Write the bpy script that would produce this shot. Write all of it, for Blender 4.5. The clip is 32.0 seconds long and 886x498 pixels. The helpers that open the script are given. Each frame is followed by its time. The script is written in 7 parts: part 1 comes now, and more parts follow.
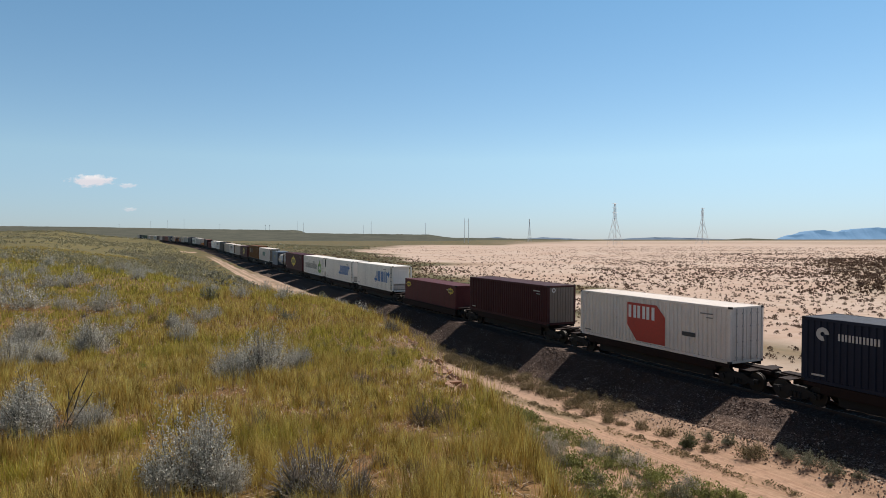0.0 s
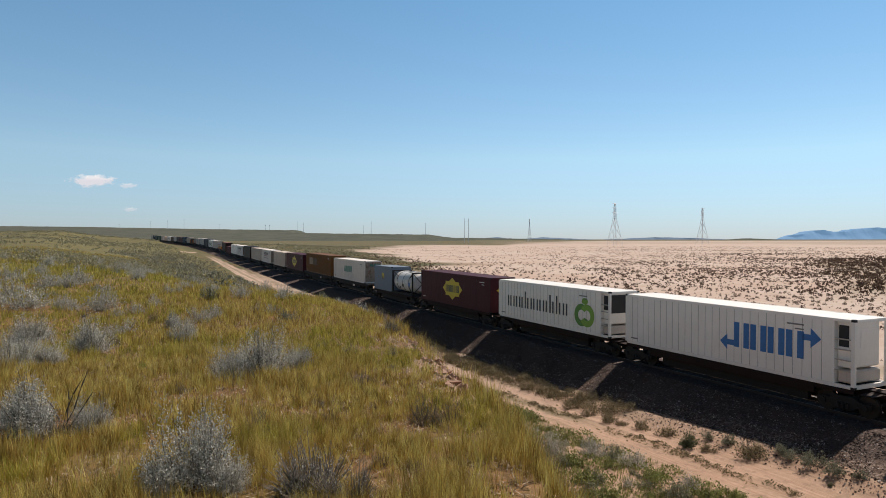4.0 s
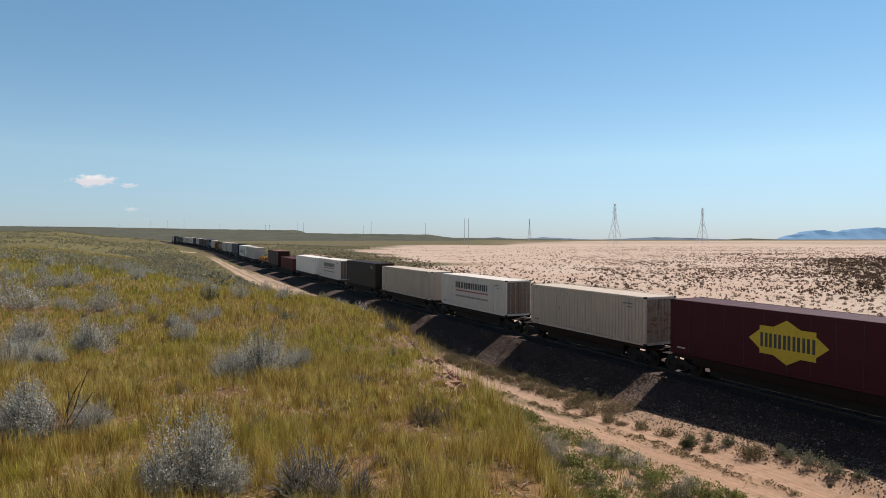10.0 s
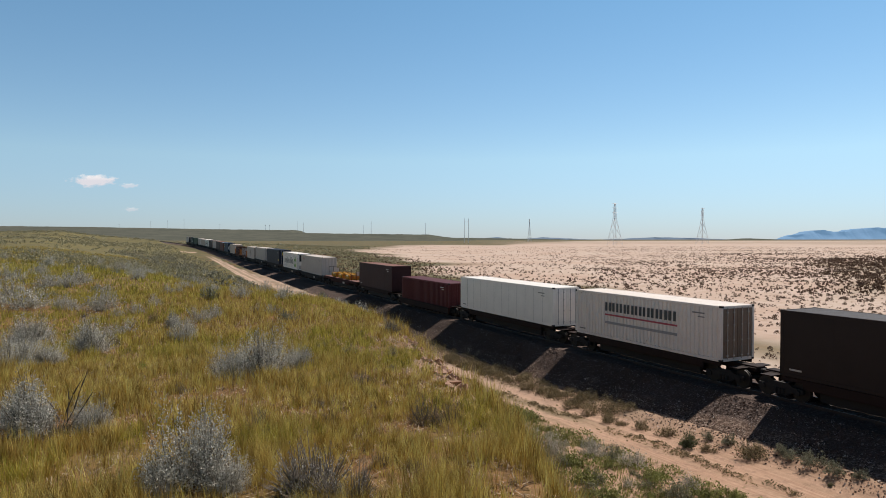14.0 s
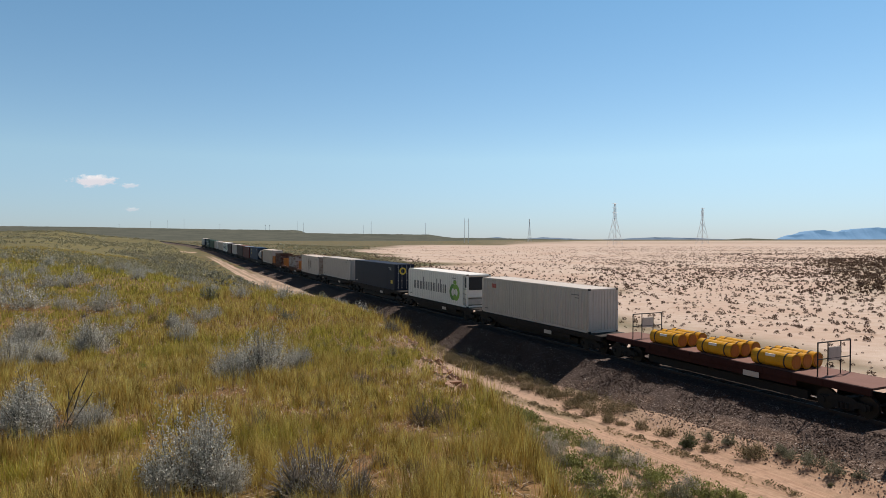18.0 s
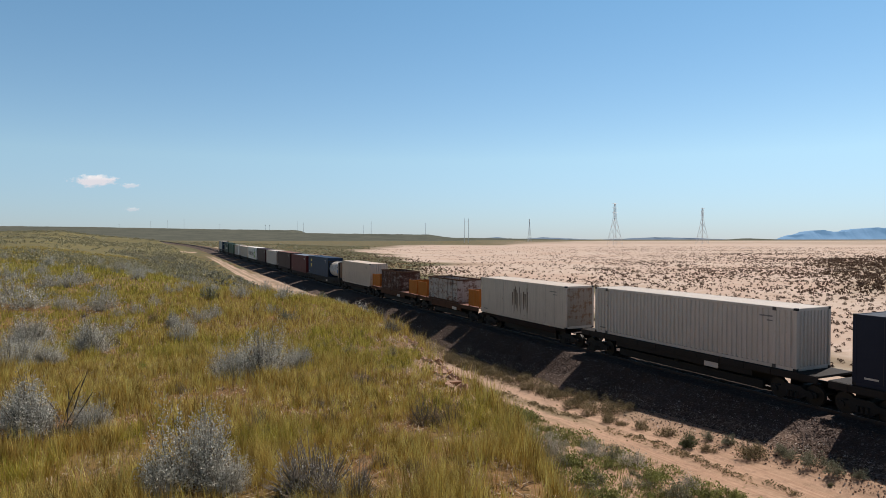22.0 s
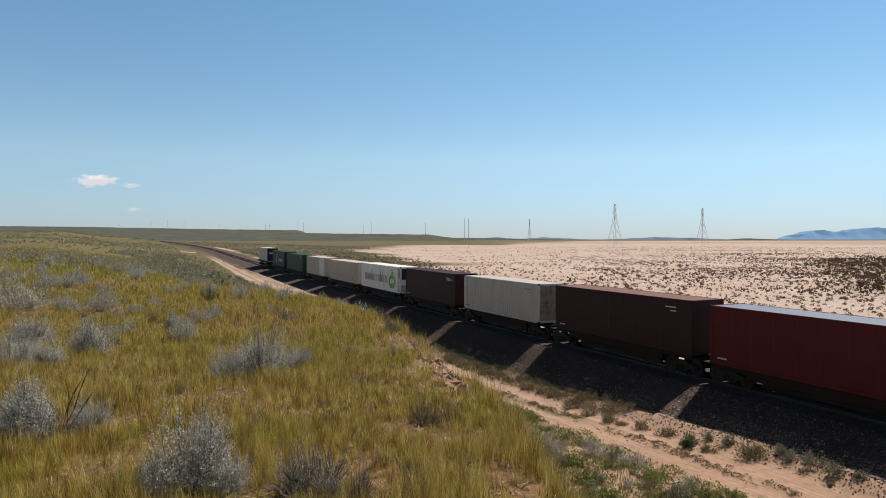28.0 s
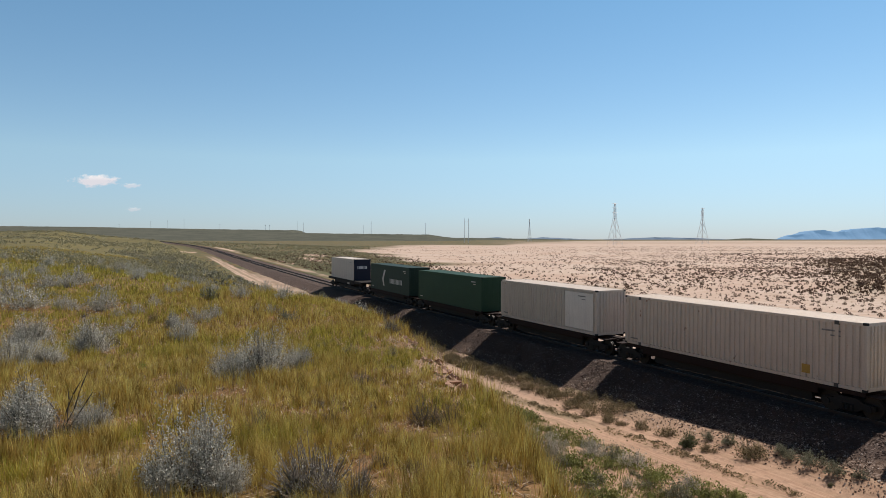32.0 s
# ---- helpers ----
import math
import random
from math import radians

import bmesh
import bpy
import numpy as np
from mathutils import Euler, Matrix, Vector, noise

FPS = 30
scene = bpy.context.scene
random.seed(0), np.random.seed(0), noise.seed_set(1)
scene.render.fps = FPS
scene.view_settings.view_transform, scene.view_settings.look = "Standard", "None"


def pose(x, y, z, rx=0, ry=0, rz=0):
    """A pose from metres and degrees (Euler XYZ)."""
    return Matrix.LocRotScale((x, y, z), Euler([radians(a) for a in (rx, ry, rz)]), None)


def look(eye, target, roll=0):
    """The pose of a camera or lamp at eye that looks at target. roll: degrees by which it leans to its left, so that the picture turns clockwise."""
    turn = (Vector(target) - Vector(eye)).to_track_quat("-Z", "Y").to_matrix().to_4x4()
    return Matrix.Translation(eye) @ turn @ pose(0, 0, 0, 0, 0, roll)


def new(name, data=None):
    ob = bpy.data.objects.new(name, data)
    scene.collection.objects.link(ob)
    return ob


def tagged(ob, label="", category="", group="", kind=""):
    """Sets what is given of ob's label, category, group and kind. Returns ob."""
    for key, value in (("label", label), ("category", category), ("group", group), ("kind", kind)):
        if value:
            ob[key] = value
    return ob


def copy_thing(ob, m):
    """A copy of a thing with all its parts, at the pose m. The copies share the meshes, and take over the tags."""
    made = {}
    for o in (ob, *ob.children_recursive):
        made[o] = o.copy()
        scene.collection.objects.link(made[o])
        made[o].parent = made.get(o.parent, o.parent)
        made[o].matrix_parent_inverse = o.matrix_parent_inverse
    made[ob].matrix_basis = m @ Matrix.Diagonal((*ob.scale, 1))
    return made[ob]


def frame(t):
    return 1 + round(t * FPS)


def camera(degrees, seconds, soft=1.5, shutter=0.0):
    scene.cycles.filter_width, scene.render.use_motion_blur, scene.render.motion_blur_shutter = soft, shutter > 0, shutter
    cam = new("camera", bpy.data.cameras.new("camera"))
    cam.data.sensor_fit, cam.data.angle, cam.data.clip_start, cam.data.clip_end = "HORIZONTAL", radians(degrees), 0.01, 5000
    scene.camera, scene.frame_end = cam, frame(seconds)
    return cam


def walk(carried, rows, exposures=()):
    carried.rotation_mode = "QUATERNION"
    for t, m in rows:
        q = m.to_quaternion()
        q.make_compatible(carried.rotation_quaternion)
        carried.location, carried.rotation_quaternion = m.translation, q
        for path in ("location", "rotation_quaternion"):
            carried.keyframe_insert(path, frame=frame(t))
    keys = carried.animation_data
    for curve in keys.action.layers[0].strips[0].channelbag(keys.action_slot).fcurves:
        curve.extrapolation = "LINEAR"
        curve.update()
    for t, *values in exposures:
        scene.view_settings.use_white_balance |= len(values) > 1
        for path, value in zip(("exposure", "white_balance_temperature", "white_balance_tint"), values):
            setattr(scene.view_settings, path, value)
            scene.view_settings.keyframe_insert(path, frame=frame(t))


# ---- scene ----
# A long container train passes below a grassy hill; the camera hovers still over the hill.
# ---------------------------------------------------------------- camera
CAM_H = 7.59
cam = camera(68.44, 32.0, soft=0.7)
STILL = pose(0, 0, CAM_H, 90 - 0.855, 0, 0)
walk(cam, [(0.0, STILL), (32.0, STILL)], [(0.0, 0.0, 6750, 14), (32.0, 0.0, 6750, 14)])

# ---------------------------------------------------------------- light
SUN_DIR = Vector((0.756, 0.734, 0)).normalized()      # where the sun stands, seen from above
SUN_EL = radians(52.5)
world = bpy.data.worlds.new("sky_world")
scene.world = world
world.use_nodes = True
wn = world.node_tree
sky = wn.nodes.new("ShaderNodeTexSky")
sky.sky_type = "NISHITA"
sky.sun_disc = False
sky.sun_elevation = SUN_EL
sky.sun_rotation = math.atan2(SUN_DIR.x, SUN_DIR.y)
sky.air_density, sky.dust_density, sky.ozone_density = 1.0, 0.0, 1.5
sky.altitude = 300
wn.nodes["Background"].inputs["Strength"].default_value = 0.125
# clear desert air: pale blue at the horizon, deep blue overhead
way = wn.nodes.new("ShaderNodeSeparateXYZ")
wn.links.new(wn.nodes.new("ShaderNodeTexCoord").outputs["Generated"], way.inputs[0])
air = wn.nodes.new("ShaderNodeValToRGB")
wn.links.new(way.outputs[2], air.inputs["Fac"])
for k, (at, tone) in enumerate(((0.0, (0.375, 0.495, 0.77)), (0.12, (0.70, 0.82, 0.845)), (0.36, (0.62, 0.89, 0.905)), (0.52, (0.26, 0.32, 0.36)), (0.8, (0.10, 0.125, 0.14)))):
    if k > 1:
        air.color_ramp.elements.new(at)
    air.color_ramp.elements[k].position = at
    air.color_ramp.elements[k].color = (*tone, 1)
tint = wn.nodes.new("ShaderNodeMix")
tint.data_type, tint.blend_type = "RGBA", "MULTIPLY"
tint.inputs[0].default_value = 1.0
wn.links.new(sky.outputs["Color"], tint.inputs[6])
wn.links.new(air.outputs["Color"], tint.inputs[7])
gain = wn.nodes.new("ShaderNodeVectorMath")
gain.operation = "SCALE"
gain.inputs["Scale"].default_value = 1.06
wn.links.new(tint.outputs[2], gain.inputs[0])
wn.links.new(gain.outputs[0], wn.nodes["Background"].inputs["Color"])
sun = new("sun", bpy.data.lights.new("sun", "SUN"))
sun.data.energy, sun.data.angle, sun.data.color = 5.0, radians(0.55), (1.0, 0.955, 0.88)
sun.matrix_world = look((SUN_DIR.x * 50 * math.cos(SUN_EL), SUN_DIR.y * 50 * math.cos(SUN_EL), 50 * math.sin(SUN_EL)), (0, 0, 0))

# ---------------------------------------------------------------- the railway line in plan
# s runs along the line away from the camera, n across it, away from the camera; n = 0 is the near side of the train
TH0, KAP, DIST = 0.452, -0.1423e-3, 27.47
SPEED, SLOWING = 17.045, -0.01725
HALF_W = 1.22


BEND, BEND_END, TURN = 235.0, 640.0, 4.4e-4      # beyond BEND the line swings back the other way


def heading(s):
    return TH0 + KAP * np.minimum(s, BEND) + TURN * (np.clip(s, BEND, BEND_END) - BEND)


def plan(s, n):
    """World x, y of a place along and across the line."""
    s1, s2 = np.minimum(s, BEND), np.clip(s, BEND, BEND_END)
    a, b, th = TH0 + KAP * s1, TH0 + KAP * BEND, heading(s)
    over = np.maximum(s - BEND_END, 0)
    x = DIST * math.cos(TH0) + (np.cos(a) - math.cos(TH0)) / KAP + np.where(s2 > BEND, (np.cos(th) - math.cos(b)) / TURN, 0) + n * np.cos(th) - over * np.sin(th)
    y = DIST * math.sin(TH0) + (np.sin(a) - math.sin(TH0)) / KAP + np.where(s2 > BEND, (np.sin(th) - math.sin(b)) / TURN, 0) + n * np.sin(th) + over * np.cos(th)
    return x, y


def along(x, y):
    """s, n of a place in the world."""
    r = 1 / abs(KAP)
    dx, dy = x - (DIST + r) * math.cos(TH0), y - (DIST + r) * math.sin(TH0)
    n1 = r - np.hypot(dx, dy)
    s1 = (TH0 - np.arctan2(-dy, -dx)) * r
    b, e = TH0 + KAP * BEND, heading(BEND_END)
    px, py = plan(BEND, 0.0)
    dx, dy = x - px + math.cos(b) / TURN, y - py + math.sin(b) / TURN
    n2 = np.hypot(dx, dy) - 1 / TURN
    s2 = BEND + (np.arctan2(dy, dx) - b) / TURN
    px, py = plan(BEND_END, 0.0)
    dx, dy = x - px, y - py
    s3 = BEND_END - dx * np.sin(e) + dy * np.cos(e)
    n3 = dx * np.cos(e) + dy * np.sin(e)
    first, second = s1 < BEND, s2 < BEND_END
    return np.where(first, s1, np.where(second, s2, s3)), np.where(first, n1, np.where(second, n2, n3))


def grade(s):
    return np.interp(s, [-200, 0, 60, 100, 130, 182, 232, 279, 357, 500, 626, 900], [-0.77, 0, 0.23, 0.48, 0.80, 1.42, 2.0, 2.75, 4.0, 5.6, 7.0, 9.0])


def steepness(s):
    return (grade(s + 8) - grade(s - 8)) / 16


def gone(t):
    """Metres the train has run by t seconds."""
    return SPEED * t + SLOWING * ((t - 16) ** 2 - 256) / 2


def hash2(ix, iy, seed):
    h = np.sin(ix * 127.1 + iy * 311.7 + seed * 74.7) * 43758.5453
    return h - np.floor(h)


def vnoise(x, y, seed=0):
    """Smooth value noise, 0 to 1."""
    ix, iy = np.floor(x), np.floor(y)
    fx, fy = x - ix, y - iy
    fx, fy = fx * fx * (3 - 2 * fx), fy * fy * (3 - 2 * fy)
    a, b = hash2(ix, iy, seed), hash2(ix + 1, iy, seed)
    c, d = hash2(ix, iy + 1, seed), hash2(ix + 1, iy + 1, seed)
    return (a * (1 - fx) + b * fx) * (1 - fy) + (c * (1 - fx) + d * fx) * fy


def sstep(a, b, v):
    t = np.clip((v - a) / (b - a), 0, 1)
    return t * t * (3 - 2 * t)


TOE_N, FAR_TOE_N = -3.45, 5.55


def toe_z(s):
    return np.interp(s, [-50, 14, 20, 25, 30, 36, 42, 50, 65, 90, 135, 210, 400], [-0.86, -0.88, -0.98, -1.17, -1.42, -1.64, -1.72, -1.62, -1.25, -0.85, -0.66, -0.46, -0.42])


def road_mid(s):
    return np.interp(s, [-60, 20, 45, 80, 140, 220], [-7.0, -6.9, -7.1, -6.9, -6.3, -5.4])


def crest_n(s):
    return np.interp(s, [-60, 0, 5.6, 8.7, 17, 28, 36, 50, 70, 110, 150, 300], [-27, -25, -23.6, -22.3, -20.2, -18.3, -18.6, -19.5, -19.5, -21, -24, -40])


def foot_n(s):
    return np.interp(s, [-60, 0, 10, 20, 35, 50, 80, 150, 300], [-17, -16, -15.4, -14.4, -12.6, -11.5, -10.5, -9.8, -9.5])


def ground_z(s, n):
    s, n = np.asarray(s, float), np.asarray(n, float)
    x, y = plan(s, n)
    r = np.hypot(x, y)
    g = grade(s)
    toe = g + toe_z(s)
    low = toe - 0.03 - np.interp(s, [20, 135, 300], [0.36, 0.22, 0.15]) * sstep(TOE_N, -5.4, n) + 0.22 * sstep(-9.0, -11.5, n) - 0.05 * (sstep(1.9, 0.6, np.abs(n - road_mid(s))))
    top = np.interp(s, [-60, 10, 19, 28, 38, 50, 70, 110, 150, 200, 280, 400, 900], [5.0, 4.85, 4.84, 4.62, 4.2, 3.9, 3.6, 3.0, 2.8, 3.1, 4.2, 6.0, 10.0])
    cn, fn = crest_n(s), foot_n(s)
    t = np.clip((fn - n) / (fn - cn), 0, 1)
    steep = sstep(70, 30, s)
    scarp = np.where(t < 0.8, 0.52 * t / 0.8, 0.52 + 0.48 * sstep(0.76, 1.0, t))
    scarp = scarp + (t - 0.10 * np.sin(t * math.pi) - scarp) * sstep(9.0, 13.0, s)
    shape = steep * scarp + (1 - steep) * t * t * (3 - 2 * t)
    back = np.minimum(np.clip((cn - n) * 0.15, 0, 9), np.interp(r, [22, 42, 68, 200, 600, 1000], [0.05, 1.4, 2.4, 3.5, 3.6, 2.6]))
    hill = low + (top + back - low) * shape
    wob = (vnoise(x / 9, y / 9, 3) - 0.5) * 0.34 * steep + (vnoise(x / 2.1, y / 2.1, 4) - 0.5) * 0.10 + (vnoise(x / 0.7, y / 0.7, 5) - 0.5) * 0.05
    wob = wob + (vnoise(x / 34, y / 34, 6) - 0.5) * 1.3 * sstep(60, 160, r)
    bankrough = (vnoise(x / 1.3, y / 1.3, 11) - 0.5) * 0.5 * np.sin(np.clip(t, 0, 1) * math.pi) * steep
    near = hill + wob * sstep(0.0, 0.5, t) + bankrough
    # a low rise beside the far line
    rise = 2.3 * sstep(385, 450, s) * sstep(-5, -13, n) * sstep(-160, -40, n)
    near = near + rise
    near = np.where(n < fn, near, rise + low + (vnoise(x / 1.5, y / 1.5, 7) - 0.5) * 0.09)
    plain = np.interp(r, [0, 100, 400, 860, 1500, 3000, 6000], [-1.9, -2.0, -1.5, 0.0, 1.6, 4.4, 7.0])
    plain = plain + (vnoise(x / 40, y / 40, 8) - 0.5) * 0.7 * sstep(60, 160, r) + (vnoise(x / 6, y / 6, 9) - 0.5) * 0.14
    plain = plain + (g - 0.00386 * np.clip(s, -200, 700)) * sstep(220, 40, n) * sstep(1500, 700, s)
    far = toe - 0.1 + (plain - toe + 0.1) * sstep(FAR_TOE_N, 30, n)
    bed = g - 1.9 + (vnoise(x, y, 2) - 0.5) * 0.02
    z = np.where(n > FAR_TOE_N, far, np.where(n > TOE_N, np.minimum(bed, toe - 0.3), near))
    return z


def ground_at(x, y):
    s, n = along(x, y)
    return float(ground_z(s, n))


# ---------------------------------------------------------------- material helpers
def material(name):
    m = bpy.data.materials.new(name)
    m.use_nodes = True
    nt = m.node_tree
    return m, nt, nt.nodes["Principled BSDF"]


def feed(nt, socket, value):
    if isinstance(value, bpy.types.NodeSocket):
        nt.links.new(value, socket)
    elif isinstance(value, (tuple, list)) and len(value) == 3 and socket.type == "RGBA":
        socket.default_value = (*value, 1)
    else:
        socket.default_value = value


def coords(nt, kind="Object"):
    return nt.nodes.new("ShaderNodeTexCoord").outputs[kind]


def world_pos(nt):
    return nt.nodes.new("ShaderNodeNewGeometry").outputs["Position"]


def island(nt):
    return nt.nodes.new("ShaderNodeNewGeometry").outputs["Random Per Island"]


def ob_random(nt):
    return nt.nodes.new("ShaderNodeObjectInfo").outputs["Random"]


def scaled(nt, vec, sc):
    n = nt.nodes.new("ShaderNodeMapping")
    feed(nt, n.inputs["Vector"], vec)
    n.inputs["Scale"].default_value = sc
    return n.outputs["Vector"]


def noise_of(nt, vec, scale, detail=4.0, rough=0.55):
    n = nt.nodes.new("ShaderNodeTexNoise")
    feed(nt, n.inputs["Vector"], vec)
    n.inputs["Scale"].default_value, n.inputs["Detail"].default_value, n.inputs["Roughness"].default_value = scale, detail, rough
    return n.outputs["Fac"]


def cells(nt, vec, scale):
    n = nt.nodes.new("ShaderNodeTexVoronoi")
    feed(nt, n.inputs["Vector"], vec)
    n.inputs["Scale"].default_value = scale
    return n.outputs["Distance"], n.outputs["Color"]


def ramp(nt, fac, *stops):
    n = nt.nodes.new("ShaderNodeValToRGB")
    feed(nt, n.inputs["Fac"], fac)
    e = n.color_ramp.elements
    while len(e) < len(stops):
        e.new(0.5)
    for k, (p, c) in enumerate(stops):
        e[k].position = p
        e[k].color = (c, c, c, 1) if isinstance(c, (int, float)) else (*c, 1)
    return n.outputs["Color"]


def mixed(nt, fac, a, b, how="MIX"):
    n = nt.nodes.new("ShaderNodeMix")
    n.data_type, n.blend_type = "RGBA", how
    feed(nt, n.inputs[0], fac)
    feed(nt, n.inputs[6], a)
    feed(nt, n.inputs[7], b)
    return n.outputs[2]


def calc(nt, op, a, b):
    n = nt.nodes.new("ShaderNodeMath")
    n.operation = op
    feed(nt, n.inputs[0], a)
    feed(nt, n.inputs[1], b)
    return n.outputs[0]


def bumped(nt, bsdf, height, strength=0.5, distance=0.02):
    n = nt.nodes.new("ShaderNodeBump")
    n.inputs["Strength"].default_value, n.inputs["Distance"].default_value = strength, distance
    feed(nt, n.inputs["Height"], height)
    nt.links.new(n.outputs["Normal"], bsdf.inputs["Normal"])


def paint(name, col, dirt=0.35, rust=0.0, rough=0.5, dust=(0.42, 0.30, 0.2), rustcol=(0.13, 0.05, 0.025)):
    """Weathered paint on steel: fading, vertical streaks, dust and rust."""
    m, nt, b = material(name)
    o = coords(nt)
    seed = ob_random(nt)
    big = noise_of(nt, o, 0.9, 5, 0.6)
    fine = noise_of(nt, o, 14, 4, 0.6)
    streak = noise_of(nt, scaled(nt, o, (5.0, 5.0, 0.35)), 1.6, 5, 0.65)
    dark = tuple(c * 0.62 for c in col)
    pale = tuple(min(1, c * 1.12 + 0.003) for c in col)
    dust = tuple(0.8 * c + 0.2 * d for c, d in zip(col, dust)) if max(col) < 0.3 else dust
    c = mixed(nt, ramp(nt, big, (0.3, 0.0), (0.75, 1.0)), pale, col)
    c = mixed(nt, calc(nt, "MULTIPLY", ramp(nt, streak, (0.5, 0.0), (0.78, 1.0)), dirt), c, dark)
    c = mixed(nt, calc(nt, "MULTIPLY", ramp(nt, fine, (0.45, 0.0), (0.8, 1.0)), dirt * 0.6), c, dust)
    if rust > 0:
        patch = calc(nt, "MULTIPLY", noise_of(nt, scaled(nt, o, (1.3, 1.3, 0.8)), 1.7, 8, 0.7), 1.0)
        lim = 0.72 - 0.3 * rust
        c = mixed(nt, ramp(nt, patch, (lim, 0.0), (lim + 0.07, 1.0)), c, mixed(nt, fine, rustcol, tuple(v * 2.1 for v in rustcol)))
    c = mixed(nt, 0.10, c, mixed(nt, seed, dark, pale))
    nt.links.new(c, b.inputs["Base Color"])
    feed(nt, b.inputs["Roughness"], ramp(nt, fine, (0.2, rough - 0.05), (0.8, rough + 0.2)))
    b.inputs["Specular IOR Level"].default_value = 0.16
    bumped(nt, b, mixed(nt, 0.5, big, fine), 0.12, 0.02)
    return m


def flaked(name, col, rust, share):
    """Old paint scaling off steel: fine flakes, rust bleeding in level bands and down the sheet."""
    m, nt, b = material(name)
    o = coords(nt)
    flake = noise_of(nt, scaled(nt, o, (1.0, 1.0, 1.3)), 1.25, 12, 0.76)
    band = noise_of(nt, scaled(nt, o, (0.5, 0.5, 2.6)), 1.3, 6, 0.6)
    run = noise_of(nt, scaled(nt, o, (7.0, 7.0, 0.5)), 1.4, 5, 0.6)
    fine = noise_of(nt, o, 26, 5, 0.65)
    mask = calc(nt, "ADD", calc(nt, "MULTIPLY", flake, 0.62), calc(nt, "ADD", calc(nt, "MULTIPLY", band, 0.26), calc(nt, "MULTIPLY", run, 0.12)))
    lim = 0.62 - 0.24 * share
    c = mixed(nt, ramp(nt, fine, (0.3, 0.0), (0.75, 1.0)), tuple(v * 0.72 for v in col), col)
    c = mixed(nt, ramp(nt, run, (0.45, 0.0), (0.75, 0.45)), c, tuple(0.5 * v + 0.5 * w for v, w in zip(col, rust)))
    red = mixed(nt, ramp(nt, fine, (0.35, 0.0), (0.7, 1.0)), rust, tuple(v * 2.4 for v in rust))
    c = mixed(nt, ramp(nt, mask, (lim, 0.0), (lim + 0.035, 0.7), (lim + 0.10, 1.0)), c, red)
    nt.links.new(c, b.inputs["Base Color"])
    b.inputs["Roughness"].default_value = 0.85
    b.inputs["Specular IOR Level"].default_value = 0.2
    bumped(nt, b, mixed(nt, 0.5, mask, fine), 0.35, 0.03)
    return m


def plain_mat(name, col, rough=0.6, metal=0.0, var=0.35, scale=9.0, bump=0.15):
    m, nt, b = material(name)
    o = coords(nt)
    f = noise_of(nt, o, scale, 5, 0.6)
    g = noise_of(nt, o, scale * 0.17, 3, 0.5)
    c = mixed(nt, ramp(nt, f, (0.3, 0.0), (0.75, 1.0)), tuple(v * (1 - var) for v in col), tuple(min(1, v * (1 + var * 0.6)) for v in col))
    c = mixed(nt, calc(nt, "MULTIPLY", g, var), c, tuple(v * 0.75 for v in col))
    nt.links.new(c, b.inputs["Base Color"])
    b.inputs["Metallic"].default_value = metal
    feed(nt, b.inputs["Roughness"], ramp(nt, f, (0.2, max(0.05, rough - 0.12)), (0.8, min(1, rough + 0.12))))
    bumped(nt, b, f, bump, 0.02)
    return m


def leaf_mat(name, a, b_, c_, rough=0.7, patch=0.35, tufty=0.75):
    """Foliage: colour runs leaf by leaf and in patches over the ground."""
    m, nt, b = material(name)
    p = world_pos(nt)
    r = island(nt)
    col = ramp(nt, r, (0.0, a), (0.5, b_), (1.0, c_))
    pn = noise_of(nt, p, 0.45, 3, 0.6)
    col = mixed(nt, calc(nt, "MULTIPLY", ramp(nt, pn, (0.35, 0.0), (0.7, 1.0)), patch), col, c_)
    flat = scaled(nt, p, (1, 1, 0.15))
    # tone by tuft, with sunlit contrast and dark gaps put into the colour
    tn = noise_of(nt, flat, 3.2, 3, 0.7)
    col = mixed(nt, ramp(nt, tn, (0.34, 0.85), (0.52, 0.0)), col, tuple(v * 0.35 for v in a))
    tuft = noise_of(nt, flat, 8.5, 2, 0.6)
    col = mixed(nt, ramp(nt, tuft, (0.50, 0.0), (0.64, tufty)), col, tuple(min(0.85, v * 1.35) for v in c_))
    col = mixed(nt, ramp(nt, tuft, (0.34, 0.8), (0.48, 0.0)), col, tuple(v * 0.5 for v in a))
    col = mixed(nt, 0.2, col, mixed(nt, ob_random(nt), a, c_))
    nt.links.new(col, b.inputs["Base Color"])
    b.inputs["Roughness"].default_value = rough
    b.inputs["Specular IOR Level"].default_value = 0.25
    tr = nt.nodes.new("ShaderNodeBsdfTranslucent")
    nt.links.new(col, tr.inputs["Color"])
    mx = nt.nodes.new("ShaderNodeMixShader")
    mx.inputs[0].default_value = 0.30
    out = nt.nodes["Material Output"]
    nt.links.new(b.outputs[0], mx.inputs[1])
    nt.links.new(tr.outputs[0], mx.inputs[2])
    nt.links.new(mx.outputs[0], out.inputs["Surface"])
    return m


# ---------------------------------------------------------------- mesh helpers
def mesh_of(name, verts, faces, mat, smooth=False):
    me = bpy.data.meshes.new(name)
    me.from_pydata(np.asarray(verts).tolist(), [], faces if isinstance(faces, list) else faces.tolist())
    me.materials.append(mat)
    if smooth:
        me.polygons.foreach_set("use_smooth", np.ones(len(me.polygons), bool))
    me.update()
    return me


def part(name, data, mat, parent, label=""):
    """Links a bmesh or a mesh as one object under a thing or a part."""
    if isinstance(data, bmesh.types.BMesh):
        me = bpy.data.meshes.new(name)
        data.to_mesh(me)
        data.free()
        me.materials.append(mat)
    else:
        me = data
    ob = new(name, me)
    ob.parent = parent
    if label:
        tagged(ob, label)
    return ob


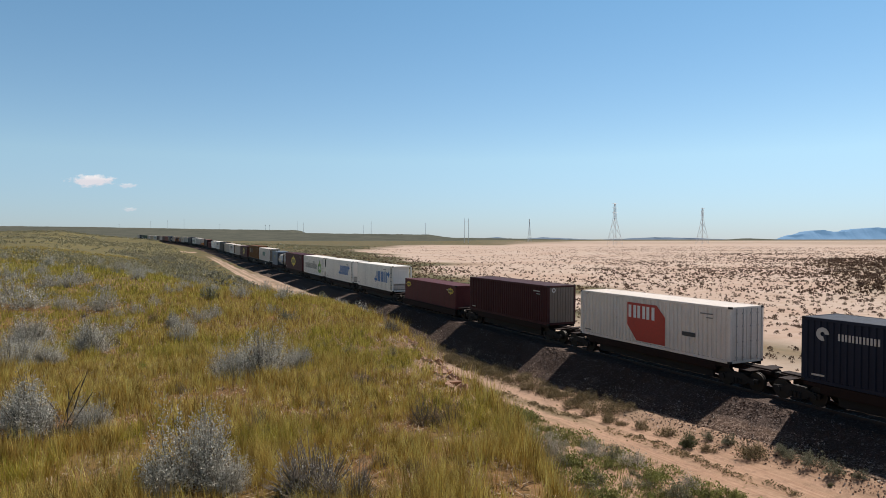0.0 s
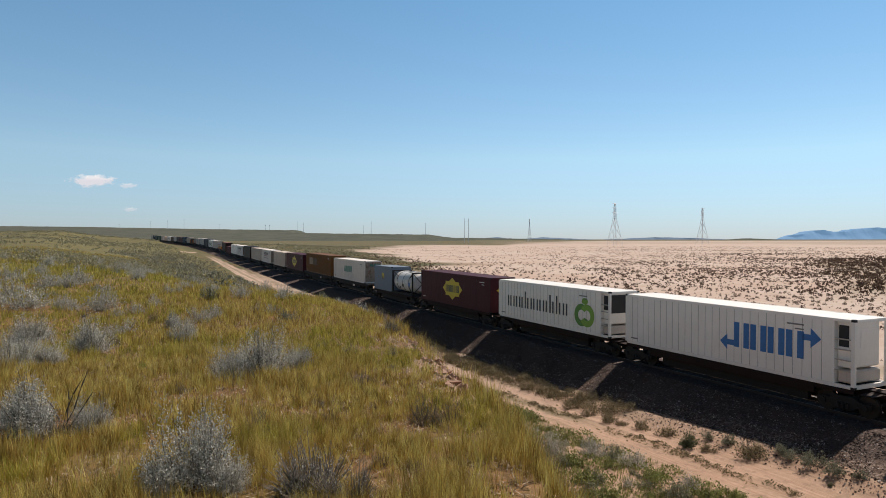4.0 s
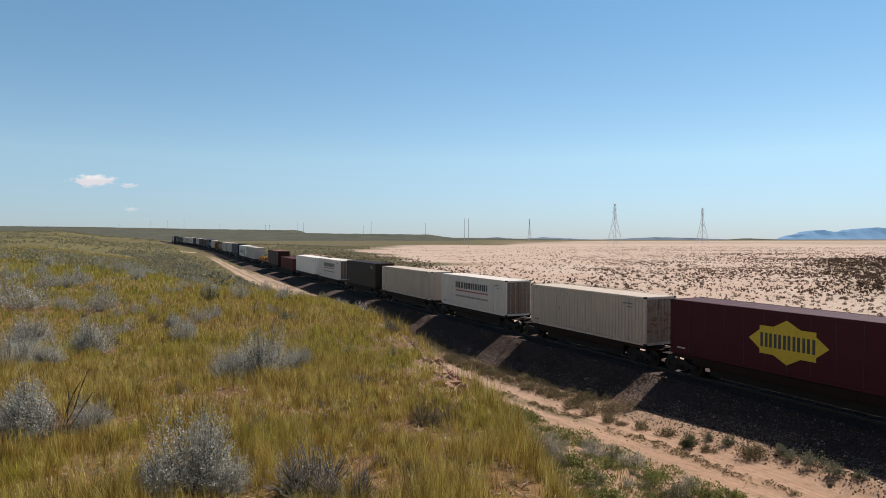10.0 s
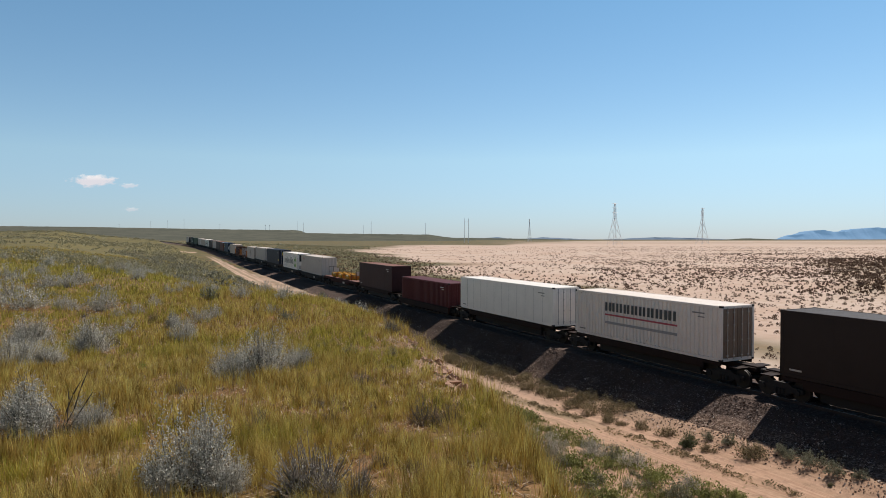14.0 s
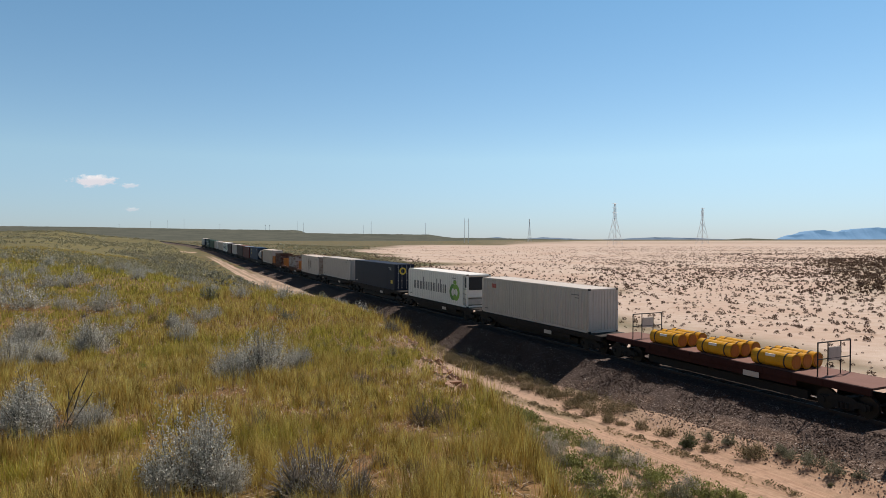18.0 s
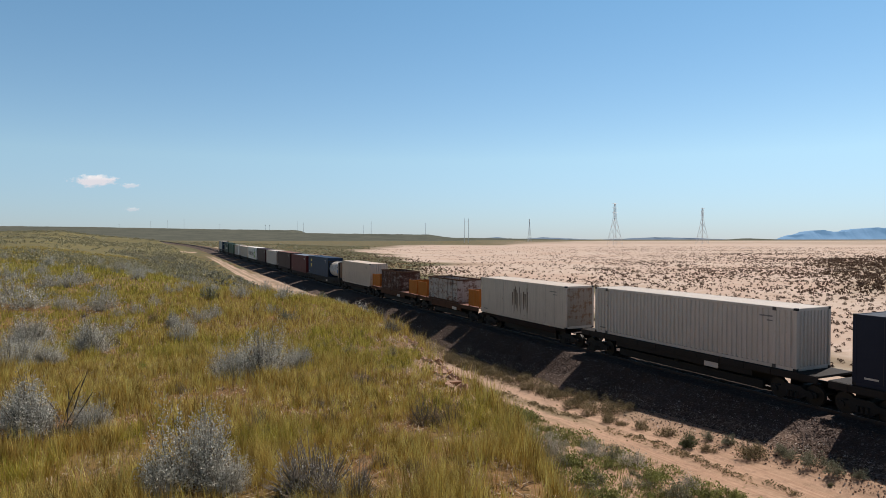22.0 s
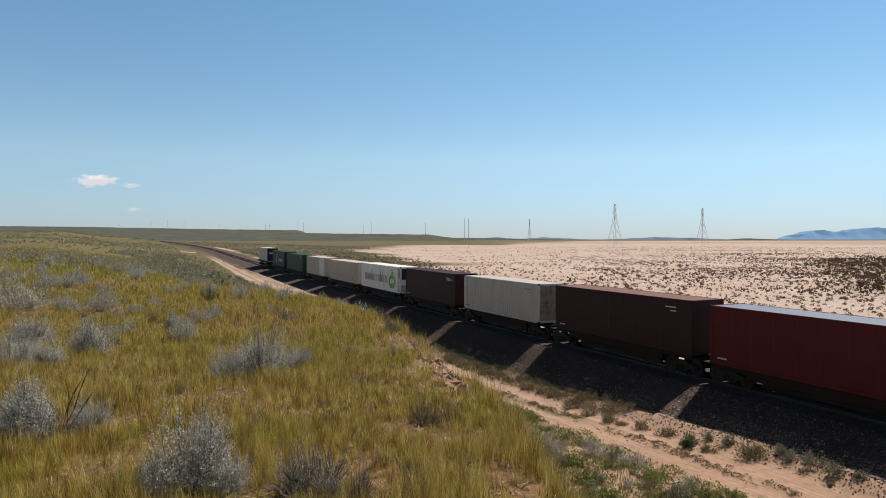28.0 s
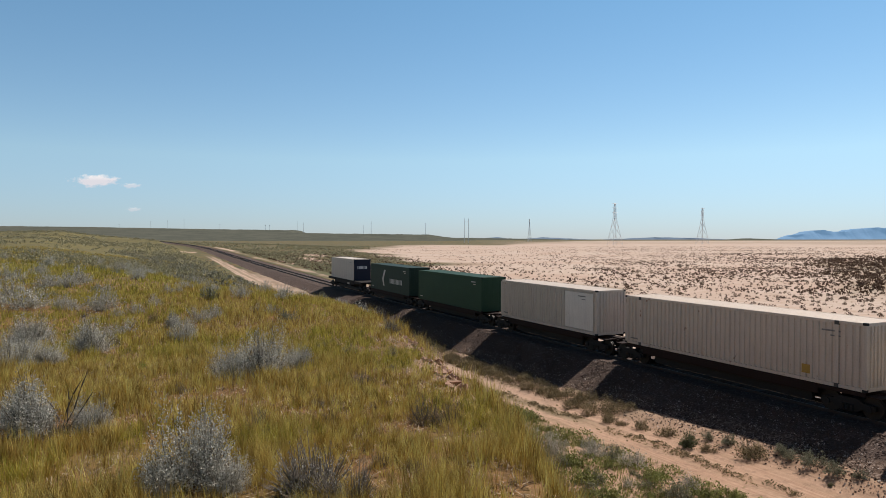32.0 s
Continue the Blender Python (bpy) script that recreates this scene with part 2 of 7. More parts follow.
def thing(name, label, category, group=""):
    ob = new(name)
    ob.empty_display_size = 0.2
    return tagged(ob, label, category, group)


def box(bm, x0, x1, y0, y1, z0, z1, bevel=0.0):
    r = bmesh.ops.create_cube(bm, size=1, matrix=Matrix.Translation(((x0 + x1) / 2, (y0 + y1) / 2, (z0 + z1) / 2)) @ Matrix.Diagonal((x1 - x0, y1 - y0, z1 - z0, 1)))
    if bevel > 0:
        es = list({e for v in r["verts"] for e in v.link_edges})
        bmesh.ops.bevel(bm, geom=es, offset=bevel, segments=1, affect="EDGES", profile=0.5)
    return bm


def cyl(bm, a, b, r, seg=12, r2=None):
    a, b = Vector(a), Vector(b)
    d = b - a
    m = Matrix.Translation((a + b) / 2) @ d.to_track_quat("Z", "Y").to_matrix().to_4x4()
    bmesh.ops.create_cone(bm, cap_ends=True, segments=seg, radius1=r, radius2=r if r2 is None else r2, depth=d.length, matrix=m)
    return bm


def grid_mesh(name, xs, ys, zs, mat, smooth=True):
    """A sheet from arrays of shape (rows, cols)."""
    h, w = xs.shape
    idx = np.arange(h * w).reshape(h, w)
    f = np.stack([idx[:-1, :-1], idx[:-1, 1:], idx[1:, 1:], idx[1:, :-1]], -1).reshape(-1, 4)
    return mesh_of(name, np.stack([xs, ys, zs], -1).reshape(-1, 3), f, mat, smooth)


def graded(a, b, first, grow, cap):
    """Steps from a to b that widen."""
    out, step, v = [a], first, a
    sign = 1 if b > a else -1
    while (b - v) * sign > step:
        v += sign * step
        out.append(v)
        step = min(step * grow, cap)
    out.append(b)
    return out


def axis(lo, dense_lo, dense_hi, hi, step, grow, cap=400):
    left = graded(dense_lo, lo, step, grow, cap)[1:][::-1]
    mid = list(np.arange(dense_lo, dense_hi, step))
    right = graded(dense_hi, hi, step, grow, cap)
    return np.array(left + mid + right)
# ---------------------------------------------------------------- ground
def sand_edge(y):
    return np.interp(y, [40, 100, 168, 420, 730, 850], [26, 24, 10, -60, -52, -40])


def crest_scar(s, n):
    """Where the lip of the bank has crumbled bare."""
    x, y = plan(s, n)
    back = np.interp(s, [9, 10.5, 12, 15, 17, 19, 27], [0.0, 0.05, 0.42, 0.42, 0.2, 0.1, 0.0])
    return sstep(0.35, -0.15, crest_n(s) - n - back + (vnoise(x / 0.7, y / 0.7, 27) - 0.5) * 0.9) * sstep(8, 10.5, s) * sstep(30, 24, s)


def zones(s, n):
    """Shares of bare track, hill grass and pale sand at a place."""
    x, y = plan(s, n)
    r = np.hypot(x, y)
    w = vnoise(x / 1.4, y / 1.4, 21) - 0.5
    road = sstep(2.1, 1.5, np.abs(n - road_mid(s)) * np.interp(s, [60, 150, 220], [1.0, 1.25, 1.7]) + w * 0.9) * sstep(262, 215, s)
    road = np.maximum(road, 0.7 * sstep(1.3, 0.5, np.abs(n - 8.6) + w + 2.2 * (vnoise(s / 14, n / 6, 29) - 0.45)) * sstep(50, 80, s) * sstep(420, 300, s))
    road = road * (1 - 0.45 * sstep(0.5, 0.15, np.abs(n - road_mid(s)) + w * 0.5))
    road = road * (0.62 + 0.38 * sstep(0.25, 0.6, vnoise(s / 9 + 40, n / 0.22, 28)))
    verge = sstep(-3.2, -3.8, n) * sstep(-6.2, -5.6, n) * (n < 0) * sstep(175, 115, s)
    road = np.maximum(road, verge * (0.50 + 0.4 * sstep(0.3, 0.6, vnoise(x / 0.8, y / 0.8, 22))))
    # bare scars by the line, far off
    for cs, cn, rs, rn in ((284, -10, 9, 3), (330, 11, 34, 2.5), (205, 14, 18, 2.5), (250, 34, 26, 4), (505, -8, 22, 3), (300, 45, 22, 4)):
        road = np.maximum(road, sstep(1.15, 0.7, np.hypot((s - cs) / rs, (n - cn) / rn) + (vnoise(x / 7, y / 7, 23) - 0.5) * 0.8))
    t = np.clip((foot_n(s) - n) / (foot_n(s) - crest_n(s)), 0, 1)
    scar = sstep(60, 40, s) * sstep(0.12, 0.3, t) * sstep(1.0, 0.86, t)
    lip = crest_scar(s, n)
    scar = np.maximum(scar, 0.9 * lip)
    road = np.maximum(road, 0.85 * lip)
    for cs, cn, rs, rn in ((74, -26.6, 5, 1.6), (65, -25, 4, 1.5), (58, -24, 3, 1.2), (96, -25.5, 7, 2), (48, -22, 3, 1.2)):
        scar = np.maximum(scar, sstep(1.2, 0.6, np.hypot((s - cs) / rs, (n - cn) / rn) + (vnoise(x / 1.5, y / 1.5, 30) - 0.5) * 1.3))
    grass = sstep(foot_n(s) + 2.5, foot_n(s) - 0.5, n) * (1 - scar)
    grass = np.where(n > 0, 0, np.maximum(grass, 0.8 * sstep(-8.8, -9.6, n) * (1 - scar)))
    e = x - sand_edge(y) + (vnoise(x / 25, y / 25, 24) - 0.5) * 40
    sand = np.where(n > 6, sstep(-6, 10, e) * sstep(80, 0, y - np.interp(x / np.maximum(y, 1), [0.10, 0.24], [800, 2100]) + (vnoise(x / 60, 0 * y, 25) - 0.5) * 90), 0)
    sand = sand * (1 - 0.6 * sstep(820, 980, y) * sstep(0.3, 0.55, vnoise(x / 420, y / 150, 36)))
    band = sstep(0.45, 0.6, vnoise(x / 700, y / 90, 26)) * sstep(900, 960, y) * sstep(2300, 1700, y) * sstep(60, 200, x)
    sand = np.maximum(sand, np.where(n > 6, band * 0.8, 0))
    dark = sstep(0.545, 0.615, x / np.maximum(y, 1) + (vnoise(x / 30, y / 30, 35) - 0.5) * 0.10) * sstep(95, 130, y) * sstep(330, 230, y)
    sand = sand * (1 - 0.5 * dark)
    near_far = np.where((n > 5) & (n < 26), sstep(26, 12, n) * sstep(140, 60, s) * 0.9, 0)
    return road, grass, np.maximum(sand, near_far)


m_ground, nt, b = material("earth")
pos = world_pos(nt)
att = nt.nodes.new("ShaderNodeAttribute")
att.attribute_name = "zones"
sep = nt.nodes.new("ShaderNodeSeparateColor")
nt.links.new(att.outputs["Color"], sep.inputs[0])
z_road, z_grass, z_sand = sep.outputs[0], sep.outputs[1], sep.outputs[2]
big = noise_of(nt, pos, 0.035, 5, 0.6)
mid = noise_of(nt, pos, 0.5, 6, 0.62)
fine = noise_of(nt, pos, 6.0, 6, 0.65)
grit = noise_of(nt, pos, 45.0, 3, 0.6)
soil = mixed(nt, ramp(nt, fine, (0.3, 0.0), (0.7, 1.0)), (0.20, 0.10, 0.045), (0.36, 0.20, 0.10))
scrub = mixed(nt, ramp(nt, noise_of(nt, pos, 0.22, 8, 0.7), (0.36, 0.0), (0.6, 1.0)), (0.075, 0.08, 0.036), (0.135, 0.125, 0.06))
scrub = mixed(nt, ramp(nt, big, (0.35, 0.0), (0.65, 1.0)), scrub, mixed(nt, mid, (0.14, 0.125, 0.07), (0.08, 0.09, 0.04)))
col = mixed(nt, ramp(nt, noise_of(nt, pos, 0.09, 7, 0.7), (0.46, 0.0), (0.66, 0.6)), scrub, soil)
hill = mixed(nt, ramp(nt, mid, (0.40, 0.0), (0.70, 0.8)), soil, (0.21, 0.165, 0.05))
hill = mixed(nt, ramp(nt, fine, (0.42, 0.0), (0.62, 0.8)), hill, (0.095, 0.062, 0.028))
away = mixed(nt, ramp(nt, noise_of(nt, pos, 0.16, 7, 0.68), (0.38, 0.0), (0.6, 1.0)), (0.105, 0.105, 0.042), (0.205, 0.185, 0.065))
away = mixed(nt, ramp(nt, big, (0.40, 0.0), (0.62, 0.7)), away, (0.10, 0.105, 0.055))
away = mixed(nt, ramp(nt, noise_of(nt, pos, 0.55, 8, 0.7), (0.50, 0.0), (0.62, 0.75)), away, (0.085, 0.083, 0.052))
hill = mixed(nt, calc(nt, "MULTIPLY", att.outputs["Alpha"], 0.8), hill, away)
col = mixed(nt, z_grass, col, hill)
sand = mixed(nt, ramp(nt, mid, (0.3, 0.0), (0.7, 1.0)), (0.470, 0.352, 0.275), (0.578, 0.465, 0.388))
sand = mixed(nt, calc(nt, "MULTIPLY", ramp(nt, noise_of(nt, pos, 0.3, 8, 0.75), (0.56, 0.0), (0.66, 1.0)), 0.45), sand, (0.25, 0.165, 0.10))
sand = mixed(nt, ramp(nt, big, (0.42, 0.0), (0.7, 0.55)), sand, (0.43, 0.27, 0.19))
col = mixed(nt, z_sand, col, sand)
road_c = mixed(nt, ramp(nt, fine, (0.3, 0.0), (0.75, 1.0)), (0.40, 0.25, 0.17), (0.54, 0.37, 0.265))
road_c = mixed(nt, ramp(nt, mid, (0.4, 0.0), (0.7, 0.7)), road_c, (0.47, 0.295, 0.20))
turned = nt.nodes.new("ShaderNodeMapping")
nt.links.new(pos, turned.inputs["Vector"])
turned.inputs["Rotation"].default_value = (0, 0, -TH0)
ruts = noise_of(nt, scaled(nt, turned.outputs["Vector"], (4.2, 0.07, 1.0)), 1.6, 5, 0.65)
road_c = mixed(nt, ramp(nt, ruts, (0.38, 0.75), (0.55, 0.0)), road_c, (0.33, 0.195, 0.13))
road_c = mixed(nt, ramp(nt, noise_of(nt, pos, 2.6, 6, 0.7), (0.50, 0.0), (0.62, 0.55)), road_c, (0.235, 0.15, 0.105))
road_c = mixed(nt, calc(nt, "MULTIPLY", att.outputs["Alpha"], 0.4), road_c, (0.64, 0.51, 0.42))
col = mixed(nt, z_road, col, road_c)
col = mixed(nt, calc(nt, "MULTIPLY", ramp(nt, grit, (0.55, 0.0), (0.75, 1.0)), 0.35), col, (0.16, 0.10, 0.065))
nt.links.new(col, b.inputs["Base Color"])
b.inputs["Roughness"].default_value = 0.95
b.inputs["Specular IOR Level"].default_value = 0.15
bumped(nt, b, mixed(nt, 0.5, fine, grit), 0.6, 0.05)

S_AX = axis(-1500, -6, 62, 5600, 0.42, 1.045)
N_AX = np.concatenate([axis(-4600, -34, -3.2, TOE_N, 0.40, 1.06), np.arange(-9.4, TOE_N, 0.16), [-1.0, 1.2, 3.4], axis(FAR_TOE_N, FAR_TOE_N, FAR_TOE_N + 4, 5600, 0.7, 1.06)])
N_AX = np.unique(np.round(N_AX, 3))
SS, NN = np.meshgrid(S_AX, N_AX, indexing="ij")
XX, YY = plan(SS, NN)
ZZ = ground_z(SS, NN)
gme = grid_mesh("ground", XX, YY, ZZ, m_ground)
gme.flip_normals()
za = gme.color_attributes.new("zones", "FLOAT_COLOR", "POINT")
zr, zg, zs = zones(SS, NN)
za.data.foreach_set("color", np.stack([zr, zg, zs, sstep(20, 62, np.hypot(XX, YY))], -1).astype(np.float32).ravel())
tagged(new("ground", gme), "reddish sandy earth with dry grass, a dirt track and a pale sand plain", "ground", kind="structure")

# ---------------------------------------------------------------- ballast bed and line
m_ballast, nt, b = material("ballast")
pos = world_pos(nt)
d1, c1 = cells(nt, pos, 15.0)
d2, c2 = cells(nt, pos, 34.0)
val = nt.nodes.new("ShaderNodeSeparateColor")
nt.links.new(c1, val.inputs[0])
stone = ramp(nt, val.outputs[0], (0.0, (0.071, 0.052, 0.045)), (0.45, (0.105, 0.077, 0.066)), (0.85, (0.147, 0.111, 0.096)), (1.0, (0.27, 0.215, 0.19)))
stone = mixed(nt, ramp(nt, noise_of(nt, pos, 0.6, 4, 0.6), (0.4, 0.0), (0.7, 0.5)), stone, (0.097, 0.067, 0.055))
# darker away from cell centres: shade between stones put into the colour
stone = mixed(nt, ramp(nt, d1, (0.3, 0.0), (0.6, 0.35)), stone, (0.06, 0.046, 0.04))
spill = nt.nodes.new("ShaderNodeAttribute")
spill.attribute_name = "spill"
stone = mixed(nt, calc(nt, "MULTIPLY", spill.outputs["Fac"], 0.85), stone, ramp(nt, val.outputs[1], (0.0, (0.07, 0.046, 0.035)), (0.6, (0.17, 0.115, 0.086)), (1.0, (0.36, 0.275, 0.225))))
nt.links.new(stone, b.inputs["Base Color"])
b.inputs["Roughness"].default_value = 0.95
b.inputs["Specular IOR Level"].default_value = 0.05
bumped(nt, b, mixed(nt, 0.35, d1, d2), 0.9, 0.04)

sa = np.array(graded(-120, 1000, 0.5, 1.0, 0.5)[:1] + list(np.arange(-120, -6, 3.0)) + list(np.arange(-6, 90, 0.3)) + graded(90, 1000, 0.6, 1.03, 12)[1:])
prof_n = np.concatenate([np.linspace(TOE_N - 0.25, -1.0, 10), np.linspace(-0.7, 3.1, 9), np.linspace(3.44, FAR_TOE_N + 0.3, 8)])
SS, NN = np.meshgrid(sa, prof_n, indexing="ij")
tz = toe_z(SS)
top = -0.172
zz = np.where(NN < -1.0, top + (tz - 0.06 - top) * (-1.0 - NN) / (-1.0 - TOE_N + 0.25), np.where(NN > 3.44, top + (tz - 0.06 - top) * (NN - 3.44) / (FAR_TOE_N + 0.3 - 3.44), top))
XX, YY = plan(SS, NN)
zz = zz + grade(SS) + (vnoise(XX / 0.35, YY / 0.35, 31) - 0.5) * 0.07 + (vnoise(XX / 1.6, YY / 1.6, 32) - 0.5) * 0.10 * (NN < -1.2)
bme = grid_mesh("ballast_bed", XX, YY, zz, m_ballast)
bme.flip_normals()
sp = bme.attributes.new("spill", "FLOAT", "POINT")
sp.data.foreach_set("value", sstep(0.25, 0.75, sstep(-2.0, -3.3, NN) * np.interp(SS, [20, 30, 60], [1.0, 0.45, 0.3]) + (vnoise(XX / 0.9, YY / 0.9, 33) - 0.5) * 0.9).astype(np.float32).ravel())
tagged(new("ballast_bed", bme), "dark reddish-brown crushed stone embankment under the railway line", "ballast", kind="structure")

m_rail = plain_mat("rail_steel", (0.05, 0.032, 0.025), 0.8, 0.0, 0.3, 4)
m_railtop = plain_mat("polished_rail", (0.20, 0.19, 0.18), 0.6, 0.9, 0.1, 6, 0.02)
m_sleeper = plain_mat("concrete_sleeper", (0.07, 0.056, 0.048), 0.9, 0, 0.3, 12)
line_ob = thing("railway_track", "single standard gauge railway track on concrete sleepers in dark ballast", "railway track")
tagged(line_ob, kind="structure")


def sweep(name, prof, s_list, mat):
    """A profile of (n, z) pairs along the line."""
    s_list = np.asarray(s_list)
    k = len(prof)
    vs, fs = [], []
    for pn, pz in prof:
        x, y = plan(s_list, np.full_like(s_list, pn))
        vs.append(np.stack([x, y, grade(s_list) + pz], -1))
    v = np.stack(vs, 1).reshape(-1, 3)
    i = np.arange(len(s_list) - 1)[:, None] * k
    j = np.arange(k)[None, :]
    j2 = (j + 1) % k
    f = np.stack([i + j, i + j2, i + k + j2, i + k + j], -1).reshape(-1, 4)
    return mesh_of(name, v, f, mat)


rs = np.concatenate([np.arange(-120, 160, 4.0), np.arange(160, 1001, 12.0)])
for mid_n in (HALF_W - 0.752, HALF_W + 0.752):
    web = [(mid_n - 0.07, -0.16), (mid_n + 0.07, -0.16), (mid_n + 0.05, -0.14), (mid_n + 0.012, -0.125), (mid_n + 0.012, -0.045), (mid_n + 0.036, -0.03),
           (mid_n + 0.036, -0.006), (mid_n - 0.036, -0.006), (mid_n - 0.036, -0.03), (mid_n - 0.012, -0.045), (mid_n - 0.012, -0.125), (mid_n - 0.05, -0.14)]
    rail = part("rail", sweep("rail", web, rs, m_rail), m_rail, line_ob)
    part("running_surface", sweep("running_surface", [(mid_n - 0.03, -0.006), (mid_n + 0.03, -0.006), (mid_n + 0.026, 0.0), (mid_n - 0.026, 0.0)], rs, m_railtop), m_railtop, rail, "polished steel rail head")

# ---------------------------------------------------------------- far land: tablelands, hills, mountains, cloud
def far_mat(name, a, b_, haze_glow=None):
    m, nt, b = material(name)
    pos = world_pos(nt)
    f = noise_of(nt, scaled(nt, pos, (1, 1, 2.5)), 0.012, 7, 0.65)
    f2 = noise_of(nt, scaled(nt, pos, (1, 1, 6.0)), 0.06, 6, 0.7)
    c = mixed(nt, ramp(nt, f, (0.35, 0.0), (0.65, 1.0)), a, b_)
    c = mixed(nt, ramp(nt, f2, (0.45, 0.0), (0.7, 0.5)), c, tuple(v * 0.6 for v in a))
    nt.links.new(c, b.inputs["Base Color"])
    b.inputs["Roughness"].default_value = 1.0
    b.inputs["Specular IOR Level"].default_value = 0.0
    # distance haze put in as a faint blue emission
    if haze_glow:
        b.inputs["Emission Color"].default_value = (*haze_glow, 1)
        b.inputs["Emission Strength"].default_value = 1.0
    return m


# hills and mountains carry haze in their blue base colours as well
m_mesa = far_mat("hazed_tableland_scrub", (0.064, 0.066, 0.046), (0.104, 0.101, 0.072), (0.033, 0.040, 0.045))
m_hills = far_mat("hazed_hill_scrub", (0.10, 0.13, 0.16), (0.13, 0.16, 0.18), (0.07, 0.11, 0.17))
m_mount = far_mat("hazed_mountain", (0.10, 0.16, 0.24), (0.12, 0.18, 0.26), (0.12, 0.235, 0.37))


def ridge(name, label, dist, skyline, mat, foot=0.28, rough=0.6, base=-12.0):
    """A long landform: skyline is pairs of bearing (tangent from straight ahead) and rise over the eye (tangent), at that distance."""
    us = np.array([p[0] for p in skyline])
    hs = np.array([p[1] for p in skyline])
    u = np.linspace(us[0], us[-1], 420)
    h = np.interp(u, us, hs) * dist + CAM_H
    h = h + (vnoise(u * 90, u * 0, 41) - 0.5) * rough * 4 + (vnoise(u * 330, u * 0, 42) - 0.5) * rough * 2
    rows = []
    for k, fr in ((dist * (1 - foot), 0.0), (dist * (1 - foot * 0.55), 0.34), (dist * (1 - foot * 0.2), 0.72), (dist * (1 - foot * 0.04), 0.97), (dist, 1.0), (dist * 1.03, 0.98), (dist * 1.05, 0.0)):
        wob = (vnoise(u * 60 + fr * 9, u * 0 + fr * 5, 43) - 0.5) * (k * 0.01)
        rows.append((u * dist + 0 * u, k + wob + 0 * u, base + (h - base) * fr))
    xs, ys, zs = (np.stack([r[k] for r in rows]) for k in range(3))
    me = grid_mesh(name, xs, ys, zs, mat)
    return tagged(new(name, me), label, "landform", kind="structure")


def sky_pairs(*px):
    return [((x - 784) / 1153.0, (423.8 - y) / 1153.0) for x, y in px]


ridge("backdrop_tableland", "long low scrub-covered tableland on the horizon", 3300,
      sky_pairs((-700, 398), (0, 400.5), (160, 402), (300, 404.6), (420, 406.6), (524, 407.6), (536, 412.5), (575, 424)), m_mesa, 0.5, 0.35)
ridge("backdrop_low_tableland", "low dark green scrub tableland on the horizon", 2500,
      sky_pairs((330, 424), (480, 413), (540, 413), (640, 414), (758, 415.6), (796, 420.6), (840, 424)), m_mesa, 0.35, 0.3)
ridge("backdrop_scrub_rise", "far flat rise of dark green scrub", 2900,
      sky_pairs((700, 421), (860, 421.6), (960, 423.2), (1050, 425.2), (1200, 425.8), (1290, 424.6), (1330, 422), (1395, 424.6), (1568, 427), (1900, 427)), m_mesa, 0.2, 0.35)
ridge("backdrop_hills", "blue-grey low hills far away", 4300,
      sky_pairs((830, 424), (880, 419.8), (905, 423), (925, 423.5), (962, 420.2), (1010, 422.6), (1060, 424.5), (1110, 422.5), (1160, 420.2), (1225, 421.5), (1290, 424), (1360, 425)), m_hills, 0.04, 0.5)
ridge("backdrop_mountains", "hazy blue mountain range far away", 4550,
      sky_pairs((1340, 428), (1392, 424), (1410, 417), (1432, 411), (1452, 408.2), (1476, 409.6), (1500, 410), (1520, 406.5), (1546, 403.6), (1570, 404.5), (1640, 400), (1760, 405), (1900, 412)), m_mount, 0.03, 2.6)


def cloud_mat(name, dense):
    m, nt, b = material(name)
    o = coords(nt)
    sx = nt.nodes.new("ShaderNodeSeparateXYZ")
    nt.links.new(o, sx.inputs[0])
    puff = noise_of(nt, scaled(nt, o, (2.0, 1, 1.5)), 1.3, 8, 0.62)
    rad = nt.nodes.new("ShaderNodeVectorMath")
    rad.operation = "LENGTH"
    nt.links.new(o, rad.inputs[0])
    body = calc(nt, "SUBTRACT", calc(nt, "ADD", 0.02, calc(nt, "MULTIPLY", puff, 1.75)), rad.outputs["Value"])
    alpha = calc(nt, "MULTIPLY", ramp(nt, body, (0.12, 0.0), (0.5, 1.0)), dense)
    # sunlit top and greyer base of the cloud put into its emission
    white = nt.nodes.new("ShaderNodeEmission")
    nt.links.new(ramp(nt, sx.outputs[2], (0.0, (0.74, 0.74, 0.79)), (0.6, (0.97, 0.95, 0.94))), white.inputs["Color"])
    clear = nt.nodes.new("ShaderNodeBsdfTransparent")
    mx = nt.nodes.new("ShaderNodeMixShader")
    nt.links.new(alpha, mx.inputs[0])
    nt.links.new(clear.outputs[0], mx.inputs[1])
    nt.links.new(white.outputs[0], mx.inputs[2])
    nt.links.new(mx.outputs[0], nt.nodes["Material Output"].inputs["Surface"])
    return m


CLOUDS = []
for px, py, w, h, dense in ((166, 320, 106, 30, 0.9), (229, 329, 46, 12, 0.5), (233, 371, 34, 10, 0.4)):
    d = 4700.0
    me = mesh_of("backdrop_cloud", [(-1, 0, -1), (1, 0, -1), (1, 0, 1), (-1, 0, 1)], [[0, 1, 2, 3]], cloud_mat("cloud_glow", dense))
    c = tagged(new("backdrop_cloud", me), "small white cloud low in a clear blue sky", "cloud", kind="structure")
    c.scale = (w / 2306 * d, 1, h / 2306 * d)
    c.visible_shadow = False
    CLOUDS.append((c, (px - 784) / 1153 * d, d, CAM_H + (423.8 - py) / 1153 * d))
# ---------------------------------------------------------------- the train
RIDERS = []          # (thing, place of its middle along the train at 0 s, height of its base over the rail, across)


def rides(ob, s0, z=0.0, across=0.0, turn=0.0):
    RIDERS.append((ob, s0, z, across, turn))
    return ob


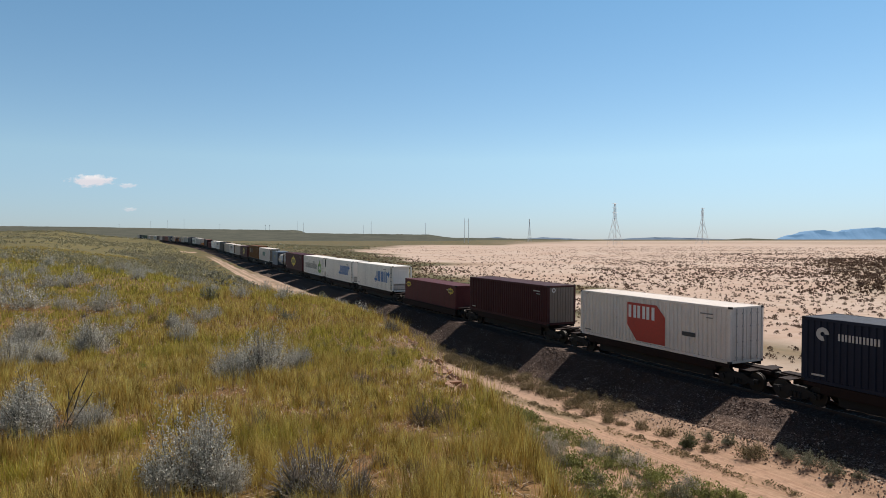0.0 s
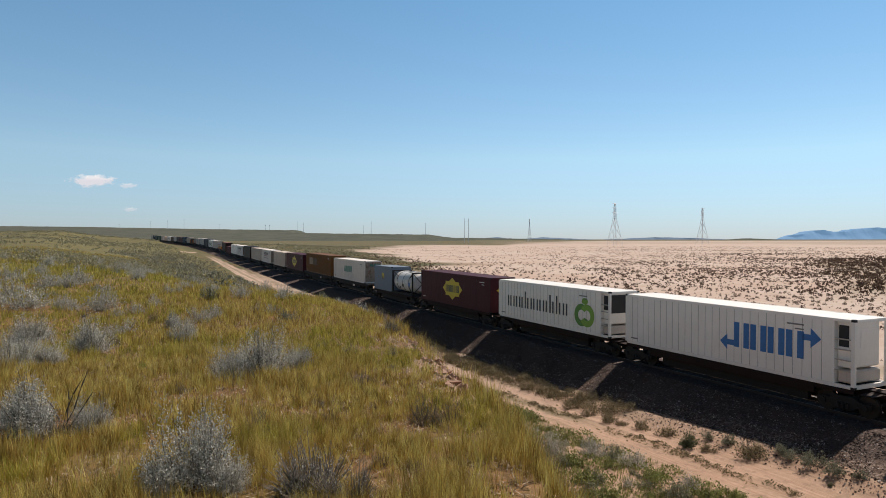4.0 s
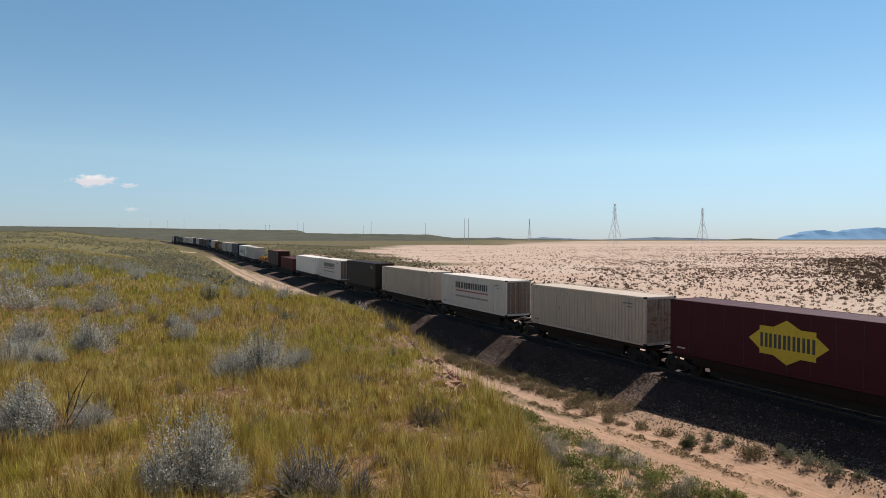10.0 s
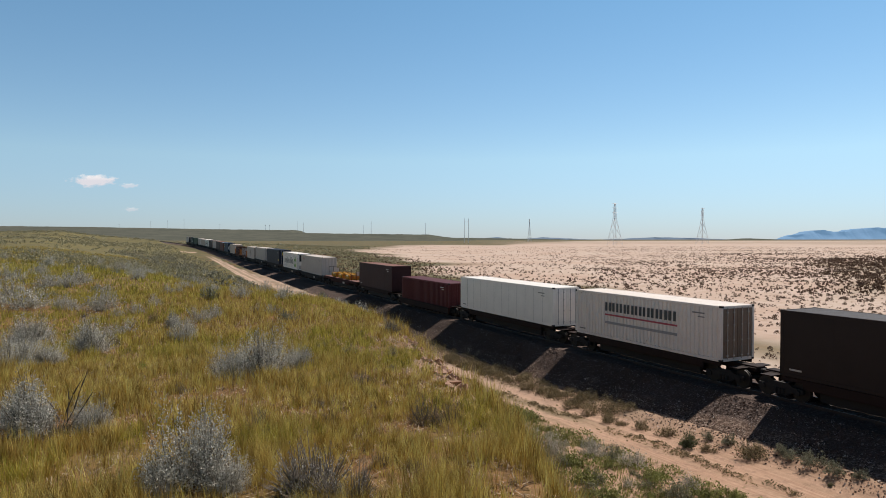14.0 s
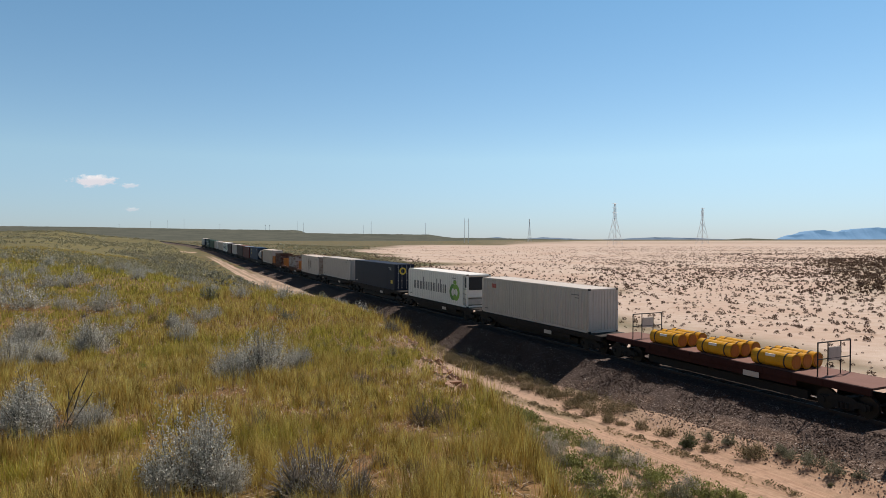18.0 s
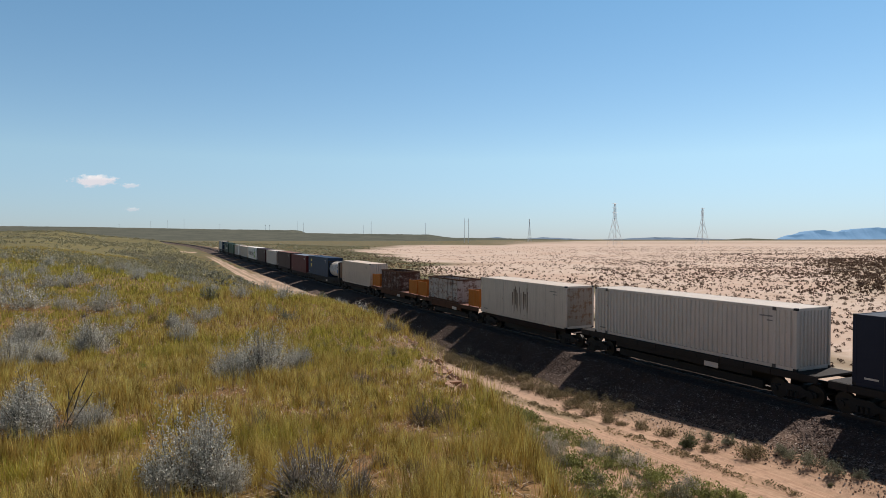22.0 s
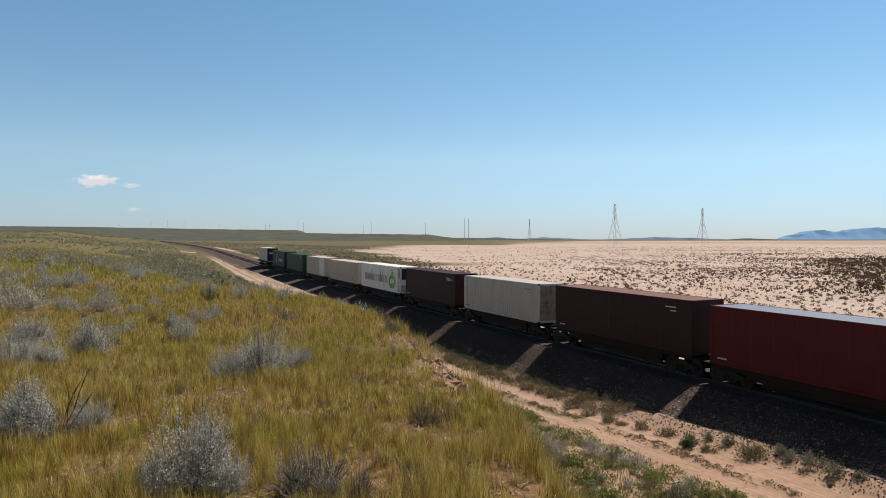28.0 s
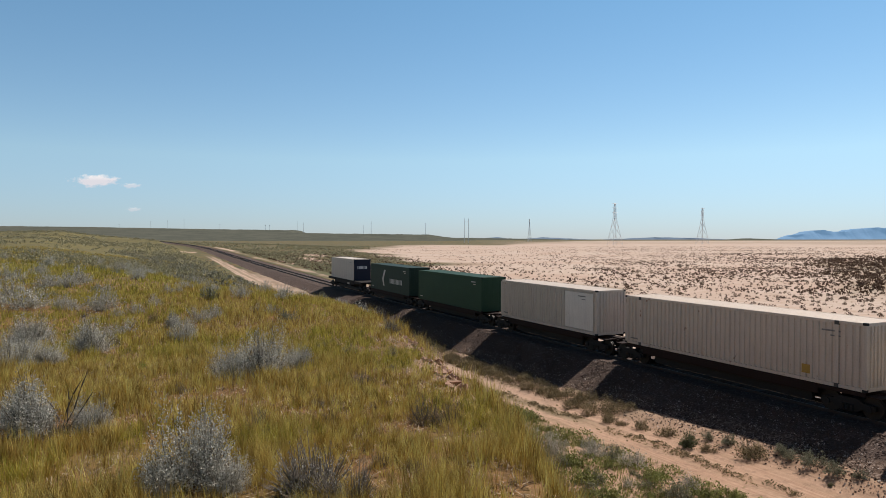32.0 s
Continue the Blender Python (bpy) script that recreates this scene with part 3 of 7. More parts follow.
WHITE, CREAM, GREYW = (0.71, 0.645, 0.585), (0.56, 0.47, 0.39), (0.53, 0.475, 0.425)
m_white = paint("white_paint", WHITE, 0.45, 0.22)
m_clean = paint("clean_white_panel", (0.80, 0.76, 0.70), 0.15, 0.0, 0.4)
m_cream = paint("cream_paint", CREAM, 0.6, 0.30)
m_greyw = paint("grey_white_paint", GREYW, 0.5, 0.2)
m_stained = paint("rusty_cream_paint", (0.55, 0.475, 0.41), 0.8, 0.24)
m_maroon = paint("maroon_paint", (0.054, 0.014, 0.016), 0.25, 0.08)
m_deepred = paint("dark_red_paint", (0.058, 0.010, 0.015), 0.15, 0.04, 0.5, (0.12, 0.03, 0.03))
m_redbox = paint("red_paint", (0.088, 0.009, 0.010), 0.25, 0.06)
m_lowred = paint("faded_red_paint", (0.095, 0.022, 0.024), 0.3, 0.08)
m_navy = paint("navy_paint", (0.014, 0.019, 0.035), 0.2, 0.03)
m_blue = paint("blue_paint", (0.011, 0.031, 0.070), 0.25, 0.04)
m_slate = paint("slate_blue_paint", (0.17, 0.205, 0.25), 0.25, 0.03)
m_dark = paint("dark_brown_curtain", (0.024, 0.016, 0.014), 0.12, 0.03)
m_plum = paint("dark_maroon_curtain", (0.036, 0.012, 0.013), 0.2, 0.03)
m_green = paint("dark_green_paint", (0.018, 0.055, 0.030), 0.25, 0.04)
m_dkgreen = paint("dark_green_curtain", (0.018, 0.040, 0.030), 0.25, 0.04)
m_rusty = paint("rusty_orange_paint", (0.155, 0.064, 0.016), 0.75, 0.42)
m_peel = flaked("peeling_white_paint", (0.50, 0.44, 0.40), (0.085, 0.034, 0.020), 0.48)
m_burnt = flaked("flaking_rust", (0.33, 0.27, 0.24), (0.045, 0.020, 0.014), 0.78)
m_orange = paint("orange_paint", (0.42, 0.14, 0.02), 0.4, 0.12)
m_rustend = flaked("rust_streaked_end", (0.40, 0.33, 0.27), (0.14, 0.07, 0.035), 0.5)
m_enddirt = paint("grimy_brown_doors", (0.20, 0.14, 0.10), 0.6, 0.35)
m_endgrey = paint("grimy_grey_end", (0.20, 0.165, 0.14), 0.6, 0.2)
m_black = plain_mat("black_rubber", (0.022, 0.022, 0.024), 0.7)
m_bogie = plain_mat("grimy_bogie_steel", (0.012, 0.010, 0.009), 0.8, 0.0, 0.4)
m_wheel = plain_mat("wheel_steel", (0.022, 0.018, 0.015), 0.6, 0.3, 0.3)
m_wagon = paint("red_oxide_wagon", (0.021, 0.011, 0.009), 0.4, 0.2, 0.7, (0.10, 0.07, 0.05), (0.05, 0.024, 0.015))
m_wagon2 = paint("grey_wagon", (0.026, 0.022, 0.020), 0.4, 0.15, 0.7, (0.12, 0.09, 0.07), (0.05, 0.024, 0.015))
m_oxide = paint("dark_red_wagon", (0.040, 0.014, 0.012), 0.4, 0.2, 0.75, (0.10, 0.06, 0.05), (0.06, 0.03, 0.02))
m_deck = paint("dusty_pink_deck", (0.20, 0.105, 0.085), 0.4, 0.2, 0.8)
m_rustdeck = paint("rusty_brown_deck", (0.085, 0.042, 0.026), 0.5, 0.25, 0.8)
m_steel = plain_mat("galvanised_steel", (0.42, 0.41, 0.40), 0.45, 0.6, 0.2)
m_seam = plain_mat("panel_seam", (0.30, 0.28, 0.26), 0.7)
m_seal = plain_mat("dark_seam", (0.07, 0.065, 0.06), 0.7)
INK = {}


def ink(name, col):
    if name not in INK:
        INK[name] = plain_mat(name, col, 0.5, 0, 0.15, 5, 0.02)
    return INK[name]


def wall_mesh(name, length, height, mat, depth, pitch, flip=1):
    """An upright sheet along x, facing -y, with trapezoid corrugation set back from y = 0."""
    xs = [-length / 2]
    ys = [0.0]
    if depth > 0:
        k = max(1, int(round(length / pitch)))
        p = length / k
        for i in range(k):
            x = -length / 2 + i * p
            for fx, fy in ((0.40, 0.0), (0.50, depth), (0.90, depth), (1.0, 0.0)):
                xs.append(x + fx * p)
                ys.append(fy)
    else:
        k = max(1, int(round(length / pitch)))
        p = length / k
        for i in range(k):
            x = -length / 2 + i * p
            for fx, fy in ((0.015, 0.006), (0.03, 0.0), (1.0, 0.0)):
                xs.append(x + fx * p)
                ys.append(fy)
    xs, ys = np.array(xs), np.array(ys)
    n = len(xs)
    lo = np.stack([xs, ys, np.zeros(n)], -1)
    v = np.concatenate([lo, lo + (0, 0, height)])
    i = np.arange(n - 1)
    f = np.stack([i, i + 1, n + i + 1, n + i], -1)
    return mesh_of(name, v, f, mat)


def plate(name, shapes, mat, y, parent, label=""):
    """Flat marks on the near side: shapes are lists of (x, z) corners."""
    if name == "logo" and len(shapes) > 1:
        return [plate("logo_block", [sh], mat, y, parent, label) for sh in shapes]
    bm = bmesh.new()
    for sh in shapes:
        vs = [bm.verts.new((px, y, pz)) for px, pz in sh]
        bm.faces.new(vs)
    bmesh.ops.recalc_face_normals(bm, faces=bm.faces)
    ex = bmesh.ops.extrude_face_region(bm, geom=list(bm.faces))
    bmesh.ops.translate(bm, vec=(0, 0.004, 0), verts=[g for g in ex["geom"] if isinstance(g, bmesh.types.BMVert)])
    bmesh.ops.recalc_face_normals(bm, faces=bm.faces)
    return part(name, bm, mat, parent, label)


def bars(x0, x1, z0, z1, k, fill=0.72, slant=0.0):
    """A row of k marks as wide and high as lettering: plain upright strokes, two to a mark; a single mark is solid."""
    out = []
    w = (x1 - x0) / k
    for i in range(k):
        a = x0 + i * w
        b_ = a + w * fill
        t = (b_ - a) * (0.36 if k > 1 else 0.5)
        for c0, c1 in ((a, a + t), (b_ - t, b_)):
            out.append([(px + slant * (pz - z0), pz) for px, pz in ((c0, z0), (c1, z0), (c1, z1), (c0, z1))])
    return out


def disc(cx, cz, r, k=24, rx=1.0):
    return [(cx + r * rx * math.cos(i * 2 * math.pi / k), cz + r * math.sin(i * 2 * math.pi / k)) for i in range(k)]


def ring_shapes(cx, cz, r1, r2, k=24, a0=0.0, a1=2 * math.pi, rx=1.0):
    out = []
    for i in range(k):
        a, b_ = a0 + (a1 - a0) * i / k, a0 + (a1 - a0) * (i + 1) / k
        out.append([(cx + rx * r1 * math.cos(a), cz + r1 * math.sin(a)), (cx + rx * r2 * math.cos(a), cz + r2 * math.sin(a)),
                    (cx + rx * r2 * math.cos(b_), cz + r2 * math.sin(b_)), (cx + rx * r1 * math.cos(b_), cz + r1 * math.sin(b_))])
    return out


CAST = None


def casting_mesh():
    global CAST
    if CAST is None:
        bm = box(bmesh.new(), -0.09, 0.09, -0.085, 0.085, -0.06, 0.06, 0.012)
        CAST = bpy.data.meshes.new("corner_casting")
        bm.to_mesh(CAST)
        bm.free()
        CAST.materials.append(m_bogie)
    return CAST


def container(label, s_mid, base, length, height, mat, style="corr", end="corr", posts=None, roof_mat=None, category="container", width=2.44, frame_mat=None, grille=True, end_mat=None):
    """A freight container with its near side on -y and its leading end on +x; base is its height over the rail."""
    ob = thing("container", label, category, "containers on the train")
    w, hl = width / 2, length / 2
    fm = frame_mat or mat
    depth, pitch = {"corr": (0.062, 0.30), "fine": (0.022, 0.20), "flat": (0.0, 1.15), "reefer": (0.0, 0.46), "curtain": (0.0, 2.4), "rib": (0.085, 0.42)}[style]
    bay = 0.85 if end == "reefer" else 0.0
    wall_l = length - 0.30 - bay
    side = wall_mesh("side_wall", wall_l, height - 0.30, mat, depth, pitch)
    for sg in (-1, 1):
        o = part("side_wall", side, mat, ob)
        o.matrix_basis = pose(-bay / 2, sg * (w - 0.012), 0.16, 0, 0, 0 if sg < 0 else 180)
        if bay:
            part("bay_post", box(bmesh.new(), hl - bay - 0.16, hl - bay - 0.04, sg * w - sg * 0.06 - 0.06, sg * w - sg * 0.06 + 0.06, 0.1, height - 0.1, 0.01), fm, ob)
    endm = wall_mesh("end_wall", width - 0.28, height - 0.30, mat, 0.04 if style in ("corr", "fine", "rib") else 0.0, 0.25 if style != "reefer" else 0.6)
    o = part("rear_end", endm, mat, ob)
    o.matrix_basis = pose(-hl + 0.03, 0, 0.16, 0, 0, -90)
    # frame: rails, posts, castings
    for sg in (-1, 1):
        part("bottom_rail", box(bmesh.new(), -hl + 0.16, hl - 0.16, sg * w - 0.05 * sg - 0.05, sg * w - 0.05 * sg + 0.05, 0.0, 0.165, 0.01), fm, ob)
        part("top_rail", box(bmesh.new(), -hl + 0.16, hl - 0.16, sg * w - 0.04 * sg - 0.04, sg * w - 0.04 * sg + 0.04, height - 0.145, height - 0.012, 0.01), fm, ob)
        for se in (-1, 1):
            part("corner_post", box(bmesh.new(), se * hl - se * 0.085 - 0.085, se * hl - se * 0.085 + 0.085, sg * w - sg * 0.07 - 0.07, sg * w - sg * 0.07 + 0.07, 0.1, height - 0.1, 0.012), fm, ob)
            for zc in (0.06, height - 0.06):
                c = part("corner_casting", casting_mesh(), m_bogie, ob)
                c.matrix_basis = pose(se * (hl - 0.088), sg * (w - 0.083), zc)
    for se in (-1, 1):
        part("end_sill", box(bmesh.new(), se * (hl - 0.08) - 0.06, se * (hl - 0.08) + 0.06, -w + 0.15, w - 0.15, 0.0, 0.17, 0.01), fm, ob)
        part("end_header", box(bmesh.new(), se * (hl - 0.08) - 0.06, se * (hl - 0.08) + 0.06, -w + 0.15, w - 0.15, height - 0.15, height - 0.01, 0.01), fm, ob)
    # roof with shallow cross ribs
    k = int(length / 1.1)
    xs = np.repeat(np.linspace(-hl + 0.05, hl - 0.05, k * 2 + 1), 1)
    zs = np.array([height - 0.03 + (0.022 if i % 2 else 0.0) for i in range(len(xs))])
    X, Y = np.meshgrid(xs, [-w + 0.06, -w + 0.2, w - 0.2, w - 0.06], indexing="ij")
    Z = np.repeat(zs[:, None], 4, 1)
    Z[:, 0] = Z[:, 3] = height - 0.03
    part("roof", grid_mesh("roof", X, Y, Z, roof_mat or mat, False), mat, ob)
    part("floor", box(bmesh.new(), -hl + 0.1, hl - 0.1, -w + 0.1, w - 0.1, 0.05, 0.14), m_bogie, ob)
    # leading end
    if end == "doors":
        for sg in (-1, 1):
            dw = w - 0.16
            dm = box(bmesh.new(), hl - 0.075, hl - 0.03, 0.012 if sg > 0 else -dw, dw if sg > 0 else -0.012, 0.18, height - 0.16, 0.01)
            for zk in range(4):
                zc = 0.35 + zk * (height - 0.6) / 4
                box(dm, hl - 0.032, hl - 0.016, sg * dw * 0.52 - dw * 0.38, sg * dw * 0.52 + dw * 0.38, zc, zc + (height - 0.6) / 4 - 0.12, 0.008)
            d = part("door", dm, end_mat or mat, ob)
            for fy in (0.28, 0.72):
                bm = cyl(bmesh.new(), (hl + 0.0, sg * dw * fy, 0.12), (hl + 0.0, sg * dw * fy, height - 0.1), 0.022, 8)
                for zc in (0.3, 1.1, 1.9, height - 0.35):
                    box(bm, hl - 0.03, hl + 0.025, sg * dw * fy - 0.05, sg * dw * fy + 0.05, zc - 0.03, zc + 0.03)
                part("lock_rod", bm, m_steel, d, "galvanised lock rod")
    elif end == "reefer":
        part("bulkhead", box(bmesh.new(), hl - 1.0, hl - 0.9, -w + 0.05, w - 0.05, 0.15, height - 0.1, 0.01), mat, ob)
        unit = part("cooling_unit", box(bmesh.new(), hl - 0.9, hl - 0.3, -w + 0.22, w - 0.22, 0.85, height - 0.12, 0.05), m_clean, ob, "white refrigeration unit")
        if grille:
            part("grille", box(bmesh.new(), hl - 0.305, hl - 0.28, -w + 0.32, w - 0.32, 1.55, height - 0.25, 0.01), m_black, unit, "black fan grille")
        else:
            part("service_panel", box(bmesh.new(), hl - 0.305, hl - 0.285, -0.35, 0.75, 1.7, height - 0.5, 0.01), m_clean, unit)
        part("side_grille", box(bmesh.new(), hl - 0.82, hl - 0.38, -w + 0.20, -w + 0.225, 1.75, height - 0.3, 0.01), m_black, unit, "black louvre")
        part("fuel_tank", box(bmesh.new(), hl - 0.88, hl - 0.25, -w + 0.2, w - 0.2, 0.2, 0.75, 0.06), m_greyw, ob)
        for zc in (0.75, 1.2, 1.65, 2.1):
            part("guard_rung", box(bmesh.new(), hl - 0.9, hl - 0.12, -w + 0.02, -w + 0.07, zc - 0.025, zc + 0.025), m_steel, ob, "steel guard rung")
    else:
        if end_mat:
            endm = endm.copy()
            endm.materials[0] = end_mat
        o = part("leading_end", endm, end_mat or mat, ob)
        o.matrix_basis = pose(hl - 0.03, 0, 0.16, 0, 0, 90)
    # upright posts at lifting points
    for px in posts or ():
        for sg in (-1, 1):
            part("lifting_post", box(bmesh.new(), px - 0.09, px + 0.09, sg * (w - 0.03) - 0.045, sg * (w - 0.03) + 0.045, 0.05, height - 0.02, 0.012), fm, ob)
            for zc in (0.1, height - 0.1):
                part("lifting_block", box(bmesh.new(), px - 0.1, px + 0.1, sg * (w - 0.03) - 0.05, sg * (w - 0.03) + 0.05, zc - 0.1, zc + 0.08, 0.01), m_seal, ob, "dark steel lifting block")
    if style == "reefer" or style == "flat":
        bm = bmesh.new()
        k = max(1, int(round(wall_l / pitch)))
        for i in range(1, k):
            px = -bay / 2 - wall_l / 2 + i * wall_l / k
            box(bm, px - 0.006, px + 0.006, -w + 0.004, -w + 0.012, 0.18, height - 0.16)
        part("seam_grid", bm, m_seam if mat in (m_clean, m_stained, m_greyw, m_white, m_slate) else m_seal, ob, "thin panel seams")
    # small identification marks: plain bars
    dkm = ink("mark_faint", (0.20, 0.185, 0.175)) if mat in (m_white, m_clean, m_cream, m_greyw, m_stained, m_slate) else ink("mark_pale", (0.5, 0.48, 0.45))
    mx = hl - 1.6 - (1.2 if end == "reefer" else 0)
    plate("number_bar", bars(mx - 0.35, mx + 0.5, height - 0.52, height - 0.45, 1, 1.0), dkm, -w - 0.006, ob)
    plate("number_bar", bars(mx + 0.05, mx + 0.5, height - 0.72, height - 0.66, 1, 1.0), dkm, -w - 0.006, ob)
    plate("number_bar", bars(-hl + 0.5, -hl + 1.1, 0.32, 0.40, 1, 1.0), dkm, -w - 0.006, ob)
    return rides(ob, s_mid, base)


BOGIE = {}


def bogie_meshes():
    if BOGIE:
        return BOGIE
    R = 0.46
    bm = bmesh.new()
    box(bm, -0.18, 0.18, -1.0, 1.0, 0.42, 0.72, 0.03)
    cyl(bm, (-0.9, -0.8, R), (-0.9, 0.8, R), 0.08, 8)
    cyl(bm, (0.9, -0.8, R), (0.9, 0.8, R), 0.08, 8)
    BOGIE["bolster"] = bm
    bm = bmesh.new()
    prof = [(-1.15, 0.42), (-1.15, 0.62), (-0.62, 0.66), (-0.42, 0.80), (0.42, 0.80), (0.62, 0.66), (1.15, 0.62), (1.15, 0.42), (0.65, 0.40), (0.36, 0.22), (-0.36, 0.22), (-0.65, 0.40)]
    f = bm.faces.new([bm.verts.new((x, -0.07, z)) for x, z in prof])
    ex = bmesh.ops.extrude_face_region(bm, geom=[f])
    bmesh.ops.translate(bm, vec=(0, 0.14, 0), verts=[g for g in ex["geom"] if isinstance(g, bmesh.types.BMVert)])
    bmesh.ops.recalc_face_normals(bm, faces=bm.faces)
    for x in (-0.9, 0.9):
        cyl(bm, (x, -0.13, R), (x, -0.02, R), 0.14, 10)
    for x in (-0.2, 0.0, 0.2):
        cyl(bm, (x, -0.1, 0.28), (x, -0.1, 0.52), 0.075, 8)
    BOGIE["side_frame"] = bm
    bm = bmesh.new()
    cyl(bm, (0, -0.065, 0), (0, 0.065, 0), R, 24)
    cyl(bm, (0, 0.05, 0), (0, 0.085, 0), R + 0.028, 24)
    cyl(bm, (0, -0.10, 0), (0, 0.0, 0), 0.15, 12)
    BOGIE["wheel"] = bm
    for k in ("bolster", "side_frame", "wheel"):
        me = bpy.data.meshes.new(k)
        BOGIE[k].to_mesh(me)
        BOGIE[k].free()
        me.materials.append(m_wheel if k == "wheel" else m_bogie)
        BOGIE[k] = me
    return BOGIE


def bogie(parent, x):
    m = bogie_meshes()
    b_ = part("bogie", m["bolster"], m_bogie, parent)
    b_.matrix_basis = pose(x, 0, 0)
    for sg in (-1, 1):
        o = part("side_frame", m["side_frame"], m_bogie, b_)
        o.matrix_basis = pose(0, sg * 1.0, 0, 0, 0, 0 if sg < 0 else 180)
        for ax in (-0.9, 0.9):
            wv = part("wheel", m["wheel"], m_wheel, b_)
            wv.matrix_basis = pose(ax, sg * 0.752, 0.46, 0, 0, 0 if sg < 0 else 180)
    return b_


def wagon(label, s0, s1, deck, kind, load0, load1, mat=None, deck_mat=None):
    """A container wagon from s0 (leading) to s1, its deck at that height; load0, load1: where its load stands."""
    ob = thing("wagon", label, "rail wagon", "wagons of the train")
    mid, hl = (s0 + s1) / 2, (s1 - s0) / 2 - 0.25
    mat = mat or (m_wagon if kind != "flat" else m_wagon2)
    a, b_ = mid - load1, mid - load0          # load's rear and front in x
    bo = hl - 1.35
    if kind == "well":
        for sg in (-1, 1):
            part("side_sill", box(bmesh.new(), a - 0.25, b_ + 0.25, sg * 1.30 - 0.06, sg * 1.30 + 0.06, deck - 0.18, deck + 0.42, 0.02), mat, ob)
        part("well_floor", box(bmesh.new(), a - 0.2, b_ + 0.2, -1.2, 1.2, deck - 0.16, deck - 0.02), mat, ob)
    elif kind == "spine":
        for sg in (-1, 1):
            bm = box(bmesh.new(), max(a + 0.1, -bo + 1.25), min(b_ - 0.1, bo - 1.25), sg * 1.16 - 0.05, sg * 1.16 + 0.05, deck - 0.46, deck - 0.02, 0.015)
            box(bm, a + 0.1, b_ - 0.1, sg * 1.14 - 0.05, sg * 1.14 + 0.05, deck - 0.2, deck - 0.025)
            part("side_sill", bm, mat, ob)
        part("centre_sill", box(bmesh.new(), -hl, hl, -0.3, 0.3, deck - 0.34, deck - 0.04, 0.02), mat, ob)
    else:
        for sg in (-1, 1):
            bm = box(bmesh.new(), -hl, hl, sg * 1.27 - 0.06, sg * 1.27 + 0.06, deck - 0.34, deck - 0.015, 0.015)
            box(bm, -hl + 3.4, hl - 3.4, sg * 1.22 - 0.04, sg * 1.22 + 0.04, deck - 0.62, deck - 0.34, 0.015)
            k = int(hl * 2 / 1.5)
            for i in range(k):
                px = -hl + 0.8 + i * 1.5
                box(bm, px - 0.05, px + 0.05, sg * 1.34 - 0.02, sg * 1.34 + 0.02, deck - 0.3, deck - 0.05)
            part("side_sill", bm, mat, ob)
        part("deck", box(bmesh.new(), -hl, hl, -1.24, 1.24, deck - 0.10, deck - 0.004, 0.0), deck_mat or mat, ob)
        part("data_panel", box(bmesh.new(), hl * 0.25, hl * 0.25 + 0.9, -1.36, -1.345, deck - 0.6, deck - 0.34), m_greyw, ob, "pale data panel")
    for sg in (-1, 1):
        lo, hi = (b_ + 0.05, hl) if sg > 0 else (-hl, a - 0.05)
        if hi - lo > 0.2 and kind != "flat":
            bm = box(bmesh.new(), lo, hi, -0.42, 0.42, 0.86, 1.04, 0.02)
            box(bm, (lo + hi) / 2 - 0.3, (lo + hi) / 2 + 0.3, -1.2, 1.2, 0.98, 1.02)
            part("end_platform", bm, mat, ob)
        bogie(ob, sg * bo)
        bm = cyl(bmesh.new(), (sg * (hl - 0.5), 0, 0.88), (sg * (hl + 0.24), 0, 0.88), 0.09, 8)
        box(bm, sg * (hl + 0.05), sg * (hl + 0.24), -0.16, 0.16, 0.74, 1.0, 0.02)
        part("coupler", bm, m_bogie, ob)
        bm = cyl(bmesh.new(), (sg * hl, 0.35, 0.85), (sg * (hl + 0.12), 0.33, 0.55), 0.03, 6)
        cyl(bm, (sg * (hl + 0.12), 0.33, 0.55), (sg * (hl + 0.24), 0.3, 0.72), 0.03, 6)
        part("brake_hose", bm, m_black, ob)
    if kind != "well":
        # outer beam piece and tray are added blockers hiding the sunlit strip beneath
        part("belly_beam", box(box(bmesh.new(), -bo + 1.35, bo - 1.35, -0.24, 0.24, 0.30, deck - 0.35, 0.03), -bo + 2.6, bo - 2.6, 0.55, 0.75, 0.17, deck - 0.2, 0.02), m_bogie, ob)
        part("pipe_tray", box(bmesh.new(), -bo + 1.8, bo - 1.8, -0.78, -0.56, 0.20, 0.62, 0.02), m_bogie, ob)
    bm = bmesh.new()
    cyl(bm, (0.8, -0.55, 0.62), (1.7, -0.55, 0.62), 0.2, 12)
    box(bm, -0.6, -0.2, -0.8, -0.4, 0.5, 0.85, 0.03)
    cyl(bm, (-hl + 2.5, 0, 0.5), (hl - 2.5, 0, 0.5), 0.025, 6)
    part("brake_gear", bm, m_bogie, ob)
    return rides(ob, mid, 0.0)


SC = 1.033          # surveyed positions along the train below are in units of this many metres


def load(near, far, label, mat, length=None, **kw):
    length = length or (far - near) * SC
    return container(label, (near + far) / 2 * SC, kw.pop("base", 1.15), length, kw.pop("height", 2.90), mat, **kw)


def side_of(ob):
    return -HALF_W - 0.006


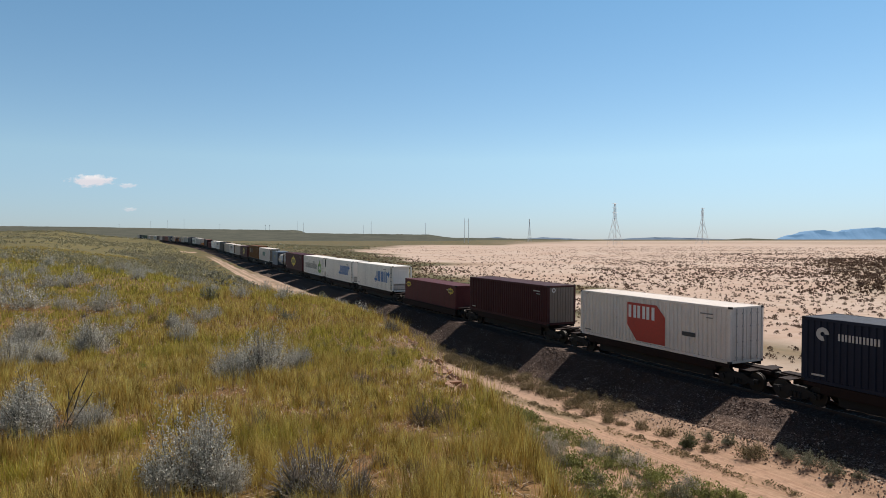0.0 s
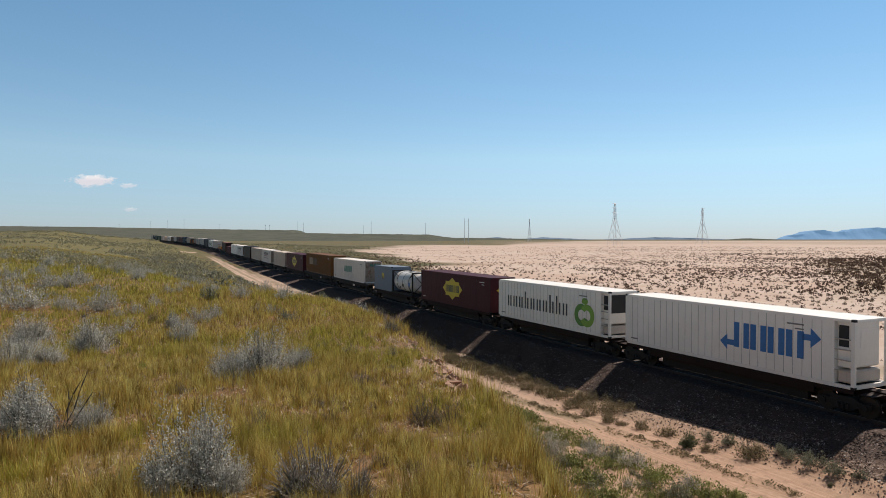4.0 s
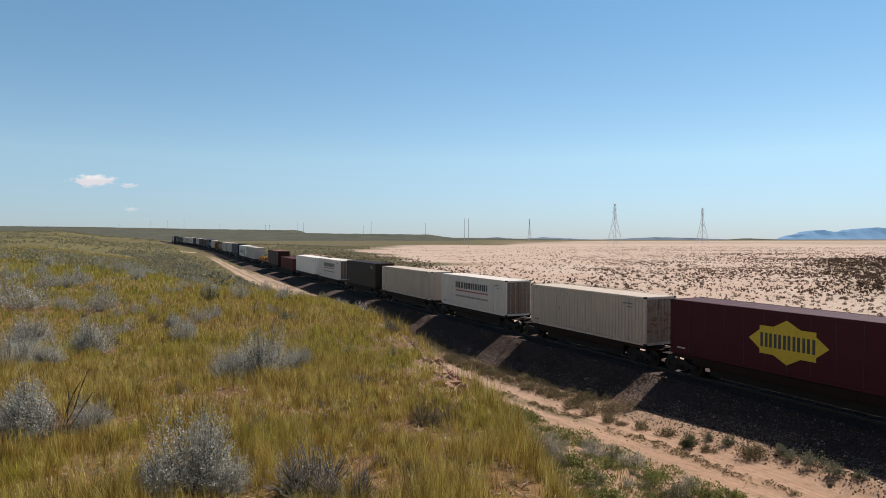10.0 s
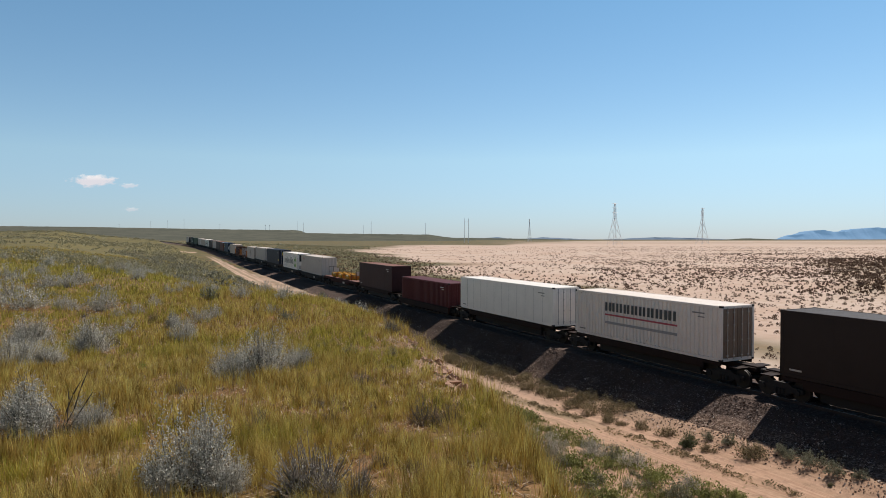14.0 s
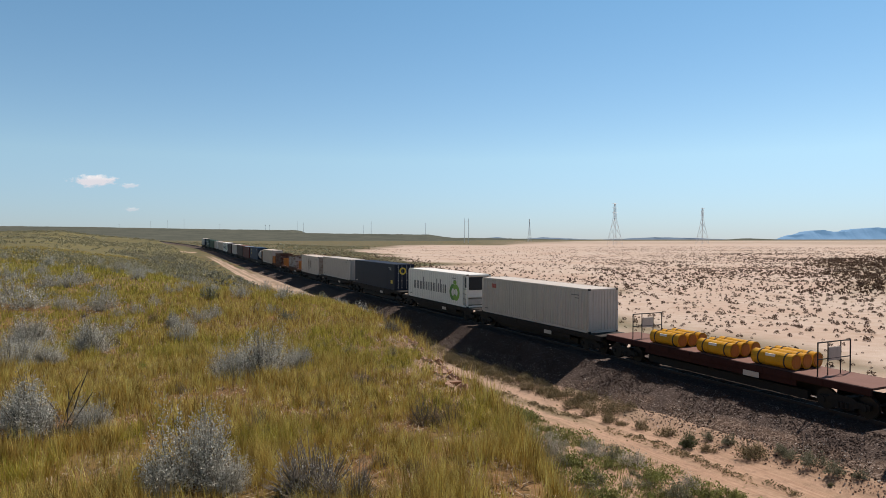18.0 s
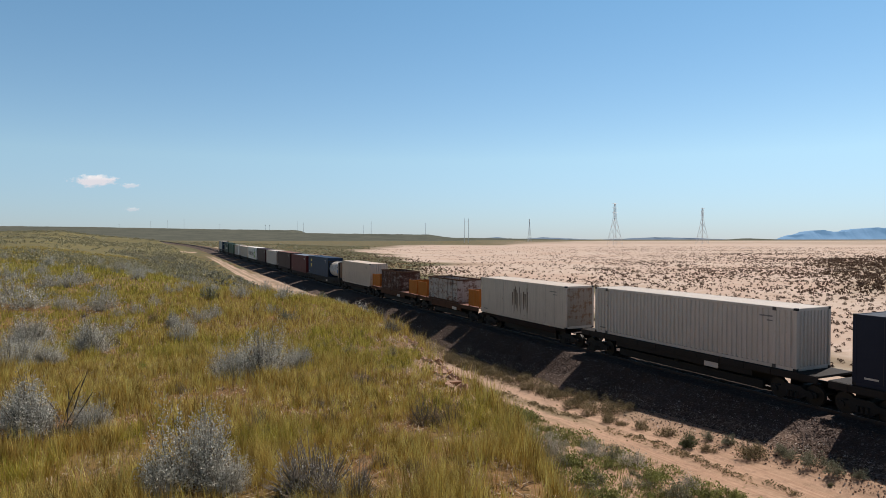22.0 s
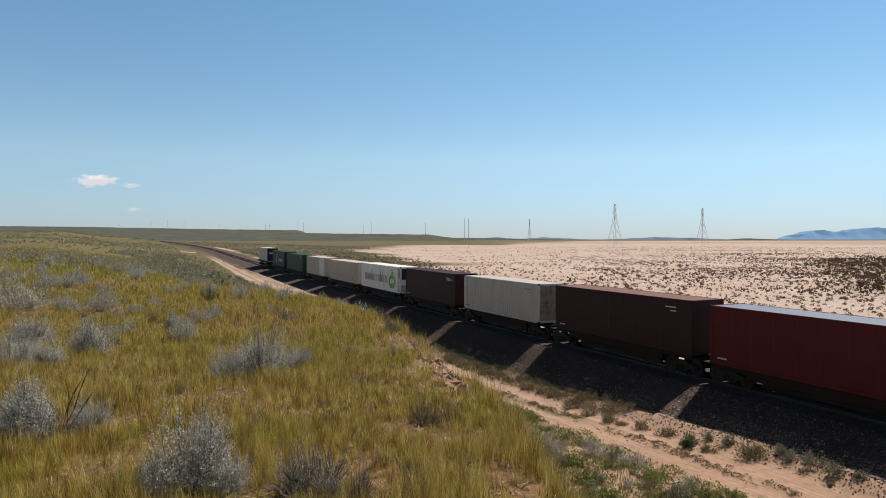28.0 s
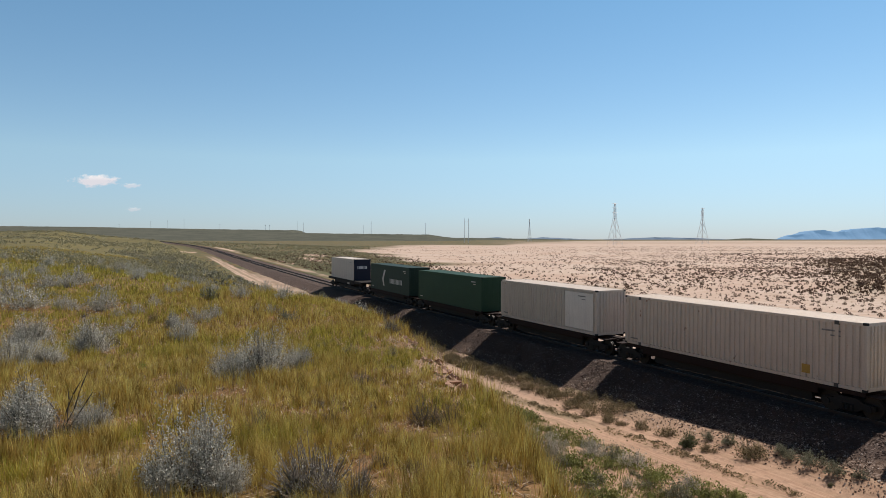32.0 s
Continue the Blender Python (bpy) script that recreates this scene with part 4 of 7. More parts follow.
def mark_octagon(ob):
    plate("logo_panel", [[(-1.5, 1.15), (-1.5, 2.5), (0.95, 2.5), (1.62, 1.85), (1.62, 0.25), (-0.7, 0.25)]], ink("mark_red", (0.45, 0.045, 0.03)), side_of(ob), ob, "red cut-cornered logo panel")
    plate("logo", bars(-1.38, 0.9, 1.6, 2.35, 3, 0.86), ink("mark_white", (0.75, 0.74, 0.72)), side_of(ob) - 0.005, ob, "white logo blocks")
    plate("scuff", [[(2.9, 1.05), (3.8, 1.05), (3.8, 1.28), (2.9, 1.28)]], ink("mark_dark", (0.05, 0.05, 0.055)), side_of(ob), ob, "dark patch")


def mark_arrows(ob, x):
    c = ink("mark_blue", (0.03, 0.16, 0.42))
    y = side_of(ob)
    plate("logo", bars(x - 1.9, x + 1.95, 0.95, 2.2, 4, 0.92), c, y, ob, "blue logo blocks")
    plate("arrow_logo", [[(x - 2.75, 1.15), (x - 2.3, 0.75), (x - 2.3, 1.0), (x - 1.9, 1.0), (x - 1.9, 1.28), (x - 2.3, 1.28), (x - 2.3, 1.55)]], c, y, ob, "blue logo arrow")
    plate("arrow_logo", [[(x + 2.7, 1.95), (x + 2.2, 2.4), (x + 2.2, 2.1), (x + 1.8, 2.1), (x + 1.8, 1.82), (x + 2.2, 1.82), (x + 2.2, 1.5)]], c, y, ob, "blue logo arrow")


def mark_script(ob, x):
    """Dark lettering as bars and a green ring logo."""
    y = side_of(ob)
    d = ink("mark_charcoal", (0.045, 0.05, 0.055))
    sh = []
    for i in range(10):
        a = x - 5.4 + i * 0.82
        hi = 2.25 if i in (3, 7, 8) else 1.8
        sh += [[(a, 0.96), (a + 0.17, 0.96), (a + 0.17, hi), (a, hi)], [(a + 0.36, 0.96), (a + 0.53, 0.96), (a + 0.53, 1.8), (a + 0.36, 1.8)]]
    plate("logo", sh, d, y, ob, "dark grey upright logo stroke")
    g1, g2 = ink("mark_green", (0.10, 0.27, 0.05)), ink("mark_leaf", (0.22, 0.42, 0.06))
    plate("logo_ring", ring_shapes(x + 4.08, 1.2, 0.36, 0.76, 20, 0.6, 2 * math.pi - 0.4), g1, y, ob, "dark green logo ring")
    plate("logo_ring", ring_shapes(x + 4.68, 1.2, 0.36, 0.76, 20, -2.6, 2.5), g2, y - 0.005, ob, "light green logo ring")
    plate("logo_leaf", [disc(x + 4.45, 2.15, 0.22, 16, 1.5)], g2, y, ob, "green logo leaf")


def mark_star(ob, x, z, k=1.0):
    y = side_of(ob)
    st = [(-2.2, 0.0), (-1.55, 0.5), (-1.55, 0.72), (-0.75, 0.72), (0.0, 1.12), (0.75, 0.72), (1.55, 0.72), (1.55, 0.5), (2.2, 0.0), (1.55, -0.5), (1.55, -0.72), (0.75, -0.72), (0.0, -1.12), (-0.75, -0.72), (-1.55, -0.72), (-1.55, -0.5)]
    plate("logo_star", [[(x + a * k, z + b_ * k) for a, b_ in st]], ink("mark_yellow", (0.62, 0.46, 0.03)), y, ob, "yellow star logo panel")
    plate("logo", bars(x - 1.5 * k, x + 1.6 * k, z - 0.36 * k, z + 0.36 * k, 6, 0.82), ink("mark_charcoal", (0.045, 0.05, 0.055)), y - 0.005, ob, "dark logo blocks")


def mark_north(ob, x):
    y = side_of(ob)
    plate("logo", bars(x - 3.0, x + 3.1, 1.75, 2.3, 9, 0.84), ink("mark_charcoal", (0.045, 0.05, 0.055)), y, ob, "black logo blocks")
    plate("logo_stripe", [[(x - 3.0, 1.47), (x + 3.1, 1.47), (x + 3.1, 1.57), (x - 3.0, 1.57)]], ink("mark_crimson", (0.42, 0.06, 0.08)), y, ob, "red stripe")
    plate("slogan_bar", bars(x - 3.0, x + 3.1, 0.95, 1.1, 1, 1.0), ink("mark_grey", (0.30, 0.29, 0.29)), y, ob, "grey bar of small lettering")


def mark_slant(ob, x):
    plate("logo", bars(x - 1.9, x + 1.7, 1.15, 2.0, 4, 0.88, 0.28), ink("mark_teal", (0.03, 0.22, 0.17)), side_of(ob), ob, "green slanted logo blocks")


def mark_plain(ob, x0, x1, z0, z1, k, name, col, label):
    plate("logo", bars(x0, x1, z0, z1, k, 0.8), ink(name, col), side_of(ob), ob, label)


def end_mark(ob, length, shapes, mat, label):
    p = plate("end_logo", shapes, mat, 0, ob, label)
    p.matrix_basis = pose(length / 2 + 0.006, 0, 0, 0, 0, 90)


def dark_streaks(ob, x0, x1, z0, z1, k):
    rnd = random.Random(5)
    sh = []
    for i in range(k):
        a = x0 + (x1 - x0) * (i + rnd.random() * 0.6) / k
        w = 0.04 + rnd.random() * 0.12
        lo, hi = z0 + rnd.random() * (z1 - z0) * 0.35, z1 - rnd.random() * (z1 - z0) * 0.25
        sh.append([(a, hi), (a + w * 0.3, lo + 0.1), (a + w * 0.5, lo), (a + w * 0.8, lo + 0.2), (a + w, hi)])
    plate("rust_stain", sh, ink("mark_rust", (0.10, 0.05, 0.03)), side_of(ob), ob, "dark rust streaks")


P48 = (-6.0, 6.0)
c = load(7.0, 18.8, "dark navy steel container with pale logo on a spine wagon", m_navy)
mark_plain(c, -4.4, -2.6, 2.0, 2.3, 6, "mark_pale", (0.5, 0.48, 0.45), "pale logo blocks")
plate("logo_swirl", ring_shapes(-5.1, 2.2, 0.1, 0.3, 10, 0, 5), ink("mark_pale", (0.5, 0.48, 0.45)), side_of(c), c, "pale swirl logo")
c = load(22.55, 34.35, "white corrugated container with a red logo panel and barred doors", m_white, style="corr", end="doors")
mark_octagon(c)
c = load(38.0, 49.8, "plain maroon corrugated steel container with a grimy end", m_maroon, end_mat=m_endgrey)
end_mark(c, 12.19, ring_shapes(-0.75, 2.55, 0.1, 0.17, 10), ink("mark_white", (0.75, 0.74, 0.72)), "white end logo")
c = load(52.6, 64.7, "faded red container sunk in a well wagon, yellow logo", m_lowred, base=0.40, height=2.62, style="flat")
mark_star(c, -5.2, 2.05, 0.3)
mark_star(c, 5.2, 2.05, 0.3)
c = load(68.5, 81.4, "white refrigerated container with blue arrow logo and cooling unit", m_clean, style="reefer", end="reefer", grille=False, height=2.98)
mark_arrows(c, 3.0)
c = load(83.4, 97.0, "white refrigerated container with blue arrow logo and cooling unit", m_clean, style="reefer", end="reefer", grille=False, height=2.98)
mark_arrows(c, 2.85)
c = load(98.4, 111.8, "white refrigerated container with dark lettering and green ring logo", m_clean, style="reefer", end="reefer", height=2.98)
mark_script(c, -0.05)
c = load(113.1, 127.3, "dark red smooth-sided container with a yellow star logo", m_deepred, length=14.63, style="flat", height=3.0)
mark_star(c, 0.0, 1.55, 0.93)
end_mark(c, 14.63, [[(-0.65, 1.9), (0.0, 1.5), (0.65, 1.9), (0.0, 2.3)]], ink("mark_yellow", (0.62, 0.46, 0.03)), "yellow end logo")
c = load(135.7, 141.6, "slate blue short container with a round yellow logo", m_slate, style="flat", length=6.06)
plate("logo_disc", [disc(0.06, 1.7, 0.40)], ink("mark_yellow", (0.62, 0.46, 0.03)), side_of(c), c, "yellow round logo")
plate("logo_figure", [[(-0.18, 1.35), (0.3, 1.35), (0.2, 1.7), (0.06, 2.0), (-0.08, 1.7)]], ink("mark_charcoal", (0.045, 0.05, 0.055)), side_of(c) - 0.005, c, "dark logo figure")
c = load(145.4, 159.6, "dirty white ribbed container with green slanted logo on a flat wagon", m_white, length=14.63, style="rib", base=1.45, end_mat=m_rustend)
mark_slant(c, 0.05)
end_mark(c, 14.63, bars(-0.5, 0.9, 2.2, 2.5, 4, 0.86, 0.2), ink("mark_teal", (0.03, 0.22, 0.17)), "green end logo")
c = load(161.1, 176.8, "long rusty orange ribbed steel container on a flat wagon", m_rusty, length=16.15, style="rib", base=1.42, height=3.2, posts=(-6.0, 6.0))
mark_plain(c, -5.6, -3.4, 1.35, 2.5, 4, "mark_ghost", (0.42, 0.30, 0.20), "faded pale lettering")
mark_plain(c, -3.0, -0.6, 1.35, 2.4, 4, "mark_soot", (0.06, 0.04, 0.03), "faded dark lettering")
c = load(179.4, 193.3, "dark red smooth-sided container with a yellow star logo", m_deepred, length=14.4, style="flat", height=3.0)
mark_star(c, 0.0, 1.55, 0.93)
c = load(195.2, 207.1, "cream ribbed container with rust stains", m_cream, length=12.19, style="corr", height=2.9, end_mat=m_rustend)
c = load(210.6, 222.4, "white corrugated container with black logo, red stripe, grimy doors", m_white, length=12.19, end="doors", end_mat=m_enddirt)
mark_north(c, 0.0)
c = load(224.7, 238.8, "cream ribbed container with lifting posts set in from its ends", m_cream, length=14.63, posts=P48)
c = load(241.1, 253.0, "plain dark brown soft-sided container", m_dark, length=12.19, style="curtain", end="corr", height=3.08)
c = load(256.2, 268.0, "white corrugated container with black logo, red stripe, grimy doors", m_white, length=12.19, end="doors", end_mat=m_enddirt)
mark_north(c, 0.0)
c = load(270.5, 284.7, "clean white smooth container with stained barred doors", m_clean, length=14.63, style="flat", end="doors", height=2.8)
c = load(287.2, 298.7, "faded red container sunk in a well wagon", m_lowred, length=12.0, base=0.40, height=2.75)
c = load(301.9, 313.6, "very dark maroon container with a dusty pink roof", m_plum, length=12.19, style="flat", height=3.0, roof_mat=m_deck)
c = load(332.5, 346.8, "grey-white ribbed container with a small red logo", m_greyw, length=14.63, style="corr", base=1.2, height=2.95)
plate("logo", bars(-5.6, -4.9, 2.15, 2.5, 2, 0.9), ink("mark_red", (0.45, 0.045, 0.03)), side_of(c), c, "small red logo")
c = load(349.5, 362.8, "white refrigerated container with dark lettering and green ring logo", m_clean, length=13.9, style="reefer", end="reefer", base=1.2, height=3.0)
mark_script(c, 0.0)
c = load(366.9, 381.5, "long dark navy container with a round yellow end logo", m_navy, length=14.9, style="flat", base=1.4, height=3.0, end="doors")
end_mark(c, 14.9, ring_shapes(-0.2, 2.2, 0.24, 0.42, 16), ink("mark_yellow", (0.62, 0.46, 0.03)), "yellow round end logo")
plate("yellow_label", [[(6.2, 0.7), (6.8, 0.7), (6.8, 1.1), (6.2, 1.1)]], ink("mark_yellow", (0.62, 0.46, 0.03)), side_of(c), c, "yellow label")
c = load(384.0, 397.6, "white ribbed container with lifting posts and a dark lower rail", m_greyw, length=14.3, base=1.45, posts=(-6.0, 6.0))
c = load(400.8, 412.6, "cream smooth container with long dark rust streaks", m_stained, length=12.19, style="flat", height=3.0, end_mat=m_rustend)
dark_streaks(c, -1.1, 1.4, 0.35, 2.6, 12)
c = load(441.3, 453.1, "cream corrugated container with grey barred doors", m_cream, length=12.19, end="doors", height=2.95)
c = load(460.7, 473.2, "dark blue container with a yellow panel of marks", m_blue, length=12.7, style="flat", base=1.2, height=3.0)
plate("logo_panel", [[(-4.6, 1.2), (-3.9, 1.2), (-3.9, 1.75), (-4.6, 1.75)], [(-4.6, 2.1), (-3.9, 2.1), (-3.9, 2.5), (-4.6, 2.5)]], ink("mark_yellow", (0.62, 0.46, 0.03)), side_of(c), c, "yellow panel marks")
c = load(474.8, 486.8, "deep red smooth container with a dark end", m_redbox, length=12.3, style="flat", height=3.05, base=1.0, roof_mat=m_slate)
c = load(487.9, 500.1, "very dark maroon container with a pink roof", m_plum, length=12.5, style="flat", height=3.02, roof_mat=m_deck)
c = load(502.2, 513.8, "grey-white corrugated steel container", m_greyw, length=12.1, height=2.95, end_mat=m_rustend)
c = load(515.7, 527.5, "dark maroon container with a small white winged logo", m_plum, length=12.19, style="flat", height=2.98)
mark_plain(c, 4.4, 5.6, 2.3, 2.42, 4, "mark_pale", (0.5, 0.48, 0.45), "pale winged logo")
c = load(529.1, 542.6, "white refrigerated container with dark lettering and green ring logo", m_clean, length=13.9, style="reefer", end="reefer", height=3.0)
mark_script(c, 0.0)
c = load(544.0, 558.1, "cream ribbed container with lifting posts set in from its ends", m_cream, length=14.55, posts=P48)
plate("orange_label", [[(4.4, 0.35), (4.8, 0.35), (4.8, 0.75), (4.4, 0.75)]], ink("mark_ochre", (0.42, 0.24, 0.04)), side_of(c), c, "ochre label")
c = load(560.8, 572.5, "cream ribbed container with pale repaired panels, rusty base", m_stained, length=12.19, height=2.95)
plate("repair_panel", [[(2.7, 0.25), (5.75, 0.25), (5.75, 2.7), (2.7, 2.7)]], m_white, side_of(c), c, "paler repaired panel")
c = load(575.7, 589.1, "dark green soft-sided container", m_green, length=13.8, style="curtain", height=3.0, base=1.1)
c = load(591.5, 604.1, "dark green-black container with a pale angular logo", m_dkgreen, length=12.9, style="curtain", height=3.1, base=1.1)
plate("logo_chevron", [[(-2.2, 1.4), (-1.5, 2.5), (-1.0, 2.5), (-1.7, 1.4), (-1.4, 0.6), (-1.8, 0.6)]], ink("mark_pale", (0.5, 0.48, 0.45)), side_of(c), c, "pale angular logo")
mark_plain(c, 0.4, 4.4, 1.0, 1.55, 5, "mark_pale", (0.5, 0.48, 0.45), "pale logo blocks")
c = load(611.0, 621.8, "pale grey container with a dark end, last of the train", m_greyw, length=11.3, style="flat", base=1.5, height=2.95, frame_mat=m_greyw)
o = part("end_cover", box(bmesh.new(), 5.655, 5.675, -1.2, 1.2, 0.02, 2.93), m_navy, c, "dark cover over the end")
end_mark(c, 11.36, bars(-0.7, 0.7, 1.6, 2.0, 4, 0.8), ink("mark_white", (0.75, 0.74, 0.72)), "white end logo")

# ------------------------------------------------ tank containers
def tank_container(near, far, label, mat, z, framed=True):
    ob = thing("tank_container", label, "tank container", "containers on the train")
    hl, w, h = (far - near) * SC / 2, HALF_W, 2.55
    bm = bmesh.new()
    cyl(bm, (-hl + 0.45, 0, 1.33), (hl - 0.45, 0, 1.33), 1.12, 32)
    for sg in (-1, 1):
        cyl(bm, (sg * (hl - 0.45), 0, 1.33), (sg * (hl - 0.2), 0, 1.33), 1.12, 32, 0.72)
    for f in bm.faces:
        f.smooth = len(f.verts) == 4
    part("tank", bm, mat, ob, "dirty white cylindrical tank")
    if not framed:
        part("end_plate", box(bmesh.new(), hl - 0.55, hl - 0.02, -w + 0.03, w - 0.03, 0.25, h - 0.06, 0.03), m_enddirt, ob, "grimy brown steel end plate")
    for px in (-1.7, 0.0, 1.7) if framed else ():
        part("band", cyl(bmesh.new(), (px - 0.03, 0, 1.33), (px + 0.03, 0, 1.33), 1.14, 32), m_bogie, ob, "dark band")
    for se in (-1, 1):
        for sg in (-1, 1):
            part("corner_post", box(bmesh.new(), se * (hl - 0.08) - 0.07, se * (hl - 0.08) + 0.07, sg * (w - 0.07) - 0.07, sg * (w - 0.07) + 0.07, 0, h, 0.01), m_bogie, ob)
            part("brace", cyl(bmesh.new(), (se * (hl - 0.1), sg * (w - 0.1), h - 0.1), (se * (hl - 1.3), sg * 0.9, 1.9), 0.045, 6), m_bogie, ob)
        part("end_beam", box(bmesh.new(), se * (hl - 0.08) - 0.06, se * (hl - 0.08) + 0.06, -w + 0.1, w - 0.1, h - 0.14, h - 0.01, 0.01), m_bogie, ob)
        part("end_beam", box(bmesh.new(), se * (hl - 0.08) - 0.06, se * (hl - 0.08) + 0.06, -w + 0.1, w - 0.1, 0.0, 0.16, 0.01), m_bogie, ob)
    for sg in (-1, 1):
        part("side_rail", box(bmesh.new(), -hl + 0.1, hl - 0.1, sg * (w - 0.06) - 0.05, sg * (w - 0.06) + 0.05, 0.0, 0.15, 0.01), m_bogie, ob)
    if framed:
        for sg in (-1, 1):
            part("cross_brace", cyl(bmesh.new(), (hl - 0.08, -sg * (w - 0.1), 0.15), (hl - 0.08, sg * (w - 0.1), h - 0.12), 0.04, 6), m_bogie, ob)
            part("side_brace", cyl(bmesh.new(), (hl - 0.1, sg * (w - 0.08), 0.12), (hl - 1.25, sg * (w - 0.08), 1.0), 0.045, 6), m_bogie, ob)
        for k, (px, pz, pw, ph) in enumerate(((-1.9, 1.3, 0.34, 0.42), (-0.2, 1.0, 0.42, 0.30), (0.9, 1.45, 0.30, 0.34), (-1.1, 0.75, 0.22, 0.22))):
            y = -math.sqrt(1.135 ** 2 - (pz - 1.33) ** 2)
            part("label", box(bmesh.new(), px, px + pw, y - 0.03, y + 0.01, pz - ph / 2, pz + ph / 2), ink("mark_charcoal", (0.045, 0.05, 0.055)) if k % 2 else m_clean, ob, "small printed label")
    part("walkway", box(bmesh.new(), -hl + 0.2, hl - 0.2, 0.1, 0.55, 2.47, 2.5), m_steel, ob)
    part("manhole", cyl(bmesh.new(), (0.2, 0, 2.4), (0.2, 0, 2.56), 0.28, 16), m_steel, ob)
    plate("label", [[(hl - 1.3, 0.9), (hl - 0.9, 0.9), (hl - 0.9, 1.4), (hl - 1.3, 1.4)]], ink("mark_blue", (0.03, 0.16, 0.42)), -1.15, ob, "blue label")
    return rides(ob, (near + far) / 2 * SC, z)


m_tank = paint("white_tank_paint", (0.66, 0.65, 0.63), 0.45, 0.12, 0.35)
tank_container(129.7, 135.55, "dirty white tank container in a dark open frame", m_tank, 1.15)
tank_container(454.8, 460.6, "white tank container with rust-brown stains and a grimy end plate", flaked("stained_tank_paint", (0.62, 0.59, 0.56), (0.13, 0.075, 0.05), 0.36), 1.2, False)

# ------------------------------------------------ flat wagon with yellow drums
m_drum = paint("yellow_drum_paint", (0.62, 0.30, 0.015), 0.3, 0.06, 0.4)
m_band = plain_mat("strap_web", (0.05, 0.04, 0.035), 0.8)


def drum(s0, across, z):
    ob = thing("drum", "yellow-orange steel drum lying on a flat wagon", "drum", "drums on the flat wagon")
    bm = cyl(bmesh.new(), (-1.08, 0, 0), (1.08, 0, 0), 0.36, 24)
    for px in (-1.06, -0.38, 0.38, 1.06):
        cyl(bm, (px - 0.02, 0, 0), (px + 0.02, 0, 0), 0.375, 24)
    part("shell", bm, m_drum, ob)
    part("lid", cyl(bmesh.new(), (1.075, 0, 0), (1.10, 0, 0), 0.31, 20), m_orange, ob)
    part("label", box(bmesh.new(), -0.30, 0.20, -0.345, -0.27, 0.14, 0.26), m_clean, ob, "white label")
    for px in (-0.70, 0.70):
        part("strap", cyl(bmesh.new(), (px - 0.03, 0, 0), (px + 0.03, 0, 0), 0.385, 24), m_band, ob, "dark lashing strap")
    return rides(ob, s0, z, across)


for mid in (319.5, 322.8, 326.2):
    for ac in (-0.77, 0.0, 0.77):
        drum(mid * SC, ac, 1.42 + 0.37)


def end_rail(s0, z):
    ob = thing("end_rail", "dark steel end frame with a pale plate on a flat wagon", "end rail", "end rails of the flat wagon")
    for sg in (-1, 1):
        part("post", cyl(bmesh.new(), (0, sg * 1.15, 0), (0, sg * 1.15, 1.5), 0.03, 8), m_bogie, ob)
        part("post", cyl(bmesh.new(), (0, sg * 0.45, 0), (0, sg * 0.45, 1.5), 0.025, 8), m_bogie, ob)
    part("top_bar", cyl(bmesh.new(), (0, -1.15, 1.5), (0, 1.15, 1.5), 0.03, 8), m_bogie, ob)
    part("middle_bar", cyl(bmesh.new(), (0, -1.15, 0.75), (0, 1.15, 0.75), 0.025, 8), m_bogie, ob)
    part("plate", box(bmesh.new(), -0.02, 0.02, -0.42, 0.42, 0.65, 1.25), m_greyw, ob, "pale grey plate")
    return rides(ob, s0, z)


end_rail(328.6 * SC, 1.42)
end_rail(317.2 * SC, 1.42)

# ------------------------------------------------ rusty open tubs and orange racks on flat wagons
def tub(near, far, label, z, skin):
    ob = thing("open_tub", label, "open container", "open tubs on the train")
    hl, w, h = (far - near) * SC / 2, 1.22, 2.21
    side = wall_mesh("side_panel", hl * 2 - 0.1, h - 0.2, skin, 0.03, 0.95)
    for sg in (-1, 1):
        o = part("side_panel", side, skin, ob)
        o.matrix_basis = pose(0, sg * (w - 0.01), 0.12, 0, 0, 0 if sg < 0 else 180)
        bm = bmesh.new()
        for px in np.linspace(-hl + 0.08, hl - 0.08, 7):
            box(bm, px - 0.045, px + 0.045, sg * w - 0.035, sg * w + 0.035, 0.0, h - 0.02, 0.008)
        part("rib_set", bm, skin, ob)
        part("top_rail", box(bmesh.new(), -hl, hl, sg * w - 0.05, sg * w + 0.05, h - 0.12, h, 0.012), m_rustdeck, ob, "rusty top rail")
        part("bottom_rail", box(bmesh.new(), -hl, hl, sg * w - 0.05, sg * w + 0.05, 0.0, 0.14, 0.012), m_rustdeck, ob)
        part("end_panel", box(bmesh.new(), sg * (hl - 0.05) - 0.035, sg * (hl - 0.05) + 0.035, -w + 0.05, w - 0.05, 0.05, h - 0.06, 0.01), skin, ob)
        part("end_rail", box(bmesh.new(), sg * (hl - 0.04) - 0.05, sg * (hl - 0.04) + 0.05, -w + 0.05, w - 0.05, h - 0.13, h - 0.004, 0.01), m_rustdeck, ob)
    part("floor", box(bmesh.new(), -hl + 0.05, hl - 0.05, -w + 0.05, w - 0.05, 0.02, 0.1), m_rusty, ob)
    return rides(ob, (near + far) / 2 * SC, z)


